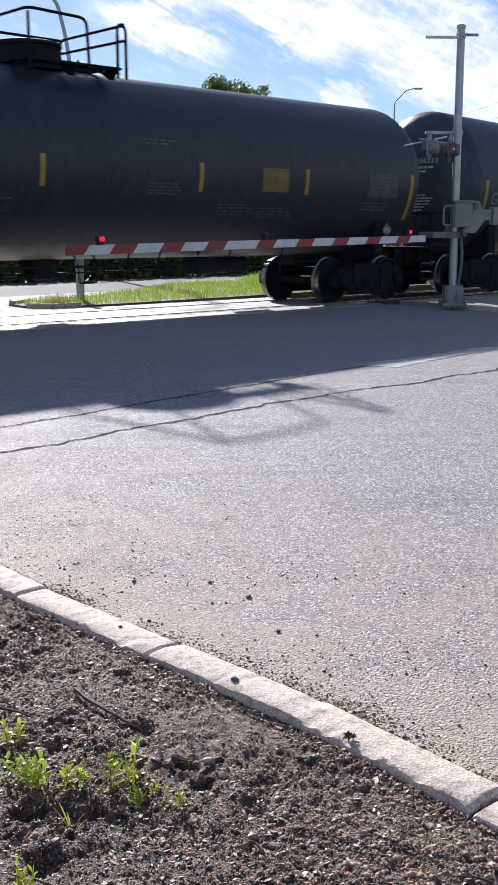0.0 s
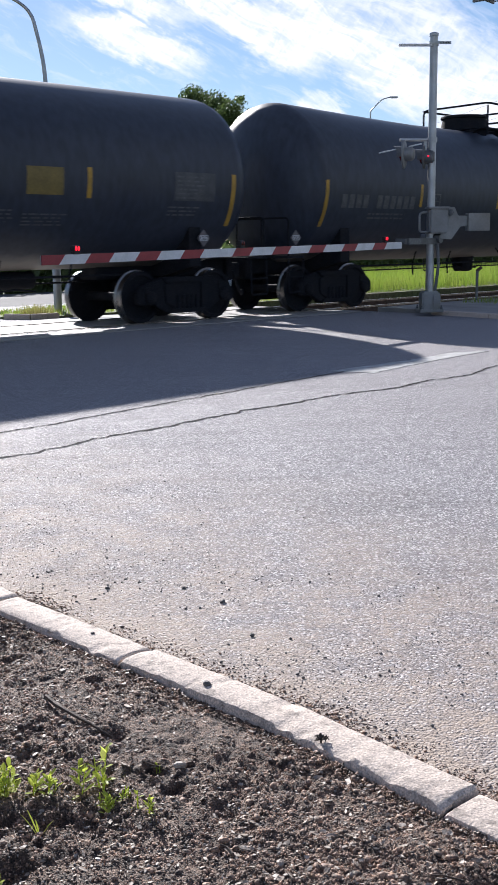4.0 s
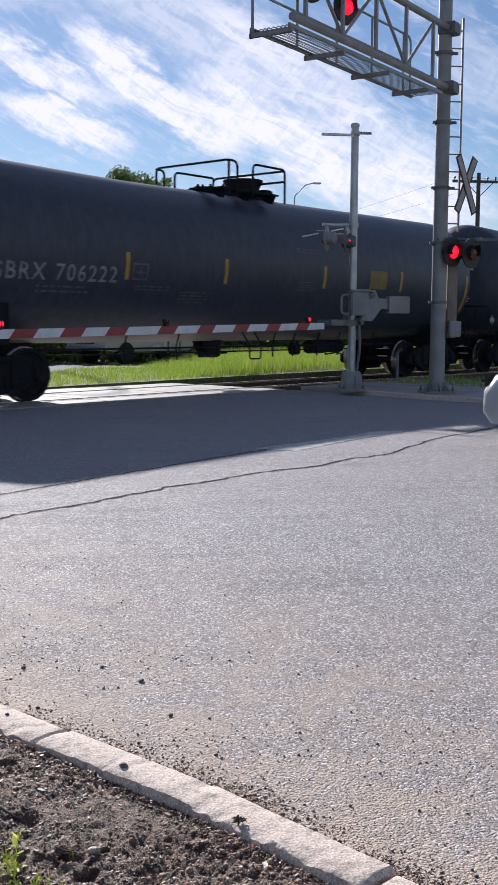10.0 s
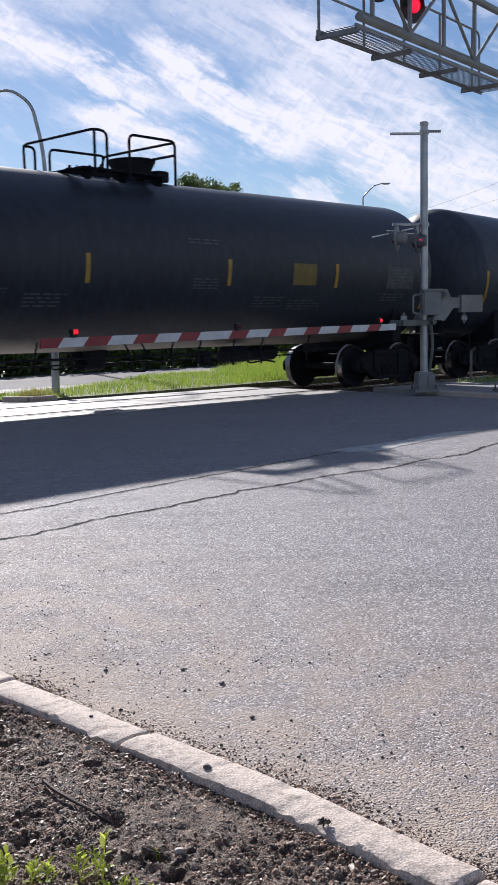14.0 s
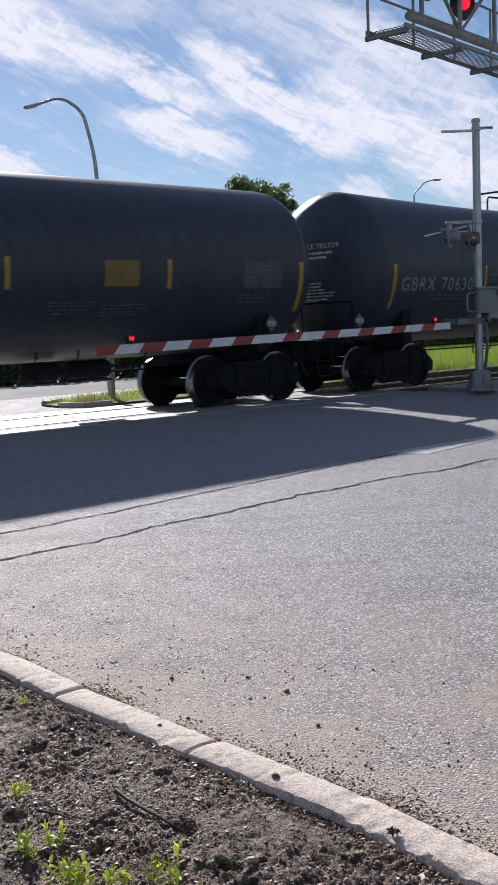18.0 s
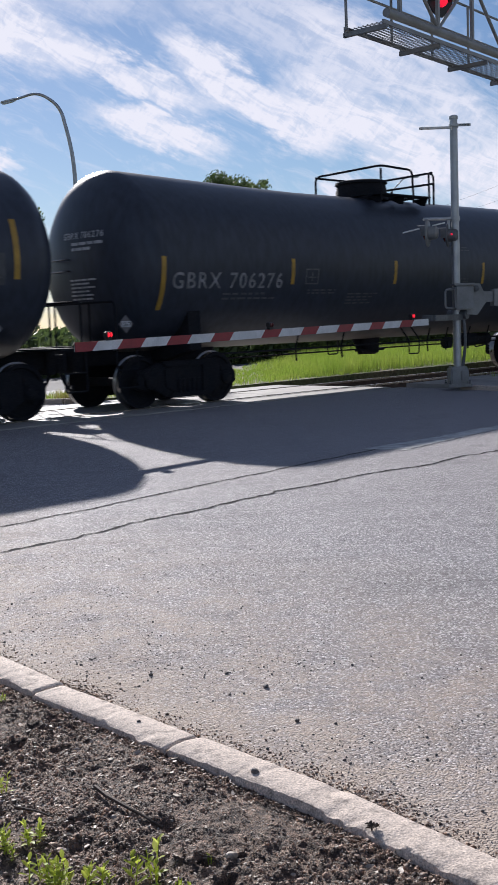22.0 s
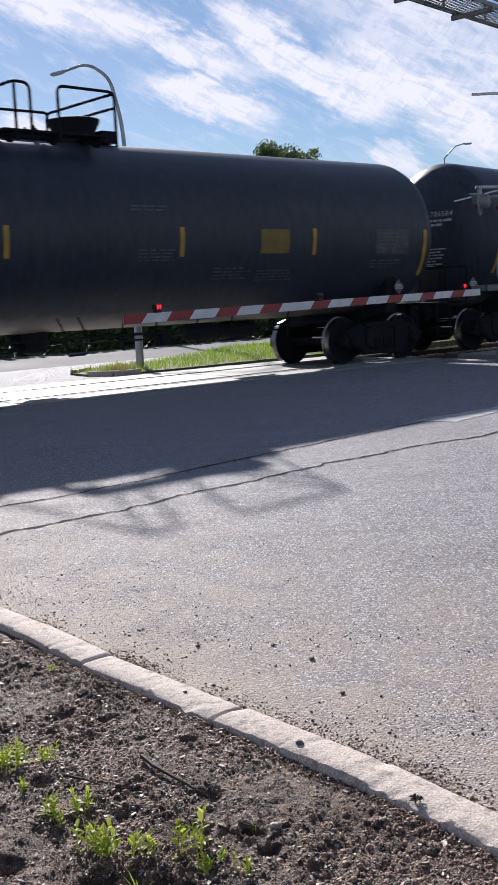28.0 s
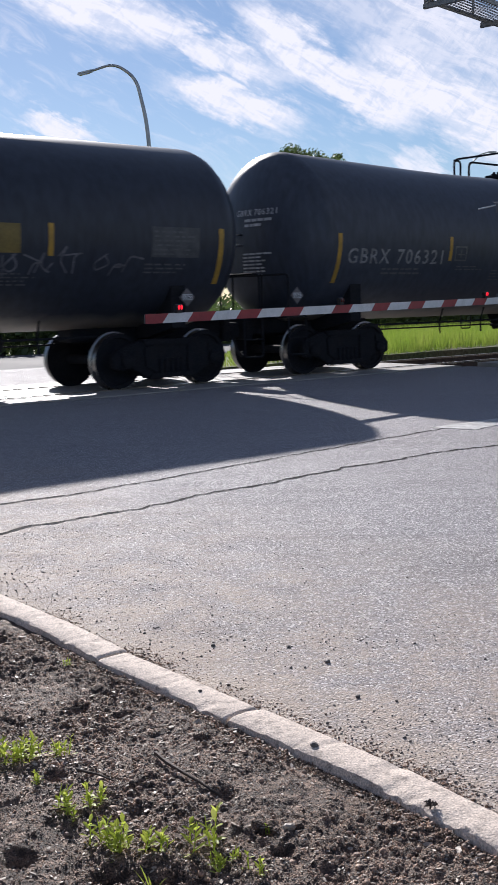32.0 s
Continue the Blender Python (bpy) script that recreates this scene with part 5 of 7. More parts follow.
    if text == "bars":
        b = bmesh.new()
        for i in [0, 1, 2, 3, 5, 6, 7, 8, 9, 10]:
            patch(b, -7.22 + 0.228 * i, -7.06 + 0.228 * i, -0.47, -0.2, 0.006, 2)
        tagged(part("reporting_mark", b, M_FADED, tank, "blurred white reporting mark"), kind="stuff")
    elif text:
        x0, x1, s0, s1 = (-6.4, -4.35, -0.57, -0.32) if tall else (-7.27, -4.57, -0.48, -0.2) if k in SPLIT_RAILS else (-7.5, -4.82, -0.48, -0.2)
        mark, number = text.split()
        part("reporting_mark", stencil(mark, x0, x0 + (x1 - x0) * 0.42, s0, s1), M_MARK, tank, "white stencilled reporting mark " + mark)
        part("car_number", stencil(number, x0 + (x1 - x0) * 0.5, x1, s0, s1), M_MARK, tank, "white stencilled car number " + number)
        part("end_mark", stencil(mark, 0.26, -0.17, 0.44, 0.55, head=True), M_ENDMARK, tank)
        part("end_number", stencil(number, -0.24, -0.77, 0.44, 0.55, head=True), M_ENDMARK, tank)
        b = bmesh.new()
        lines = [(0.02, -0.6, 0.325, 0.05), (0.02, -0.42, 0.235, 0.05)] + [(0.12 - 0.04 * rng.random(), -0.3 - 0.25 * rng.random(), -0.28 - 0.065 * i, 0.03) for i in range(7)]
        for y0, y1, z0, dz in lines:
            y = y0
            while y > y1:
                d = rng.uniform(0.08, 0.2)
                quads(b, [on_head(q, z, 0.024) for z in (z0, z0 + dz) for q in ((y, y - d / 2, y - d) if z == z0 else (y - d, y - d / 2, y))], [(0, 1, 4, 5), (1, 2, 3, 4)])
                y -= d + 0.025
        tagged(part("end_block", b, M_ENDMARK, tank), kind="stuff")
    for x0, x1, s0, s1, n in ((-6.3, -4.9, -0.72, -0.54, 2), (-4.1, -3.2, -0.62, -0.5, 2), (-2.9, -1.95, -0.85, -0.58, 4), (0.6, 1.35, -0.5, -0.28, 4), (0.5, 1.3, 0.3, 0.42, 2), (2.2, 3.1, -0.85, -0.6, 4), (3.2, 4.2, -0.9, -0.66, 4), (6.1, 7.0, -0.7, -0.5, 3), (6.25, 7.1, -0.4, 0.02, 6)):
        tagged(part("stencil_block", bars(bmesh.new(), rng, x0, x1, s0, s1, n), M_FADED, tank), kind="stuff")
    b = bmesh.new()
    for x0, x1, s0, s1 in ((-4.2, -4.17, -0.42, -0.12), (-3.86, -3.83, -0.42, -0.12), (-4.2, -3.83, -0.42, -0.39), (-4.2, -3.83, -0.15, -0.12), (-4.03, -4.0, -0.36, -0.18), (-4.12, -3.9, -0.3, -0.27)):
        patch(b, x0, x1, s0, s1, 0.005, 2)
    part("stencil_frame", b, M_FADED, tank)
    return car


SCRAWLS = [[(0.1, 0), (0.15, 1), (0.8, 0.9)], [(0.1, 1), (0.2, 0.4), (0.7, 0.45), (0.9, 1), (0.8, 0)], [(0.9, 0.9), (0.3, 1), (0.1, 0.5), (0.4, 0), (0.9, 0.2)], [(0, 0.1), (0.8, 1), (0.4, 0.5), (0.9, 0)],
           [(0.2, 0), (0.25, 1), (0.8, 0.8), (0.3, 0.5), (0.7, 0.45)], [(0.5, 1), (0.1, 0.6), (0.4, 0.05), (0.85, 0.5), (0.5, 1)], [(0, 0.95), (1, 1), (0.55, 0.95), (0.5, 0)]]


def stroke(bm, pts, w):
    """One line of spray paint on the shell through points (x, s)."""
    Q = bend([(a, c, 0) for a, c in pts], 0.09, 4)
    prev = None
    for k, p in enumerate(Q):
        t = (Q[min(k + 1, len(Q) - 1)] - Q[max(k - 1, 0)]).normalized()
        vs = [bm.verts.new(on_tank(p.x - t.y * w, p.y + t.x * w, 0.007)), bm.verts.new(on_tank(p.x + t.y * w, p.y - t.x * w, 0.007))]
        if prev:
            bm.faces.new((prev[0], prev[1], vs[1], vs[0]))
        prev = vs


def graffiti(tank, seed, x0, x1, s0, s1, n, ring=False):
    """A scrawl of n loose strokes of spray paint on the shell, or a ringed sign."""
    rng = random.Random(seed)
    bm = bmesh.new()
    if ring:
        cx, cs, rx, rs = (x0 + x1) / 2, (s0 + s1) / 2, (x1 - x0) / 2, (s1 - s0) / 2
        stroke(bm, [(cx + rx * math.cos(a * 0.42), cs + rs * math.sin(a * 0.42) * (1 + 0.02 * a)) for a in range(17)], 0.013)
        stroke(bm, [(cx - rx * 0.55, cs - rs * 0.5), (cx - rx * 0.1, cs + rs * 0.6), (cx - rx * 0.1, cs - rs * 0.7)], 0.014)
        stroke(bm, [(cx - rx * 0.6, cs - rs * 0.45), (cx + rx * 0.6, cs - rs * 0.25)], 0.012)
        stroke(bm, [(cx + rx * 0.15, cs - rs * 0.6), (cx + rx * 0.15, cs + rs * 0.55), (cx + rx * 0.55, cs + rs * 0.4), (cx + rx * 0.15, cs + rs * 0.05)], 0.012)
    else:
        dx = (x1 - x0) / n
        for i in range(n):
            lean, tall = rng.uniform(-0.15, 0.2), rng.uniform(0.7, 1.2)
            P = [(x0 + dx * (i - 0.2 + 1.3 * a + rng.uniform(-0.2, 0.2)) + lean * c, s0 + (s1 - s0) * (c * tall + rng.uniform(-0.2, 0.2))) for a, c in rng.choice(SCRAWLS)]
            stroke(bm, P, rng.uniform(0.01, 0.016))
    bmesh.ops.recalc_face_normals(bm, faces=bm.faces)
    tagged(part("graffiti", bm, M_GRAFFITI, tank, "pale scrawled spray paint strokes"), kind="stuff")


# how far the train has come: seconds, and where the middle of car 0 stands along the track
TRAVEL = [(0, 15.56), (1, 5.36), (2, -4.34), (3, -14.49), (6, -44.76), (7, -54.67), (8, -65.15), (9, -74.87), (10, -85.13), (11, -95.48), (13, -116.0), (14, -125.94), (17, -156.85), (18, -167.4),
          (19, -177.87), (20, -187.86), (21, -198.45), (22, -208.5), (23, -219.41), (24, -229.78), (27, -261.01), (28, -271.99), (29, -282.26), (30, -292.61), (31, -303.08), (32, -313.55)]


def car_place(k, t):
    """Where the middle of car k stands along the track at t seconds."""
    for (t0, a), (t1, b) in zip(TRAVEL, TRAVEL[1:]):
        if t <= t1:
            return CAR_LEN * k + a + (b - a) * (t - t0) / (t1 - t0)


NUMBERS = {-1: "bars", 0: "GBRX 706533", 1: "GBRX 706379", 2: "bars", 3: "GBRX 706562", 4: "GBRX 706123", 5: "GBRX 706222", 6: "TILX 283168", 7: "GBRX 706590", 8: "bars",
           9: "GBRX 706245", 10: "GBRX 706309", 11: "TILX 283166", 12: "GBRX 706276", 13: "GBRX 706339", 14: "bars", 15: "GBRX 706626", 16: "GBRX 706584", 17: "GBRX 706160", 18: "GBRX 706321", 19: ""}
CARS = {}
for k, text in NUMBERS.items():
    CARS[k] = tank_car(text, TRACK @ Matrix.Translation((car_place(k, 0), GAUGE / 2, RAIL_Z)), k, tall=k in (6, 11))
for k, where in ((17, (-4.75, -3.75, -0.7, -0.36, 4)), (17, (-3.2, -1.9, -0.8, -0.5, 5)), (17, (-1.62, -0.58, -1.12, -0.36, 1, True)), (17, (0.8, 3.25, -0.72, -0.34, 8)), (17, (3.45, 4.9, -0.74, -0.38, 6)),
                 (17, (5.1, 6.0, -0.68, -0.42, 3)), (8, (4.7, 6.6, -1.0, -0.55, 9))):
    graffiti([c for c in CARS[k].children if c.name.startswith("tank")][0], k + int(10 * where[0]), *where)
# ---- crossing gate ----
MAST = Vector((4.85, 20.48, 0.07))
TIP, ARM_END = Vector((-1.55, 12.9, 1.225)), Vector((4.05, 19.3, 1.335))


def rotx(v):
    """A frame with local x along v (level), z up."""
    return Matrix.Rotation(math.atan2(v.y, v.x), 4, "Z")


def signal_lamp(parent, at, lit, r=0.28, name="signal_lamp", paint=None, hood_paint=None):
    """A round black background with a hooded lamp; faces local -y."""
    bm = bmesh.new()
    lathe(bm, [(-0.012, r), (0.012, r), (0.02, r * 0.94)], 32, Matrix.Rotation(math.pi / 2, 4, "Z"))
    lathe(bm, [(0.0, 0.13), (0.16, 0.12), (0.2, 0.08)], 20, Matrix.Rotation(math.pi / 2, 4, "Z"))
    lamp = part(name, bm, paint or M_BLACK, parent, "round signal lamp with a hood", at)
    bm = bmesh.new()
    n = 14
    vs, fs = [], []
    for k in range(n + 1):
        a = radians(-20 + 220 * k / n)
        for y, rr in ((-0.01, 0.145), (-0.21 + 0.10 * abs(math.cos(a)), 0.15), (-0.21 + 0.10 * abs(math.cos(a)), 0.156), (-0.01, 0.151)):
            vs.append((rr * math.cos(a), y, rr * math.sin(a)))
    for k in range(n):
        for i in range(4):
            fs.append((4 * k + i, 4 * k + (i + 1) % 4, 4 * k + 4 + (i + 1) % 4, 4 * k + 4 + i))
    quads(bm, vs, fs)
    part("hood", bm, hood_paint or M_BLACK, lamp)
    bm = bmesh.new()
    lathe(bm, [(-0.02, 0.130), (-0.06, 0.12), (-0.085, 0.07), (-0.092, 0.005)], 24, Matrix.Rotation(math.pi / 2, 4, "Z"), caps=False)
    part("lens", bm, M_LENS_ON if lit else M_LENS_OFF, lamp, "lit red lens" if lit else "dark red lens")
    return lamp


def crossing_gate():
    gate = thing("crossing_gate", Matrix.Translation(MAST), "lowered railway crossing gate with red and white striped arm", "crossing gate")
    inv = Matrix.Translation(-MAST)
    # mast and base
    bm = bmesh.new()
    lathe(bm, [(0.0, 0.078), (5.03, 0.074)], 24, UP)
    lathe(bm, [(5.03, 0.086), (5.08, 0.086), (5.10, 0.05)], 24, UP)
    part("mast", bm, M_ALU, gate, "round pale aluminium mast")
    bm = bmesh.new()
    box(bm, (0, 0, 0.20), (0.34, 0.34, 0.38), bevel=0.03)
    box(bm, (0, 0, 0.03), (0.46, 0.46, 0.06), bevel=0.01)
    box(bm, (0.1, -0.18, 0.22), (0.14, 0.05, 0.2), bevel=0.01)
    part("mast_base", bm, M_GREY, gate)
    for x, y in ((-0.19, -0.19), (0.19, -0.19), (0.19, 0.19), (-0.19, 0.19)):
        bm = bmesh.new()
        lathe(bm, [(0.05, 0.025), (0.09, 0.025), (0.092, 0.014), (0.13, 0.014)], 8, Matrix.Translation((x, y, 0)) @ UP)
        part("anchor_bolt", bm, M_DARKGREY, gate)
    # edge-on sign bar at the top
    bm = bmesh.new()
    box(bm, (-0.36, -0.09, 4.86), (0.62, 0.05, 0.045), bevel=0.006)
    part("sign_bar", bm, M_WHITE, gate, "white sign bar seen edge-on")
    bm = bmesh.new()
    box(bm, (0.1, -0.10, 4.9), (0.40, 0.03, 0.05), bevel=0.006)
    lathe(bm, [(4.86, 0.09), (4.94, 0.09)], 20, UP)
    part("sign_bracket", bm, M_ALU, gate)
    for i in range(4):
        bm = bmesh.new()
        lathe(bm, [(-0.01, 0.012), (0.01, 0.012)], 8, Matrix.Translation((0.1 + 0.05 * i, -0.117, 4.9)) @ Matrix.Rotation(math.pi / 2, 4, "Z"))
        part("bracket_hole", bm, M_BLACK, gate)
    # signal cross arm with lamps that face along the road
    bm = bmesh.new()
    tube(bm, [(-0.62, -0.06, 3.19), (0.02, 0.0, 3.19)], 0.032, 10)
    lathe(bm, [(3.15, 0.095), (3.23, 0.095)], 20, UP)
    tube(bm, bend([(-0.56, -0.05, 3.19), (-0.56, -0.05, 3.1), (-0.56, -0.05, 3.02)], 0.03), 0.03, 8)
    tube(bm, [(-0.13, -0.01, 3.19), (-0.13, -0.01, 3.0)], 0.03, 8)
    part("signal_arm", bm, M_ALU, gate)
    signal_lamp(gate, Matrix.Translation((-0.54, -0.06, 2.93)) @ Matrix.Rotation(radians(-112), 4, "Z"), False, 0.26, paint=M_GREY, hood_paint=M_DARKGREY)
    signal_lamp(gate, Matrix.Translation((-0.14, 0.02, 2.88)) @ Matrix.Rotation(radians(-112), 4, "Z"), False, 0.22, paint=M_DARKGREY, hood_paint=M_DARKGREY)
    # white rods put in as the sun's highlight along the visor tops
    for x0, x1 in ((-1.02, -0.66), (-0.46, -0.22)):
        bm = bmesh.new()
        tube(bm, [(x0, -0.1, 2.955 + (x0 + 1) * 0.2), (x1, -0.1, 2.955 + (x1 + 1) * 0.2)], 0.013, 8)
        part("visor_edge", bm, M_WHITE, gate, "white rod painted as the sunlit visor top")
    bm = bmesh.new()
    lathe(bm, [(0, 0.018), (0.012, 0.018), (0.02, 0.008)], 10, Matrix.Translation((-0.13, -0.26, 2.88)) @ Matrix.Rotation(-math.pi / 2, 4, "Z"))
    part("side_light", bm, M_LENS_ON, gate, "tiny lit red side light")
    # mechanism
    bm = bmesh.new()
    box(bm, (0.10, -0.10, 1.70), (0.36, 0.30, 0.46), bevel=0.03)
    box(bm, (0.10, -0.10, 1.945), (0.40, 0.34, 0.04), bevel=0.01)
    part("gate_motor", bm, M_GREY, gate, "grey cast gate motor housing")
    bm = bmesh.new()
    for z in (1.86, 1.50):
        lathe(bm, [(z - 0.03, 0.10), (z + 0.03, 0.10)], 20, UP)
    tube(bm, bend([(-0.08, -0.12, 1.86), (-0.24, -0.12, 1.86), (-0.24, -0.12, 1.5), (-0.08, -0.12, 1.5)], 0.08), 0.022, 8)
    part("mast_clamp", bm, M_GREY, gate)
    A = rotx(ARM_END - TIP)
    bm = bmesh.new()
    box(bm, (-0.48, 0.12, 1.33), (1.2, 0.05, 0.11), bevel=0.01)
    box(bm, (-0.48, -0.12, 1.33), (1.2, 0.05, 0.11), bevel=0.01)
    box(bm, (-1.0, 0, 1.33), (0.3, 0.2, 0.09), bevel=0.01)
    lathe(bm, [(-0.2, 0.09), (0.2, 0.09)], 16, Matrix.Translation((0.05, 0, 1.38)) @ Matrix.Rotation(math.pi / 2, 4, "Z"))
    part("arm_yoke", bm, M_DARKGREY, gate, at=A)
    W = Matrix.Rotation(radians(14), 4, "Z")
    bm = bmesh.new()
    prism(bm, [(0.12, 1.38), (0.22, 1.96), (0.42, 1.96), (0.50, 1.80), (0.72, 1.80), (0.72, 1.60), (0.55, 1.60), (0.36, 1.36)], 0.12, 0.16, SIDE, bevel=0.008)
    part("weight_arm", bm, M_GREY, gate, "grey steel counterweight arm", W)
    bm = bmesh.new()
    lathe(bm, [(-0.02, 0.06), (0.02, 0.06), (0.035, 0.03)], 16, Matrix.Translation((0.32, -0.18, 1.86)) @ Matrix.Rotation(-math.pi / 2, 4, "Z"))
    for k in range(5):
        a = k * 1.2566
        lathe(bm, [(0, 0.014), (0.04, 0.014)], 6, Matrix.Translation((0.32 + 0.042 * math.cos(a), -0.18, 1.86 + 0.042 * math.sin(a))) @ Matrix.Rotation(-math.pi / 2, 4, "Z"))
    part("pivot_hub", bm, M_DARKGREY, gate, at=W)
    for i in range(3):
        bm = bmesh.new()
        box(bm, (0.92, -0.19 + 0.055 * i, 1.68), (0.46, 0.05, 0.33), bevel=0.008)
        part("counterweight", bm, M_GREY, gate, at=W)
    bm = bmesh.new()
    tube(bm, bend([(0.1, -0.05, 1.45), (0.16, -0.05, 0.9), (0.1, -0.02, 0.4)], 0.2), 0.03, 8)
    part("conduit", bm, M_DARKGREY, gate)
    # striped arm: slanted stripes on a thin board
    d = ARM_END - TIP
    run = d.length
    frame_ = Matrix.Translation(TIP) @ rotx(d) @ Matrix.Rotation(-math.atan2(d.z, math.hypot(d.x, d.y)), 4, "Y")
    bm = bmesh.new()
    box(bm, (run / 2, 0.012, 0), (run, 0.02, 0.112), bevel=0.004)
    board = part("gate_arm", bm, M_ALU, gate, "long striped gate arm", inv @ frame_)
    # red stripes of 0.41 m; the arm is spliced, with one longer white field at the joint
    starts = [0.75 + 0.885 * i for i in range(3)] + [3.65 + 0.97 * i for i in range(5)]
    edges = [0.0, 0.325] + [e for x in starts for e in (x, x + 0.41)] + [run]
    hh, sl = 0.058, 0.055
    for i, (a, b) in enumerate(zip(edges, edges[1:])):
        bm = bmesh.new()
        sa, sb = (0 if i == 0 else sl), (0 if b == run else sl)
        prism(bm, [(a - sa, -hh), (b - sb, -hh), (b + sb, hh), (a + sa, hh)], 0.0, 0.008, SIDE)
        part("stripe", bm, M_RED if i % 2 == 0 else M_WHITE, board, "red reflective stripe" if i % 2 == 0 else "white reflective stripe")
    for f, lit in ((0.065, True), (0.45, False), (0.932, True)):
        bm = bmesh.new()
        box(bm, (f * run, 0, 0.075), (0.10, 0.06, 0.04), bevel=0.008)
        lathe(bm, [(-0.05, 0.036), (-0.035, 0.04), (0.035, 0.04), (0.05, 0.036)], 14, Matrix.Translation((f * run, 0, 0.125)))
        lamp = part("arm_lamp", bm, M_BLACK, board)
        for s in (-1, 1):
            bm = bmesh.new()
            lathe(bm, [(0.036, 0.032), (0.046, 0.026), (0.05, 0.008)], 14, Matrix.Translation((f * run + s * 0.022, 0, 0.125)) @ Matrix.Rotation(-math.pi / 2, 4, "Z") @ Matrix.Scale(0.55, 4, (0, 1, 0)))
            part("lens", bm, M_ARM_ON if lit else M_LENS_OFF, lamp)
    return gate


crossing_gate()

# ---- signal bridge over the road ----
POST = Vector((6.39, 19.9, 0.07))
ROAD_DIR = Vector((0.58, -0.815, 0)).normalized()     # towards the waiting traffic
FACE = Matrix.Rotation(math.atan2(ROAD_DIR.y, ROAD_DIR.x) + math.pi / 2, 4, "Z")


def cantilever():
    th = thing("signal_cantilever", Matrix.Translation(POST), "grey steel signal cantilever with walkway, ladder and red lamps", "railway signal")
    bm = bmesh.new()
    lathe(bm, [(0.0, 0.148), (3.0, 0.138), (7.3, 0.125)], 32, UP)
    lathe(bm, [(7.3, 0.14), (7.34, 0.14), (7.36, 0.06)], 32, UP)
    part("post", bm, M_GREY, th, "thick round grey steel post")
    bm = bmesh.new()
    box(bm, (0, 0, 0.02), (0.58, 0.58, 0.04), bevel=0.008)
    for k in range(8):
        R = Matrix.Rotation(k * math.pi / 4, 4, "Z")
        prism(bm, [(0.13, 0.04), (0.27, 0.04), (0.27, 0.07), (0.15, 0.22), (0.13, 0.22)], -0.01, 0.01, R @ SIDE)
    part("base_plate", bm, M_GREY, th)
    for k in range(4):
        a = math.pi / 4 + k * math.pi / 2
        bm = bmesh.new()
        lathe(bm, [(0.04, 0.03), (0.08, 0.03), (0.082, 0.017), (0.13, 0.017)], 8, Matrix.Translation((0.34 * math.cos(a), 0.34 * math.sin(a), 0)) @ UP)
        part("anchor_bolt", bm, M_DARKGREY, th)
    for z in (1.72, 2.83, 3.85, 5.05, 6.3):
        bm = bmesh.new()
        lathe(bm, [(z - 0.03, 0.158), (z + 0.03, 0.158)], 24, UP)
        box(bm, (-0.18, -0.02, z), (0.06, 0.06, 0.05), bevel=0.006)
        box(bm, (0.2, -0.02, z), (0.1, 0.05, 0.05), bevel=0.006)
        part("band_clamp", bm, M_DARKGREY, th)
    # arm, level, along the track and out over the road
    D = Matrix.Rotation(radians(48.7 + 180), 4, "Z")
    n = 5.6
    for z, r, nm in ((5.66, 0.064, "lower_chord"), (6.72, 0.06, "upper_chord")):
        bm = bmesh.new()
        tube(bm, [(0.0, 0.10, z), (n, 0.10, z)], r, 16)
        part(nm, bm, M_GREY, th, at=D)
        bm = bmesh.new()
        box(bm, (0.0, 0.08, z), (0.30, 0.34, 0.22), bevel=0.02)
        part("chord_bracket", bm, M_DARKGREY, th, at=D)
    for i in range(5):
        x = 0.75 + 1.12 * i
        bm = bmesh.new()
        box(bm, (x, 0.10, 6.19), (0.07, 0.05, 1.06), bevel=0.006)
        part("web_post", bm, M_GREY, th, at=D)
        if i < 4:
            bm = bmesh.new()
            a, b = ((x, 5.70), (x + 1.12, 6.68)) if i % 2 else ((x, 6.68), (x + 1.12, 5.70))
            tube(bm, [(a[0], 0.10, a[1]), (b[0], 0.10, b[1])], 0.028, 8)
            part("web_brace", bm, M_GREY, th, at=D)
    # walkway on the near side
    wy0, wy1, wz = -0.46, 0.14, 5.50
    for i in range(4):
        x = 1.04 + 1.56 * i
        bm = bmesh.new()
        box(bm, (x, -0.19, wz - 0.06), (0.05, 0.72, 0.07), bevel=0.006)
        box(bm, (x, -0.52, wz - 0.02), (0.05, 0.03, 0.15), bevel=0.004)
        part("walkway_bracket", bm, M_GREY, th, at=D)
    bm = bmesh.new()
    for y in (wy0, wy1):
        box(bm, (0.4 + 2.68, y, wz), (5.36, 0.03, 0.06))
    for i in range(77):
        box(bm, (0.41 + 0.07 * i, (wy0 + wy1) / 2, wz), (0.014, wy1 - wy0, 0.006))
    for i in range(8):
        box(bm, (0.4 + 2.68, wy0 + 0.075 * (i + 0.5), wz + 0.006), (5.36, 0.014, 0.006))
    tagged(part("walkway_grating", bm, M_GREY, th, "open steel bar grating", D), kind="stuff")
    for i in range(5):
        x = 0.75 + 1.25 * i
        bm = bmesh.new()
        tube(bm, bend([(x, -0.48, wz), (x, -0.48, wz + 1.05)], 0.05), 0.022, 8)
        part("rail_post", bm, M_GREY, th, at=D)
    for z in (wz + 0.55, wz + 1.06):
        bm = bmesh.new()
        tube(bm, bend([(0.45, -0.48, wz), (0.45, -0.48, z), (5.75, -0.48, z), (5.75, 0.2, z)], 0.15), 0.02, 8)
        part("handrail", bm, M_GREY, th, at=D)
    # signal lamps hung from the arm
    for x, z, lit in ((4.62, 6.40, False), (3.51, 6.32, True)):
        at = D @ Matrix.Translation((x, -0.18, z))
        loc = at.translation
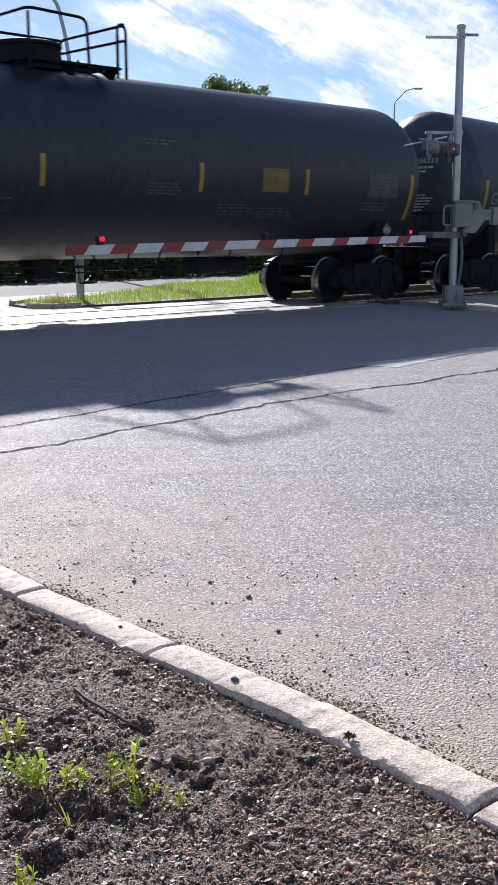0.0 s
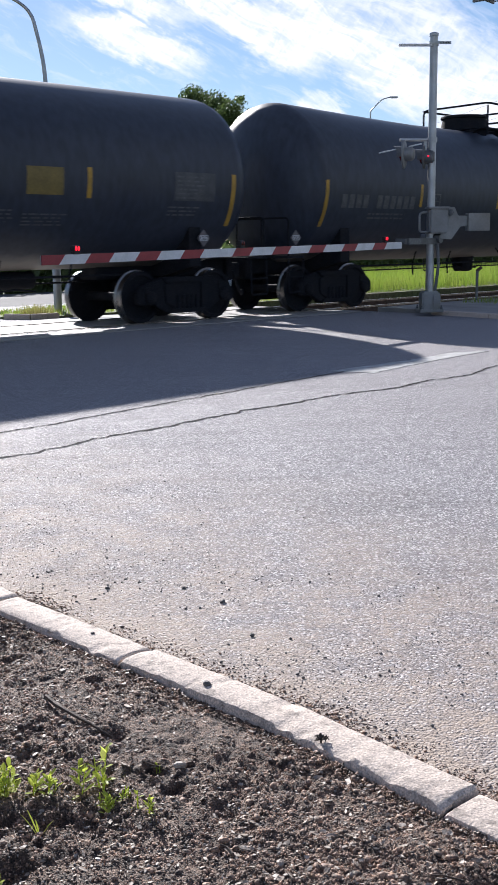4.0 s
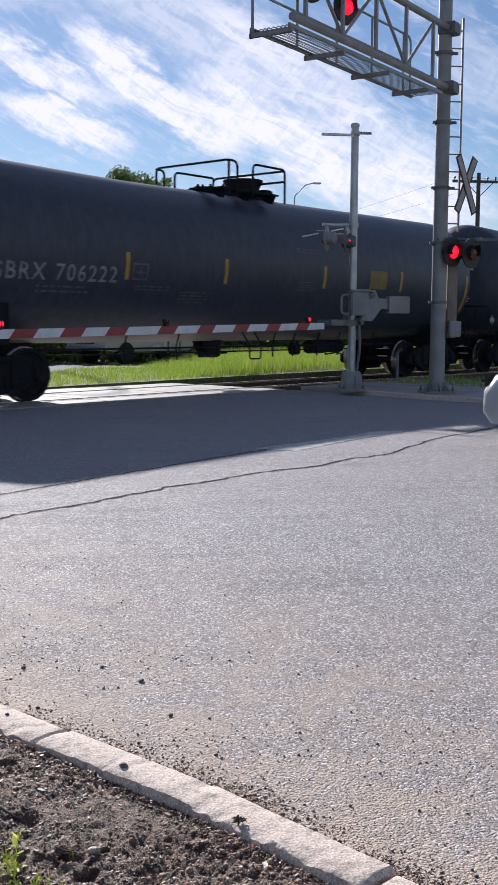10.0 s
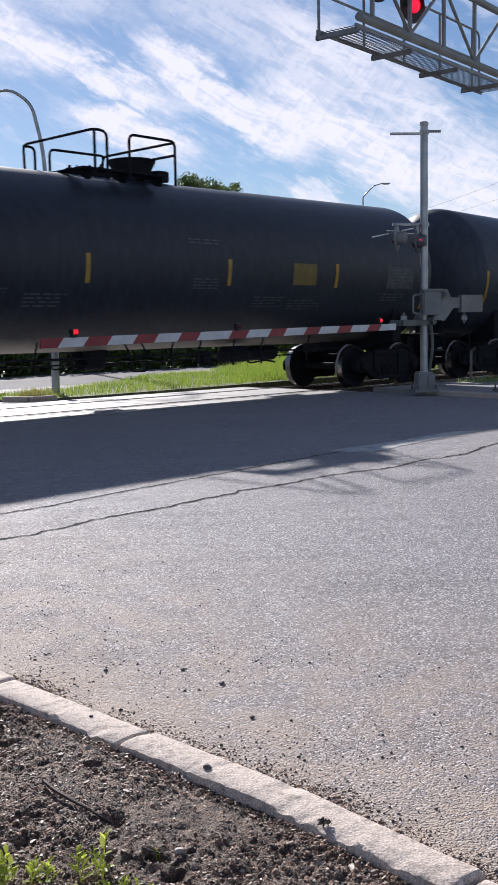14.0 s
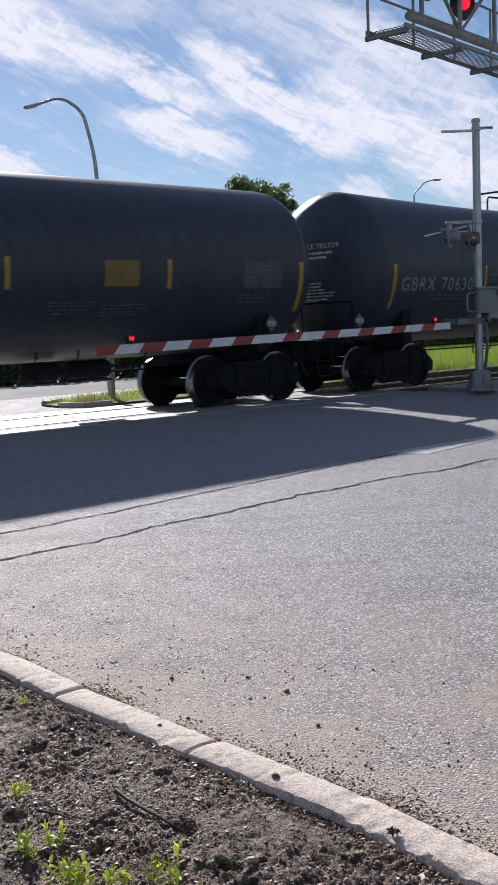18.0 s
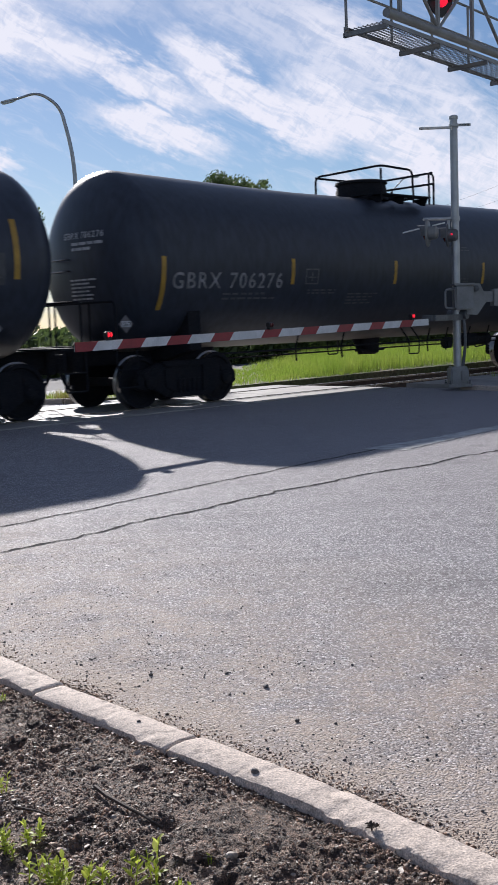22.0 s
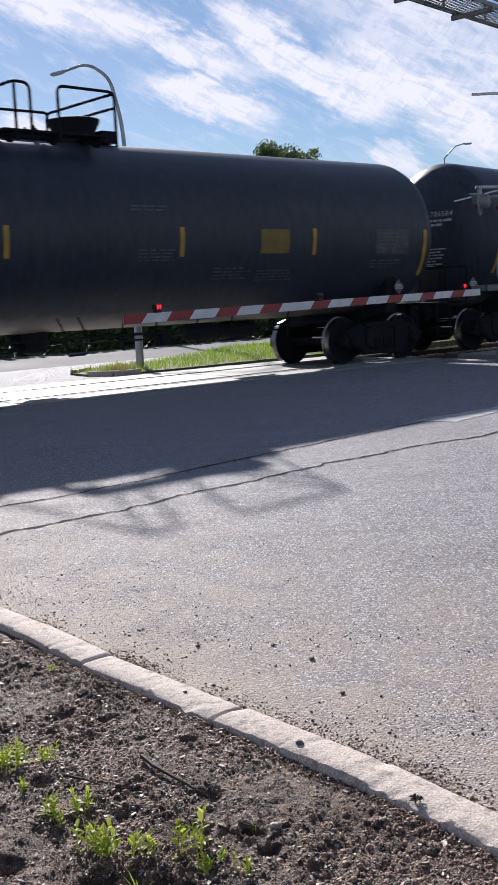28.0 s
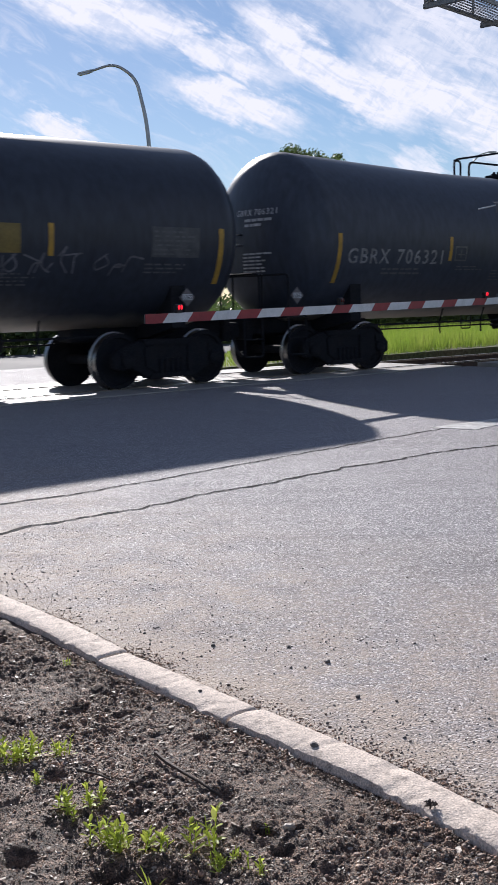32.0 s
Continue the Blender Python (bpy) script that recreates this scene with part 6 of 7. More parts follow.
        signal_lamp(th, Matrix.Translation(loc) @ FACE, lit)
    # ladder
    lad = Matrix.Translation((0.33, 0.02, 0))
    part("ladder_rail", box(bmesh.new(), (0.02, 0.0, 5.0), (0.035, 0.06, 3.9), bevel=0.006), M_GREY, th, at=lad)
    for i in range(12):
        bm = bmesh.new()
        tube(bm, [(-0.2, 0, 3.2 + 0.32 * i), (0.02, 0, 3.2 + 0.32 * i)], 0.013, 8)
        part("ladder_rung", bm, M_GREY, th, at=lad)
    # cable cover and junction box
    bm = bmesh.new()
    box(bm, (0.27, 0.06, 1.9), (0.20, 0.10, 1.7), bevel=0.012)
    part("cable_cover", bm, M_WOODISH, th, "tall brownish cable cover")
    bm = bmesh.new()
    box(bm, (0.30, -0.06, 1.22), (0.24, 0.14, 0.30), bevel=0.015)
    box(bm, (0.30, -0.135, 1.22), (0.20, 0.012, 0.25), bevel=0.004)
    part("junction_box", bm, M_GREY, th)
    # cross-shaped sign, bent blades with a red border
    for s in (-1, 1):
        X = Matrix.Translation((0.42, -0.18 - 0.012 * s, 3.9)) @ FACE @ Matrix.Rotation(radians(s * 62), 4, "Y")
        bm = bmesh.new()
        box(bm, (0, 0, 0), (1.16, 0.008, 0.19), bevel=0.002)
        blade = part("sign_blade", bm, M_REDBORDER, th, "cross sign blade with red border", X)
        bm = bmesh.new()
        box(bm, (0, -0.007, 0), (1.10, 0.006, 0.12), bevel=0.002)
        part("sign_face", bm, M_SIGN, blade, "pale shaded sign face")
    # road-side lamps
    bm = bmesh.new()
    tube(bm, [(-0.1, -0.1, 2.90), (1.1, -0.06, 2.90)], 0.03, 10)
    tube(bm, [(0.75, -0.07, 2.9), (0.75, -0.07, 2.95)], 0.05, 10)
    part("lamp_arm", bm, M_DARKGREY, th)
    signal_lamp(th, Matrix.Translation((0.18, -0.20, 2.66)) @ FACE, True)
    signal_lamp(th, Matrix.Translation((0.56, -0.16, 2.64)) @ FACE, False)
    return th


cantilever()

# low marker post near the track
sign = thing("marker_post", Matrix.Translation(tk(8.1, -1.2, -0.16)), "thin rusty metal marker post with a bent top", "marker post")
bm = bmesh.new()
box(bm, (0, 0, 0.45), (0.06, 0.03, 0.9), bevel=0.006)
part("post", bm, M_DARKGREY, sign)
bm = bmesh.new()
box(bm, (0.05, 0, 0.9), (0.16, 0.02, 0.07), Matrix.Translation((0, 0, 0.9)) @ Matrix.Rotation(radians(-35), 4, "Y") @ Matrix.Translation((0, 0, -0.9)), bevel=0.004)
part("plate", bm, M_RUST, sign)
# ---- waiting car at the roadside ----
def parked_car(at, paint, label, group=""):
    """A saloon; front along local +x, wheels on z = 0."""
    car = thing("car", at, label, "car", group)
    L, W = 4.55, 1.78
    # side profile, then sections across
    prof = [(-2.25, 0.42), (-2.27, 0.62), (-2.2, 0.92), (-1.75, 1.0), (-1.35, 1.03), (-0.75, 1.40), (-0.2, 1.46), (0.3, 1.42), (1.05, 1.0), (1.6, 0.9), (2.1, 0.76), (2.26, 0.58), (2.27, 0.4), (2.15, 0.27), (-2.15, 0.27)]
    bm = bmesh.new()
    rings = []
    for k, (y, sx, dz) in enumerate(((-0.89, 0.965, 0.0), (-0.86, 0.985, 0.02), (-0.72, 0.996, 0.05), (-0.4, 1.0, 0.06), (0, 1.0, 0.065), (0.4, 1.0, 0.06), (0.72, 0.996, 0.05), (0.86, 0.985, 0.02), (0.89, 0.965, 0.0))):
        ring = []
        for x, z in prof:
            yy = y * (0.80 if z > 1.2 else 0.93 if z > 0.95 else 1.0)
            end = 1 - 0.07 * (y / 0.89) ** 4
            ring.append(bm.verts.new((x * sx * (end if abs(x) > 1.9 else 1), yy, z + dz * (1 if z > 0.5 else 0))))
        rings.append(ring)
    for a, b in zip(rings, rings[1:]):
        for i in range(len(a)):
            bm.faces.new((a[i], a[(i + 1) % len(a)], b[(i + 1) % len(a)], b[i]))
    bm.faces.new(rings[0][::-1])
    bm.faces.new(rings[-1])
    bmesh.ops.recalc_face_normals(bm, faces=bm.faces)
    body = part("body", bm, paint, car)
    for s in (-1, 1):
        bm = bmesh.new()
        prism(bm, [(-1.15, 1.06), (-0.72, 1.38), (0.22, 1.38), (0.88, 1.06)], -0.012, 0.012, Matrix.Translation((0, s * 0.80, 0)) @ Matrix.Rotation(radians(s * 14), 4, "X") @ Matrix.Translation((0, s * 0.26, 0.02)) @ SIDE)
        part("side_window", bm, M_CARGLASS, car)
    bm = bmesh.new()
    quads(bm, [(1.07, -0.68, 1.075), (1.07, 0.68, 1.075), (0.36, 0.56, 1.48), (0.36, -0.56, 1.48)], [(0, 1, 2, 3)])
    part("windscreen", bm, M_CARGLASS, car)
    bm = bmesh.new()
    quads(bm, [(-1.4, -0.66, 1.1), (-1.4, 0.66, 1.1), (-0.8, 0.55, 1.46), (-0.8, -0.55, 1.46)], [(0, 1, 2, 3)])
    part("rear_window", bm, M_CARGLASS, car)
    for s in (-1, 1):
        bm = bmesh.new()
        box(bm, (2.08, s * 0.62, 0.74), (0.3, 0.3, 0.13), bevel=0.05)
        part("headlight", bm, M_CARGLASS, car, "clear headlight")
        bm = bmesh.new()
        box(bm, (-2.16, s * 0.62, 0.82), (0.2, 0.3, 0.14), bevel=0.04)
        part("tail_light", bm, M_LENS_OFF, car, "red tail light")
        for x in (-1.38, 1.38):
            bm = bmesh.new()
            lathe(bm, [(-0.10, 0.24), (-0.10, 0.30), (-0.07, 0.325), (0.07, 0.325), (0.10, 0.30), (0.10, 0.24)], 28, Matrix.Translation((x, s * 0.80, 0.325)) @ Matrix.Rotation(math.pi / 2, 4, "Z"))
            w = part("tyre", bm, M_TYRE, car)
            bm = bmesh.new()
            lathe(bm, [(-0.09, 0.22), (0.06, 0.235), (0.085, 0.22), (0.07, 0.05), (0.1, 0.04)], 20, Matrix.Translation((x, s * 0.80, 0.325)) @ Matrix.Rotation(s * math.pi / 2, 4, "Z"))
            part("rim", bm, M_ALU, w)
    bm = bmesh.new()
    box(bm, (2.2, 0, 0.5), (0.12, 1.1, 0.16), bevel=0.03)
    part("grille", bm, M_BLACK, car)
    return car


heading = math.degrees(math.atan2(0.815, -0.58))
parked_car(pose(6.24, 10.5, 0.0, 0, 0, heading), M_CAR, "silver car waiting at the level crossing")
for u, v, turn, paint, label in ((-9.5, 27.0, 5, M_BLUECAR, "dark car parked on the far side of the road"), (-3.8, 31.0, -4, M_CAR, "pale car parked beyond the track"),
                                 (-16.0, 29.0, 0, M_BLUECAR, "dark car parked on the far side of the road"), (2.5, 36.0, 2, M_BLUECAR, "dark car parked near the far trees")):
    p = tk(u, v)
    parked_car(pose(p.x, p.y, 0.0, 0, 0, TRACK_AZ + turn), paint, label, "cars parked beyond the track")



def pickup_truck(at):
    """A pickup; front along local +x, wheels on z = 0."""
    car = thing("pickup_truck", at, "pale silver pickup truck driving along the side road", "pickup truck")
    bm = bmesh.new()
    prism(bm, [(-2.75, 0.5), (-2.75, 1.12), (-0.75, 1.14), (1.15, 1.12), (2.45, 1.05), (2.72, 0.9), (2.75, 0.5), (2.2, 0.42), (-2.2, 0.42)], -0.93, 0.93, SIDE, bevel=0.05)
    part("body", bm, M_CAR, car)
    bm = bmesh.new()
    prism(bm, [(-0.75, 1.13), (-0.6, 1.82), (0.35, 1.84), (1.15, 1.13)], -0.8, 0.8, SIDE, bevel=0.06)
    part("cab", bm, M_CAR, car)
    for s in (-1, 1):
        bm = bmesh.new()
        prism(bm, [(-0.6, 1.2), (-0.5, 1.72), (0.3, 1.74), (0.9, 1.2)], -0.012, 0.012, Matrix.Translation((0, s * 0.81, 0)) @ SIDE)
        part("side_window", bm, M_CARGLASS, car)
        bm = bmesh.new()
        box(bm, (2.68, s * 0.68, 0.88), (0.14, 0.36, 0.2), bevel=0.04)
        part("headlight", bm, M_WHITE, car, "clear headlight")
        for x in (-1.75, 1.75):
            bm = bmesh.new()
            lathe(bm, [(-0.12, 0.26), (-0.12, 0.34), (-0.08, 0.37), (0.08, 0.37), (0.12, 0.34), (0.12, 0.26)], 24, Matrix.Translation((x, s * 0.85, 0.37)) @ Matrix.Rotation(math.pi / 2, 4, "Z"))
            w = part("tyre", bm, M_TYRE, car)
            bm = bmesh.new()
            lathe(bm, [(-0.1, 0.24), (0.08, 0.255), (0.1, 0.24), (0.085, 0.05)], 20, Matrix.Translation((x, s * 0.85, 0.37)) @ Matrix.Rotation(s * math.pi / 2, 4, "Z"))
            part("rim", bm, M_ALU, w)
    bm = bmesh.new()
    box(bm, (2.74, 0, 0.82), (0.08, 0.95, 0.28), bevel=0.02)
    part("grille", bm, M_BLACK, car)
    bm = bmesh.new()
    box(bm, (2.78, 0, 0.55), (0.14, 1.8, 0.18), bevel=0.03)
    part("bumper", bm, M_ALU, car)
    bm = bmesh.new()
    box(bm, (0, -0.94, 0.72), (3.9, 0.03, 0.09), bevel=0.01)
    part("side_trim", bm, M_BLACK, car)
    return car


def truck_place(t):
    """The pickup drives at an even pace along the side road."""
    return TRACK @ Matrix.Translation((TRUCK_U - TRUCK_SPEED * (t - 10.0) + 2.75, 12.45, -0.004)) @ Matrix.Rotation(math.pi, 4, "Z")


TRUCK_U, TRUCK_SPEED = 10.4, 6.6
TRUCK = pickup_truck(truck_place(0.0))

# ---- beyond the track: island, bollard, rail fence ----
bm = bmesh.new()
isl = [near_track(2.9, -1.15), near_track(2.8, 0.5), near_track(2.95, 4), near_track(3.2, 8), near_track(3.9, 40), near_track(11.3, 40), near_track(10.5, 9), near_track(7.2, 4.6), near_track(5.6, 1.8), near_track(4.8, -0.6), near_track(4.3, -1.3), near_track(3.5, -1.45)]
prism(bm, isl, -0.3, 0.04)
tagged(link_mesh("grass_island", bm, M_GROUND, smooth=False), "raised grass island between the track and the side road", "verge", kind="structure")
stones, _, _ = kerb_line([near_track(4.8, -0.6), near_track(4.3, -1.3), near_track(3.5, -1.45), near_track(2.9, -1.15), near_track(2.8, 0.5), near_track(2.95, 4), near_track(3.2, 8)], w=0.14, up=0.10,
                         joints=[(0.02, 0.85, 0, -0.12), (1.72, 2.3, 0, -0.12), (2.32, 2.95, 0, -0.12)], wob=0.004)
ik = tagged(new("kerb_island"), "broken low concrete kerb at the grass island's tip", "kerb", kind="structure")
for b in stones:
    part("kerbstone", b, M_CONCRETE, ik)


def inside(poly, x, y):
    c = False
    for (ax, ay), (bx, by) in zip(poly, poly[1:] + poly[:1]):
        if (ay > y) != (by > y) and x < (bx - ax) * (y - ay) / (by - ay) + ax:
            c = not c
    return c


def blades(name, count, spot, mat, label, seed, lean=0.35):
    """Grass: spot(rng) gives x, y, z, height, width or None."""
    rng = random.Random(seed)
    V, F = [], []
    made = 0
    while made < count:
        s = spot(rng)
        if s is None:
            continue
        x, y, z, h, w = s
        a, b = rng.random() * 6.283, rng.random() * 6.283
        dx, dy = math.cos(a) * w / 2, math.sin(a) * w / 2
        lx, ly = math.cos(b) * h * lean * rng.random(), math.sin(b) * h * lean * rng.random()
        i = len(V)
        V += [(x - dx, y - dy, z), (x + dx, y + dy, z), (x + dx * 0.7 + lx * 0.4, y + dy * 0.7 + ly * 0.4, z + h * 0.6), (x - dx * 0.7 + lx * 0.4, y - dy * 0.7 + ly * 0.4, z + h * 0.6), (x + lx, y + ly, z + h)]
        F += [(i, i + 1, i + 2, i + 3), (i + 3, i + 2, i + 4)]
        made += 1
    me = bpy.data.meshes.new(name)
    me.from_pydata(V, [], F)
    me.materials.append(mat)
    return tagged(new(name, me), label, "grass", kind="stuff")


def short_spot(r):
    p = tk(r.uniform(-2, 9), r.uniform(2.8, 9))
    if not inside(isl, p.x, p.y):
        return None
    return p.x, p.y, 0.04, r.uniform(0.05, 0.13), 0.012


def tall_spot(r):
    u, v = 4.2 + 37 * r.random() ** 1.7, r.uniform(3.5, 11)
    p = tk(u, v)
    if not inside(isl, p.x, p.y):
        return None
    k = min(1, (u - 0.8 * (v - 3.5) - 5.0) / 3.0)
    if k < 0.1:
        return None
    return p.x, p.y, 0.04, k * r.uniform(0.2, 0.6), 0.010


def shade_spot(r):
    p = tk(r.uniform(7.0, 16), r.uniform(-5.5, -1.4))
    return p.x, p.y, -0.32 if not inside(island, p.x, p.y) else 0.06, r.uniform(0.06, 0.15) + (0.0 if inside(island, p.x, p.y) else 0.3), 0.012


blades("grass_short", 9000, short_spot, M_GRASS, "short sunlit grass on the island", 3)
def clump_spot(r):
    p = tk(r.gauss(-0.8, 0.18), r.gauss(3.25, 0.2))
    return (p.x, p.y, 0.04, r.uniform(0.1, 0.26), 0.010) if inside(isl, p.x, p.y) else None


blades("grass_clump", 420, clump_spot, M_DRYGRASS, "half dry grass clump at the island's tip", 6)
blades("grass_tall", 40000, tall_spot, M_GRASS, "tall uncut sunlit grass along the track", 4)
blades("grass_corner", 5000, shade_spot, M_GRASS, "dark shaded grass behind the signal corner", 5)

bol = thing("bollard", Matrix.Translation((-2.47, 22.95, 0.0)), "pale round steel bollard standing by the grass island", "bollard")
bm = bmesh.new()
lathe(bm, [(0.0, 0.085), (0.98, 0.085), (1.03, 0.07), (1.05, 0.03)], 20, UP)
part("post", bm, M_ALU, bol)
bm = bmesh.new()
lathe(bm, [(0.72, 0.0875), (0.80, 0.0875)], 20, UP)
part("band", bm, M_GREY, bol)

fence = thing("guard_rail", TRACK @ Matrix.Translation((-24, 13.6, 0)), "long steel guard rail along the far side road", "guard rail")
for i in range(14):
    bm = bmesh.new()
    box(bm, (1.9 * i, 0, 0.36), (0.09, 0.07, 0.72), bevel=0.006)
    part("post", bm, M_DARKGREY, fence)
for z in (0.62, 0.34):
    bm = bmesh.new()
    prism(bm, [(-0.10, 0.0), (-0.05, 0.035), (0.0, 0.0), (0.05, 0.035), (0.10, 0.0), (0.10, 0.006), (0.05, 0.041), (0.0, 0.006), (-0.05, 0.041), (-0.10, 0.006)], -0.6, 25.4,
          Matrix(((0, 0, 1, 0), (0, -1, 0, -0.04), (1, 0, 0, z), (0, 0, 0, 1))))
    part("rail", bm, M_GREY, fence)


# ---- street lamps, pole, wires ----
def davit_lamp(base, pts, label, r0, r1, head, curve=0.9):
    th = thing("street_lamp", Matrix.Translation(base), label, "street lamp")
    bm = bmesh.new()
    P = bend(pts, curve, 8)
    tube(bm, P, r0, 12, radii=[r0 + (r1 - r0) * i / (len(P) - 1) for i in range(len(P))])
    part("pole", bm, M_ALU, th)
    bm = bmesh.new()
    box(bm, (-0.28, 0, 0), (0.62, 0.22, 0.10), bevel=0.04)
    box(bm, (-0.30, 0, -0.055), (0.40, 0.17, 0.03), bevel=0.01)
    part("lamp_head", bm, M_ALU, th, at=Matrix.Translation(pts[-1]) @ head)
    return th


davit_lamp((-4.6, 42.0, -0.3), [(0, 0, 0), (0, 0, 5.0), (-0.05, 0, 8.4), (-0.45, 0, 10.2), (-1.25, 0, 10.75), (-2.1, 0, 10.5)], "tall curved grey steel street lamp", 0.095, 0.045, Matrix.Rotation(radians(-12), 4, "Y"))
davit_lamp((13.45, 75.0, -0.3), [(0, 0, 0), (0, 0, 9.0), (0, 0, 10.5), (0.75, 0, 11.25), (1.3, 0, 11.4)], "distant straight street lamp with a bent arm", 0.06, 0.035, Matrix.Rotation(radians(180), 4, "Z"), curve=0.12)

pole = thing("utility_pole", Matrix.Translation((16.05, 45.0, -0.3)), "weathered wooden utility pole with crossarm and insulators", "utility pole")
bm = bmesh.new()
lathe(bm, [(0, 0.12), (8.1, 0.085)], 14, UP)
part("pole", bm, M_WOOD, pole)
bm = bmesh.new()
box(bm, (0.0, -0.14, 7.72), (2.4, 0.09, 0.11), bevel=0.008)
part("crossarm", bm, M_WOOD, pole)
for s in (-1, 1):
    bm = bmesh.new()
    tube(bm, [(s * 0.62, -0.15, 7.7), (0.0, -0.13, 7.1)], 0.02, 6)
    part("brace", bm, M_DARKGREY, pole)
for x in (-1.1, -0.7, -0.35, 0.35, 0.7, 1.1):
    bm = bmesh.new()
    lathe(bm, [(7.77, 0.02), (7.83, 0.02), (7.84, 0.05), (7.90, 0.045), (7.93, 0.02)], 10, Matrix.Translation((x, -0.14, 0)) @ UP)
    part("insulator", bm, M_DARKGREY, pole)
for i, x in enumerate((-1.1, 1.1)):
    for b in ((-1, 14), (1, -6)):
        bm = bmesh.new()
        a = Vector((16.05 + x, 44.86, 7.63))
        e = a + Vector((-12 if b[0] < 0 else 46, 52 if b[0] < 0 else -6, 0.6))
        pts = [a.lerp(e, k / 16) - Vector((0, 0, 1.1 * (1 - (2 * k / 16 - 1) ** 2))) for k in range(17)]
        tube(bm, pts, 0.005, 5)
        tagged(link_mesh("overhead_wire", bm, M_WIRE), "thin black overhead wire hung from the pole", "wire", "overhead wires")


# ---- trees ----
def tree(at, height, spread, seed, label, leaves=2600, trunk=0.16, base=0.45, leaf=0.16):
    rng = random.Random(seed)
    th = thing("tree", Matrix.Translation(at), label, "tree")
    bm = bmesh.new()
    tube(bm, [(0, 0, 0), (0.08, 0.03, height * 0.3), (-0.05, 0.06, height * 0.6), (0.05, 0, height * 0.85)], trunk, 10, radii=[trunk, trunk * 0.8, trunk * 0.5, trunk * 0.2])
    part("trunk", bm, M_BARK, th)
    tips = []
    bm = bmesh.new()
    for i in range(13):
        z = height * rng.uniform(base * 0.8, 0.85)
        a = i * 2.4 + rng.random()
        k = math.sin(math.pi * min(0.98, max(0.1, (z / height - base * 0.7) / (1.05 - base * 0.7))))
        ln = spread * (0.45 + 0.6 * k) * rng.uniform(0.7, 1.05)
        e = Vector((math.cos(a) * ln, math.sin(a) * ln, z + ln * rng.uniform(0.25, 0.7)))
        e.z = min(e.z, height)
        m = Vector((0, 0, z)).lerp(e, 0.5) + Vector((0, 0, -0.1 * ln))
        tube(bm, [(0, 0, z), m, e], 0.05, 6, radii=[trunk * 0.4, trunk * 0.25, trunk * 0.08])
        tips += [e, m.lerp(e, 0.5), m.lerp(e, 0.75)]
    part("limbs", bm, M_BARK, th)
    tips.append(Vector((0, 0, height * 0.97)))
    V, F = [], []
    clumps = []
    for t in tips:
        for _ in range(3):
            clumps.append((t + Vector((rng.gauss(0, 0.3), rng.gauss(0, 0.3), rng.gauss(0, 0.25))) * spread * 0.35, spread * rng.uniform(0.12, 0.26)))
    for _ in range(leaves):
        c, r = clumps[rng.randrange(len(clumps))]
        d = Vector((rng.gauss(0, 1), rng.gauss(0, 1), rng.gauss(0, 0.8))).normalized() * r * rng.random() ** 0.4
        p = c + d
        n = Vector((rng.gauss(0, 1), rng.gauss(0, 1), rng.gauss(0, 1))).normalized()
        t = n.orthogonal().normalized()
        b = n.cross(t)
        s = leaf * rng.uniform(0.6, 1.3)
        i = len(V)
        V += [p - t * s, p + b * s * 0.45, p + t * s, p - b * s * 0.45]
        F.append((i, i + 1, i + 2, i + 3))
    me = bpy.data.meshes.new("crown")
    me.from_pydata([tuple(v) for v in V], [], F)
    me.materials.append(M_FOLIAGE)
    ob = new("crown", me)
    ob.parent = th
    return th


tree((1.6, 75, -0.3), 11.55, 3.4, 2275, "leafy green tree standing far behind the train", 26000, leaf=0.11)
tree((4.7, 77, -0.3), 11.8, 1.4, 12, "smaller leafy green tree behind the train", 9000, leaf=0.11)
tree((-11.6, 60, -0.3), 8.3, 2.6, 13, "sparse dark tree beyond the road", 1500, leaf=0.13)
rng = random.Random(31)
for i in range(15):
    x = -38 + 5.2 * i + rng.uniform(-1.5, 1.5)
    if -14 < x < -9:
        continue
    tree((x, 92 + rng.uniform(-6, 8), -0.3), rng.uniform(4.2, 6.0), rng.uniform(2.4, 3.4), 100 + i, "dense dark green tree in the far row", 1300, base=0.15, leaf=0.28)

# low scrub added behind the guard rail to darken the ground and shade the side road
V, F = [], []
for _ in range(30000):
    u, v = rng.uniform(-7, 46), rng.uniform(14.1, 16.6)
    h = 1.15 + 0.5 * noise.noise(Vector((u * 0.5, v * 0.4, 8))) + 0.25 * noise.noise(Vector((u * 2.1, v, 2)))
    p = tk(u, v, -0.32 + (h + 0.3) * rng.random() ** 0.7)
    n = Vector((rng.gauss(0, 1), rng.gauss(0, 1), rng.gauss(0, 1))).normalized()
    t = n.orthogonal().normalized()
    b = n.cross(t)
    s = rng.uniform(0.10, 0.22)
    i = len(V)
    V += [tuple(p - t * s), tuple(p + b * s * 0.5), tuple(p + t * s), tuple(p - b * s * 0.5)]
    F.append((i, i + 1, i + 2, i + 3))
me = bpy.data.meshes.new("scrub")
me.from_pydata(V, [], F)
me.materials.append(M_FOLIAGE)
tagged(new("scrub", me), "added low scrub that darkens the ground behind the guard rail", "scrub", kind="stuff")

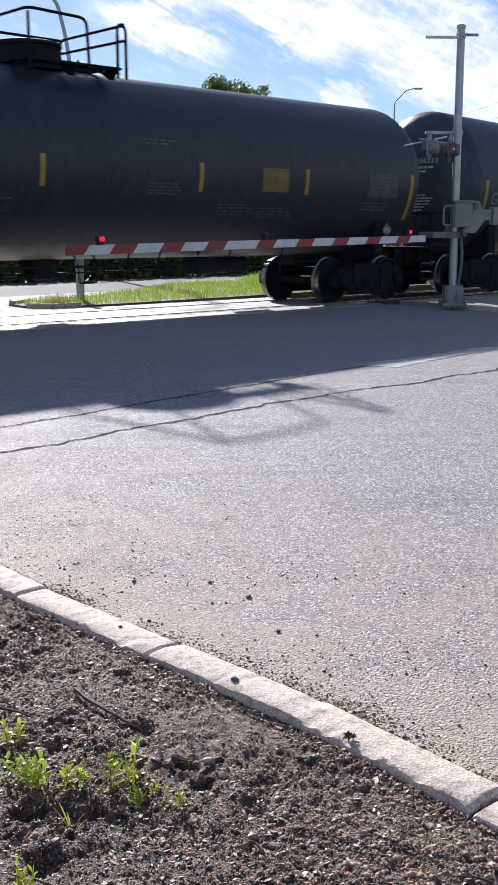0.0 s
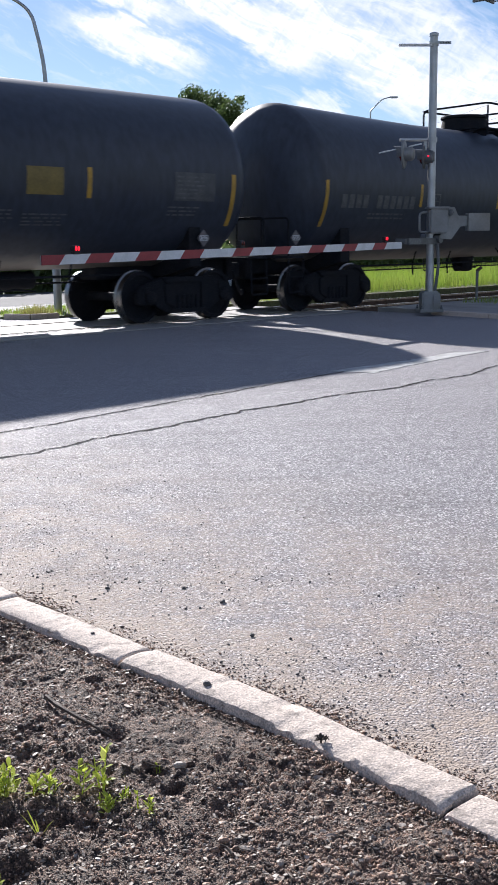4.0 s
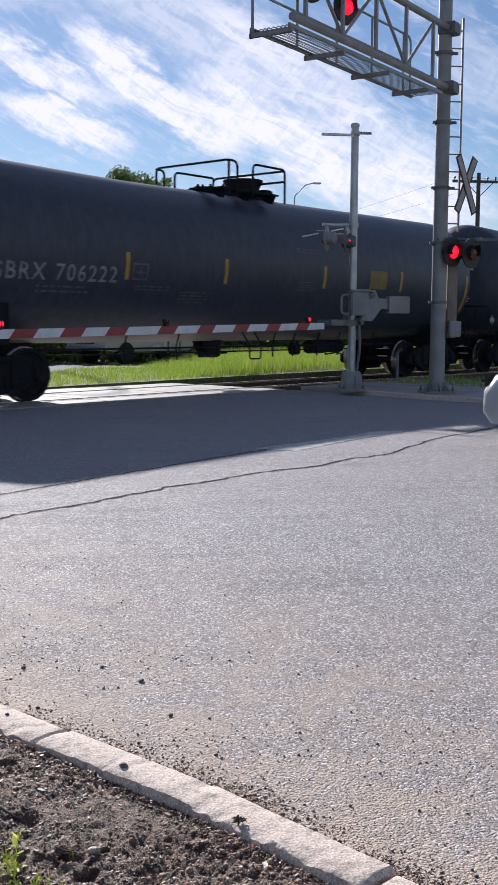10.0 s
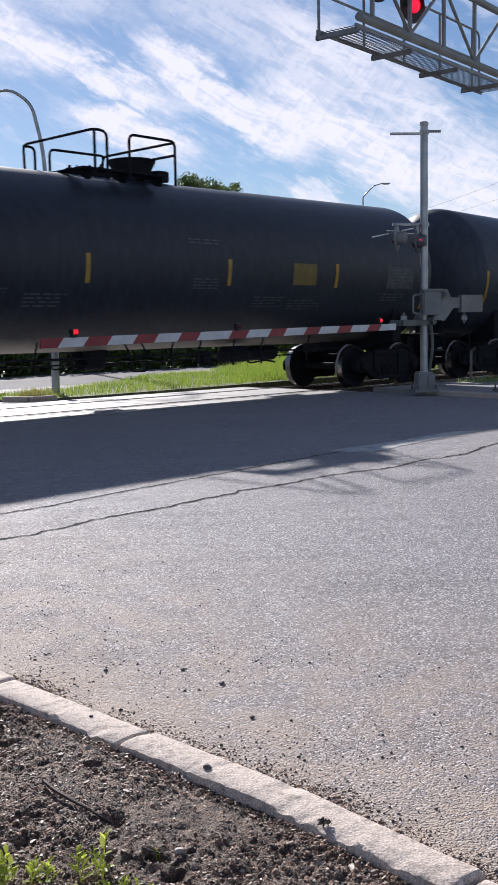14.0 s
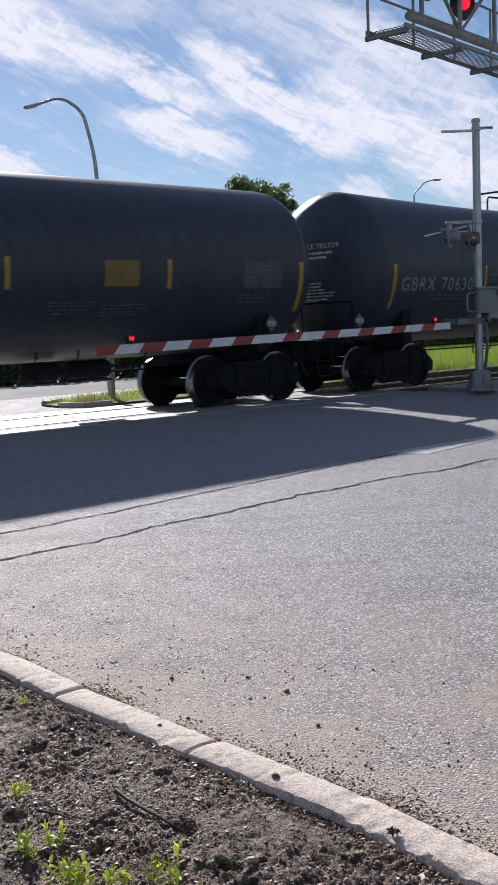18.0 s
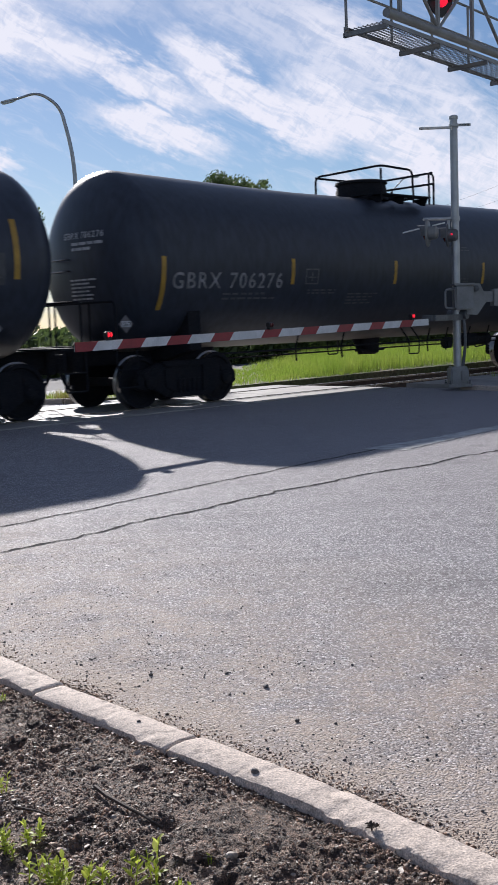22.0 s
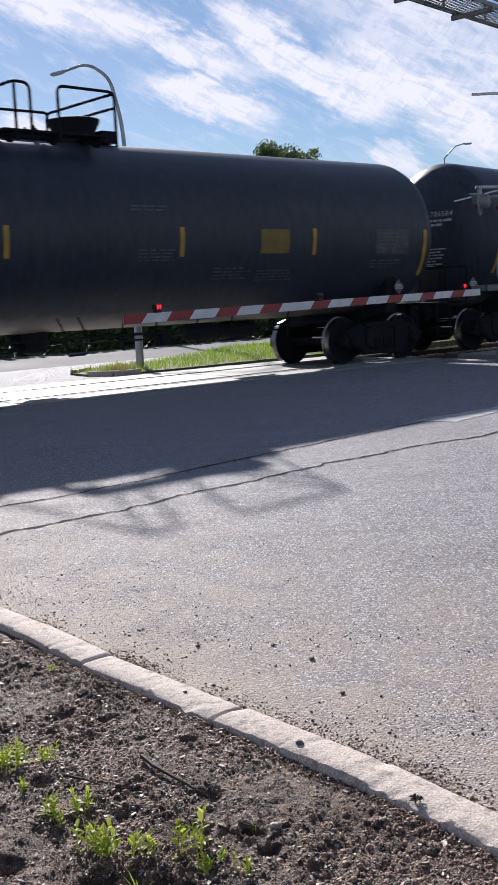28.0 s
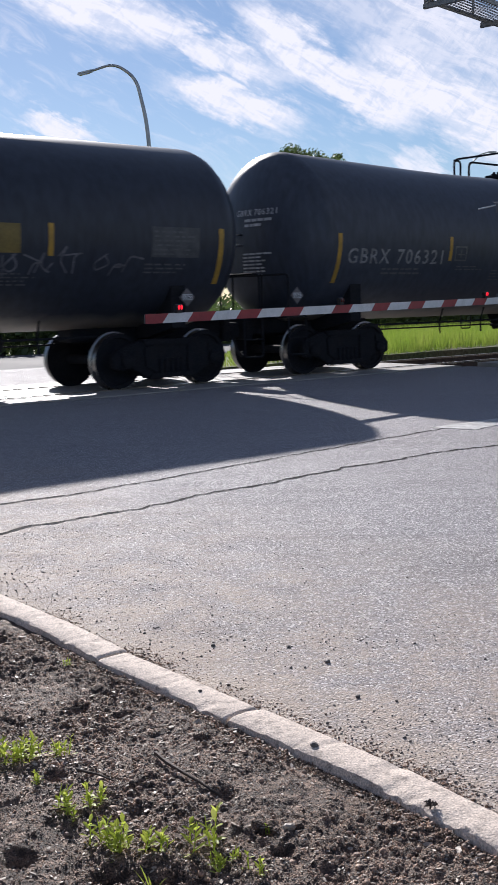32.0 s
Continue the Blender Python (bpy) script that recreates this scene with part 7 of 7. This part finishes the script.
# hedge-like undergrowth far behind, one band of leaves
V, F = [], []
for _ in range(14000):
    u, v = rng.uniform(-60, 60), rng.uniform(40, 47)
    h = 1.9 + 0.7 * noise.noise(Vector((u * 0.25, 0, 3)))
    p = tk(u, v, -0.3 + h * rng.random())
    n = Vector((rng.gauss(0, 1), rng.gauss(0, 1), rng.gauss(0, 1))).normalized()
    t = n.orthogonal().normalized()
    b = n.cross(t)
    s = rng.uniform(0.15, 0.34)
    i = len(V)
    V += [tuple(p - t * s), tuple(p + b * s * 0.5), tuple(p + t * s), tuple(p - b * s * 0.5)]
    F.append((i, i + 1, i + 2, i + 3))
me = bpy.data.meshes.new("hedge")
me.from_pydata(V, [], F)
me.materials.append(M_FOLIAGE)
tagged(new("hedge", me), "dark green hedge and scrub beyond the side road", "hedge", kind="stuff")


# ---- weeds and twigs on the soil ----
def leaf_blade(bm, p, d, ln, w, droop):
    """A narrow pointed leaf with a raised mid rib that bends over at its tip."""
    s = d.cross(Vector((0, 0, 1)))
    s = s.normalized() if s.length > 1e-4 else Vector((1, 0, 0))
    n = s.cross(d).normalized()
    rows = []
    for k, wide in ((0.0, 0.12), (0.3, 0.8), (0.6, 1.0), (0.85, 0.55), (1.0, 0.03)):
        c = p + d * ln * k - Vector((0, 0, droop * ln * k * k))
        rows.append([c - s * w * wide, c - n * w * 0.35 * wide, c + s * w * wide])
    vs = [v for r in rows for v in r]
    fs = [f for i in range(4) for f in ((3 * i, 3 * i + 1, 3 * i + 4, 3 * i + 3), (3 * i + 1, 3 * i + 2, 3 * i + 5, 3 * i + 4))]
    return quads(bm, vs, fs)


def weed(x, y, size, seed, stems):
    rng = random.Random(seed)
    th = thing("weed", Matrix.Translation((x, y, 0.02 + soil_height(x, y))), "small bright green weed growing in the bare soil", "weed", "weeds on the soil")
    for _ in range(stems):
        a, h = rng.random() * 6.283, size * rng.uniform(0.55, 1.1)
        ox, oy = rng.gauss(0, size * 0.25), rng.gauss(0, size * 0.22)
        top = Vector((ox + math.cos(a) * h * 0.18, oy + math.sin(a) * h * 0.18, h))
        bm = bmesh.new()
        root = Vector((ox, oy, -0.015))
        tube(bm, [root, root.lerp(top, 0.5) + Vector((rng.gauss(0, 0.03), rng.gauss(0, 0.03), 0)) * h, top], 0.0015, 5, radii=[0.002, 0.0016, 0.001])
        stem = part("stem", bm, M_LEAF, th)
        turn = rng.random() * 6.283
        for i in range(rng.randint(6, 9)):
            k = 0.12 + 0.88 * (i + rng.random() * 0.6) / 8.5
            turn += 2.4 + rng.gauss(0, 0.3)
            rise = 0.35 + 1.1 * k + rng.gauss(0, 0.15)
            d = Vector((math.cos(turn), math.sin(turn), rise)).normalized()
            bm = leaf_blade(bmesh.new(), root.lerp(top, min(1, k)), d, size * rng.uniform(0.38, 0.58) * (1.1 - 0.35 * k), size * rng.uniform(0.06, 0.10), rng.uniform(0.05, 0.5))
            part("leaf", bm, M_LEAF, stem)
    return th


WEEDS = [(-0.43, 2.57, 0.085, 5), (-0.47, 2.60, 0.07, 3), (-0.35, 2.55, 0.075, 3), (-0.225, 2.55, 0.085, 3), (-0.18, 2.48, 0.045, 6), (-0.14, 2.50, 0.035, 3), (-0.075, 2.43, 0.045, 2), (-0.05, 2.65, 0.022, 1),
         (-0.41, 2.14, 0.055, 3), (-0.54, 2.79, 0.07, 3), (-0.61, 2.76, 0.07, 3), (-0.595, 2.72, 0.045, 2), (-0.73, 2.93, 0.045, 2), (-0.85, 3.11, 0.075, 4), (-0.79, 3.12, 0.075, 4), (-0.82, 3.2, 0.06, 3), (-0.69, 3.13, 0.06, 3),
         (-0.92, 3.15, 0.07, 4), (-0.84, 3.96, 0.045, 2), (-0.98, 3.3, 0.06, 3)]
for i, row in enumerate(WEEDS):
    weed(*row[:3], 300 + i, row[3] + 2)
# a few blades of grass beside them
for x, y, n in ((-0.71, 3.16, 6), (-0.33, 2.37, 4)):
    th = thing("grass_tuft", Matrix.Translation((x, y, 0.02 + soil_height(x, y))), "sparse tuft of thin green grass blades", "grass")
    for i in range(n):
        a = rng.random() * 6.283
        d = Vector((math.cos(a) * 0.5, math.sin(a) * 0.5, 1)).normalized()
        part("blade", leaf_blade(bmesh.new(), Vector((0, 0, -0.01)), d, rng.uniform(0.06, 0.1), 0.0022, rng.uniform(0.1, 0.5)), M_LEAF, th)


def twig(pts, r, label):
    bm = bmesh.new()
    P = [Vector((x, y, 0.028 + soil_height(x, y) + dz)) for x, y, dz in pts]
    tube(bm, P, r, 7, radii=[r * (1 - 0.5 * i / (len(P) - 1)) for i in range(len(P))])
    tagged(link_mesh("twig", bm, M_TWIG), label, "twig", "twigs on the soil")


twig([(-0.40, 3.1, 0.012), (-0.36, 3.03, 0.015), (-0.30, 2.96, 0.012), (-0.25, 2.90, 0.008), (-0.19, 2.87, 0.004)], 0.007, "dry brown twig lying on the soil")
twig([(-0.62, 2.98, 0.01), (-0.55, 2.95, 0.014), (-0.50, 2.92, 0.008)], 0.005, "short dry twig lying on the soil")
rng = random.Random(77)
for i in range(26):
    while True:
        x, y = rng.uniform(-0.8, 0.7), rng.uniform(2.0, 3.6)
        if kerb_dist(x, y) > 0.25:
            break
    a, ln = rng.random() * 3.14, rng.uniform(0.03, 0.1)
    twig([(x, y, 0.004), (x + math.cos(a) * ln * 0.5, y + math.sin(a) * ln * 0.5, 0.008), (x + math.cos(a + 0.2) * ln, y + math.sin(a + 0.2) * ln, 0.003)], rng.uniform(0.0012, 0.003), "thin broken twig on the soil")
TUFT = (0.378, 2.726)
# a dark seedling at the kerb's edge
th = thing("dry_tuft", Matrix.Translation((TUFT[0], TUFT[1], 0.02)) @ Matrix.Scale(0.78, 4), "dark dry seedling stuck at the kerb's edge", "seedling")
stalk = part("stalk", tube(bmesh.new(), [(0, 0, -0.01), (0.002, 0.003, 0.025), (0.008, 0.004, 0.05)], 0.003, 6), M_TWIG, th)
for i in range(14):
    a = i * 2.4
    h = rng.uniform(0.008, 0.02)
    c, e = math.cos(a), math.sin(a)
    leaf = tube(bmesh.new(), [(0.008, 0.004, 0.046), (0.008 + c * h, 0.004 + e * h, 0.05 + rng.uniform(-0.006, 0.01)), (0.008 + c * h * 1.6, 0.004 + e * h * 1.6, 0.046 + rng.uniform(-0.008, 0.008))], 0.003, 5, radii=[0.002, 0.0045, 0.001])
    part("withered_leaf", leaf, M_TWIG, stalk)


# ---- movement ----
def motions():
    base = TRACK.copy()
    times = [float(t) for t, _ in TRAVEL]
    walk(TRUCK, [(0.0, truck_place(0.0)), (16.0, truck_place(16.0)), (32.0, truck_place(32.0))])
    for k, car in CARS.items():
        walk(car, [(t, base @ Matrix.Translation((car_place(k, t), GAUGE / 2, RAIL_Z))) for t in times])
        sets = [w for b in car.children if b.name.startswith("truck_bolster") for w in b.children if w.name.startswith("wheelset")]
        # the wheels roll while the car is near the crossing
        inside = [i for i in range(0, 961) if -10.0 < car_place(k, i / 30) < 15.0]
        if not inside:
            continue
        steps = sorted({0, 960, *inside})
        for w in sets:
            place = w.matrix_basis.translation.copy()
            rows = []
            for i in steps:
                c = min(max(i, inside[0]), inside[-1]) / 30
                roll = car_place(k, c) / WHEEL_R
                rows.append((i / 30, Matrix.Translation(place) @ Matrix.Rotation(roll, 4, "Y")))
            walk(w, rows)


motions()
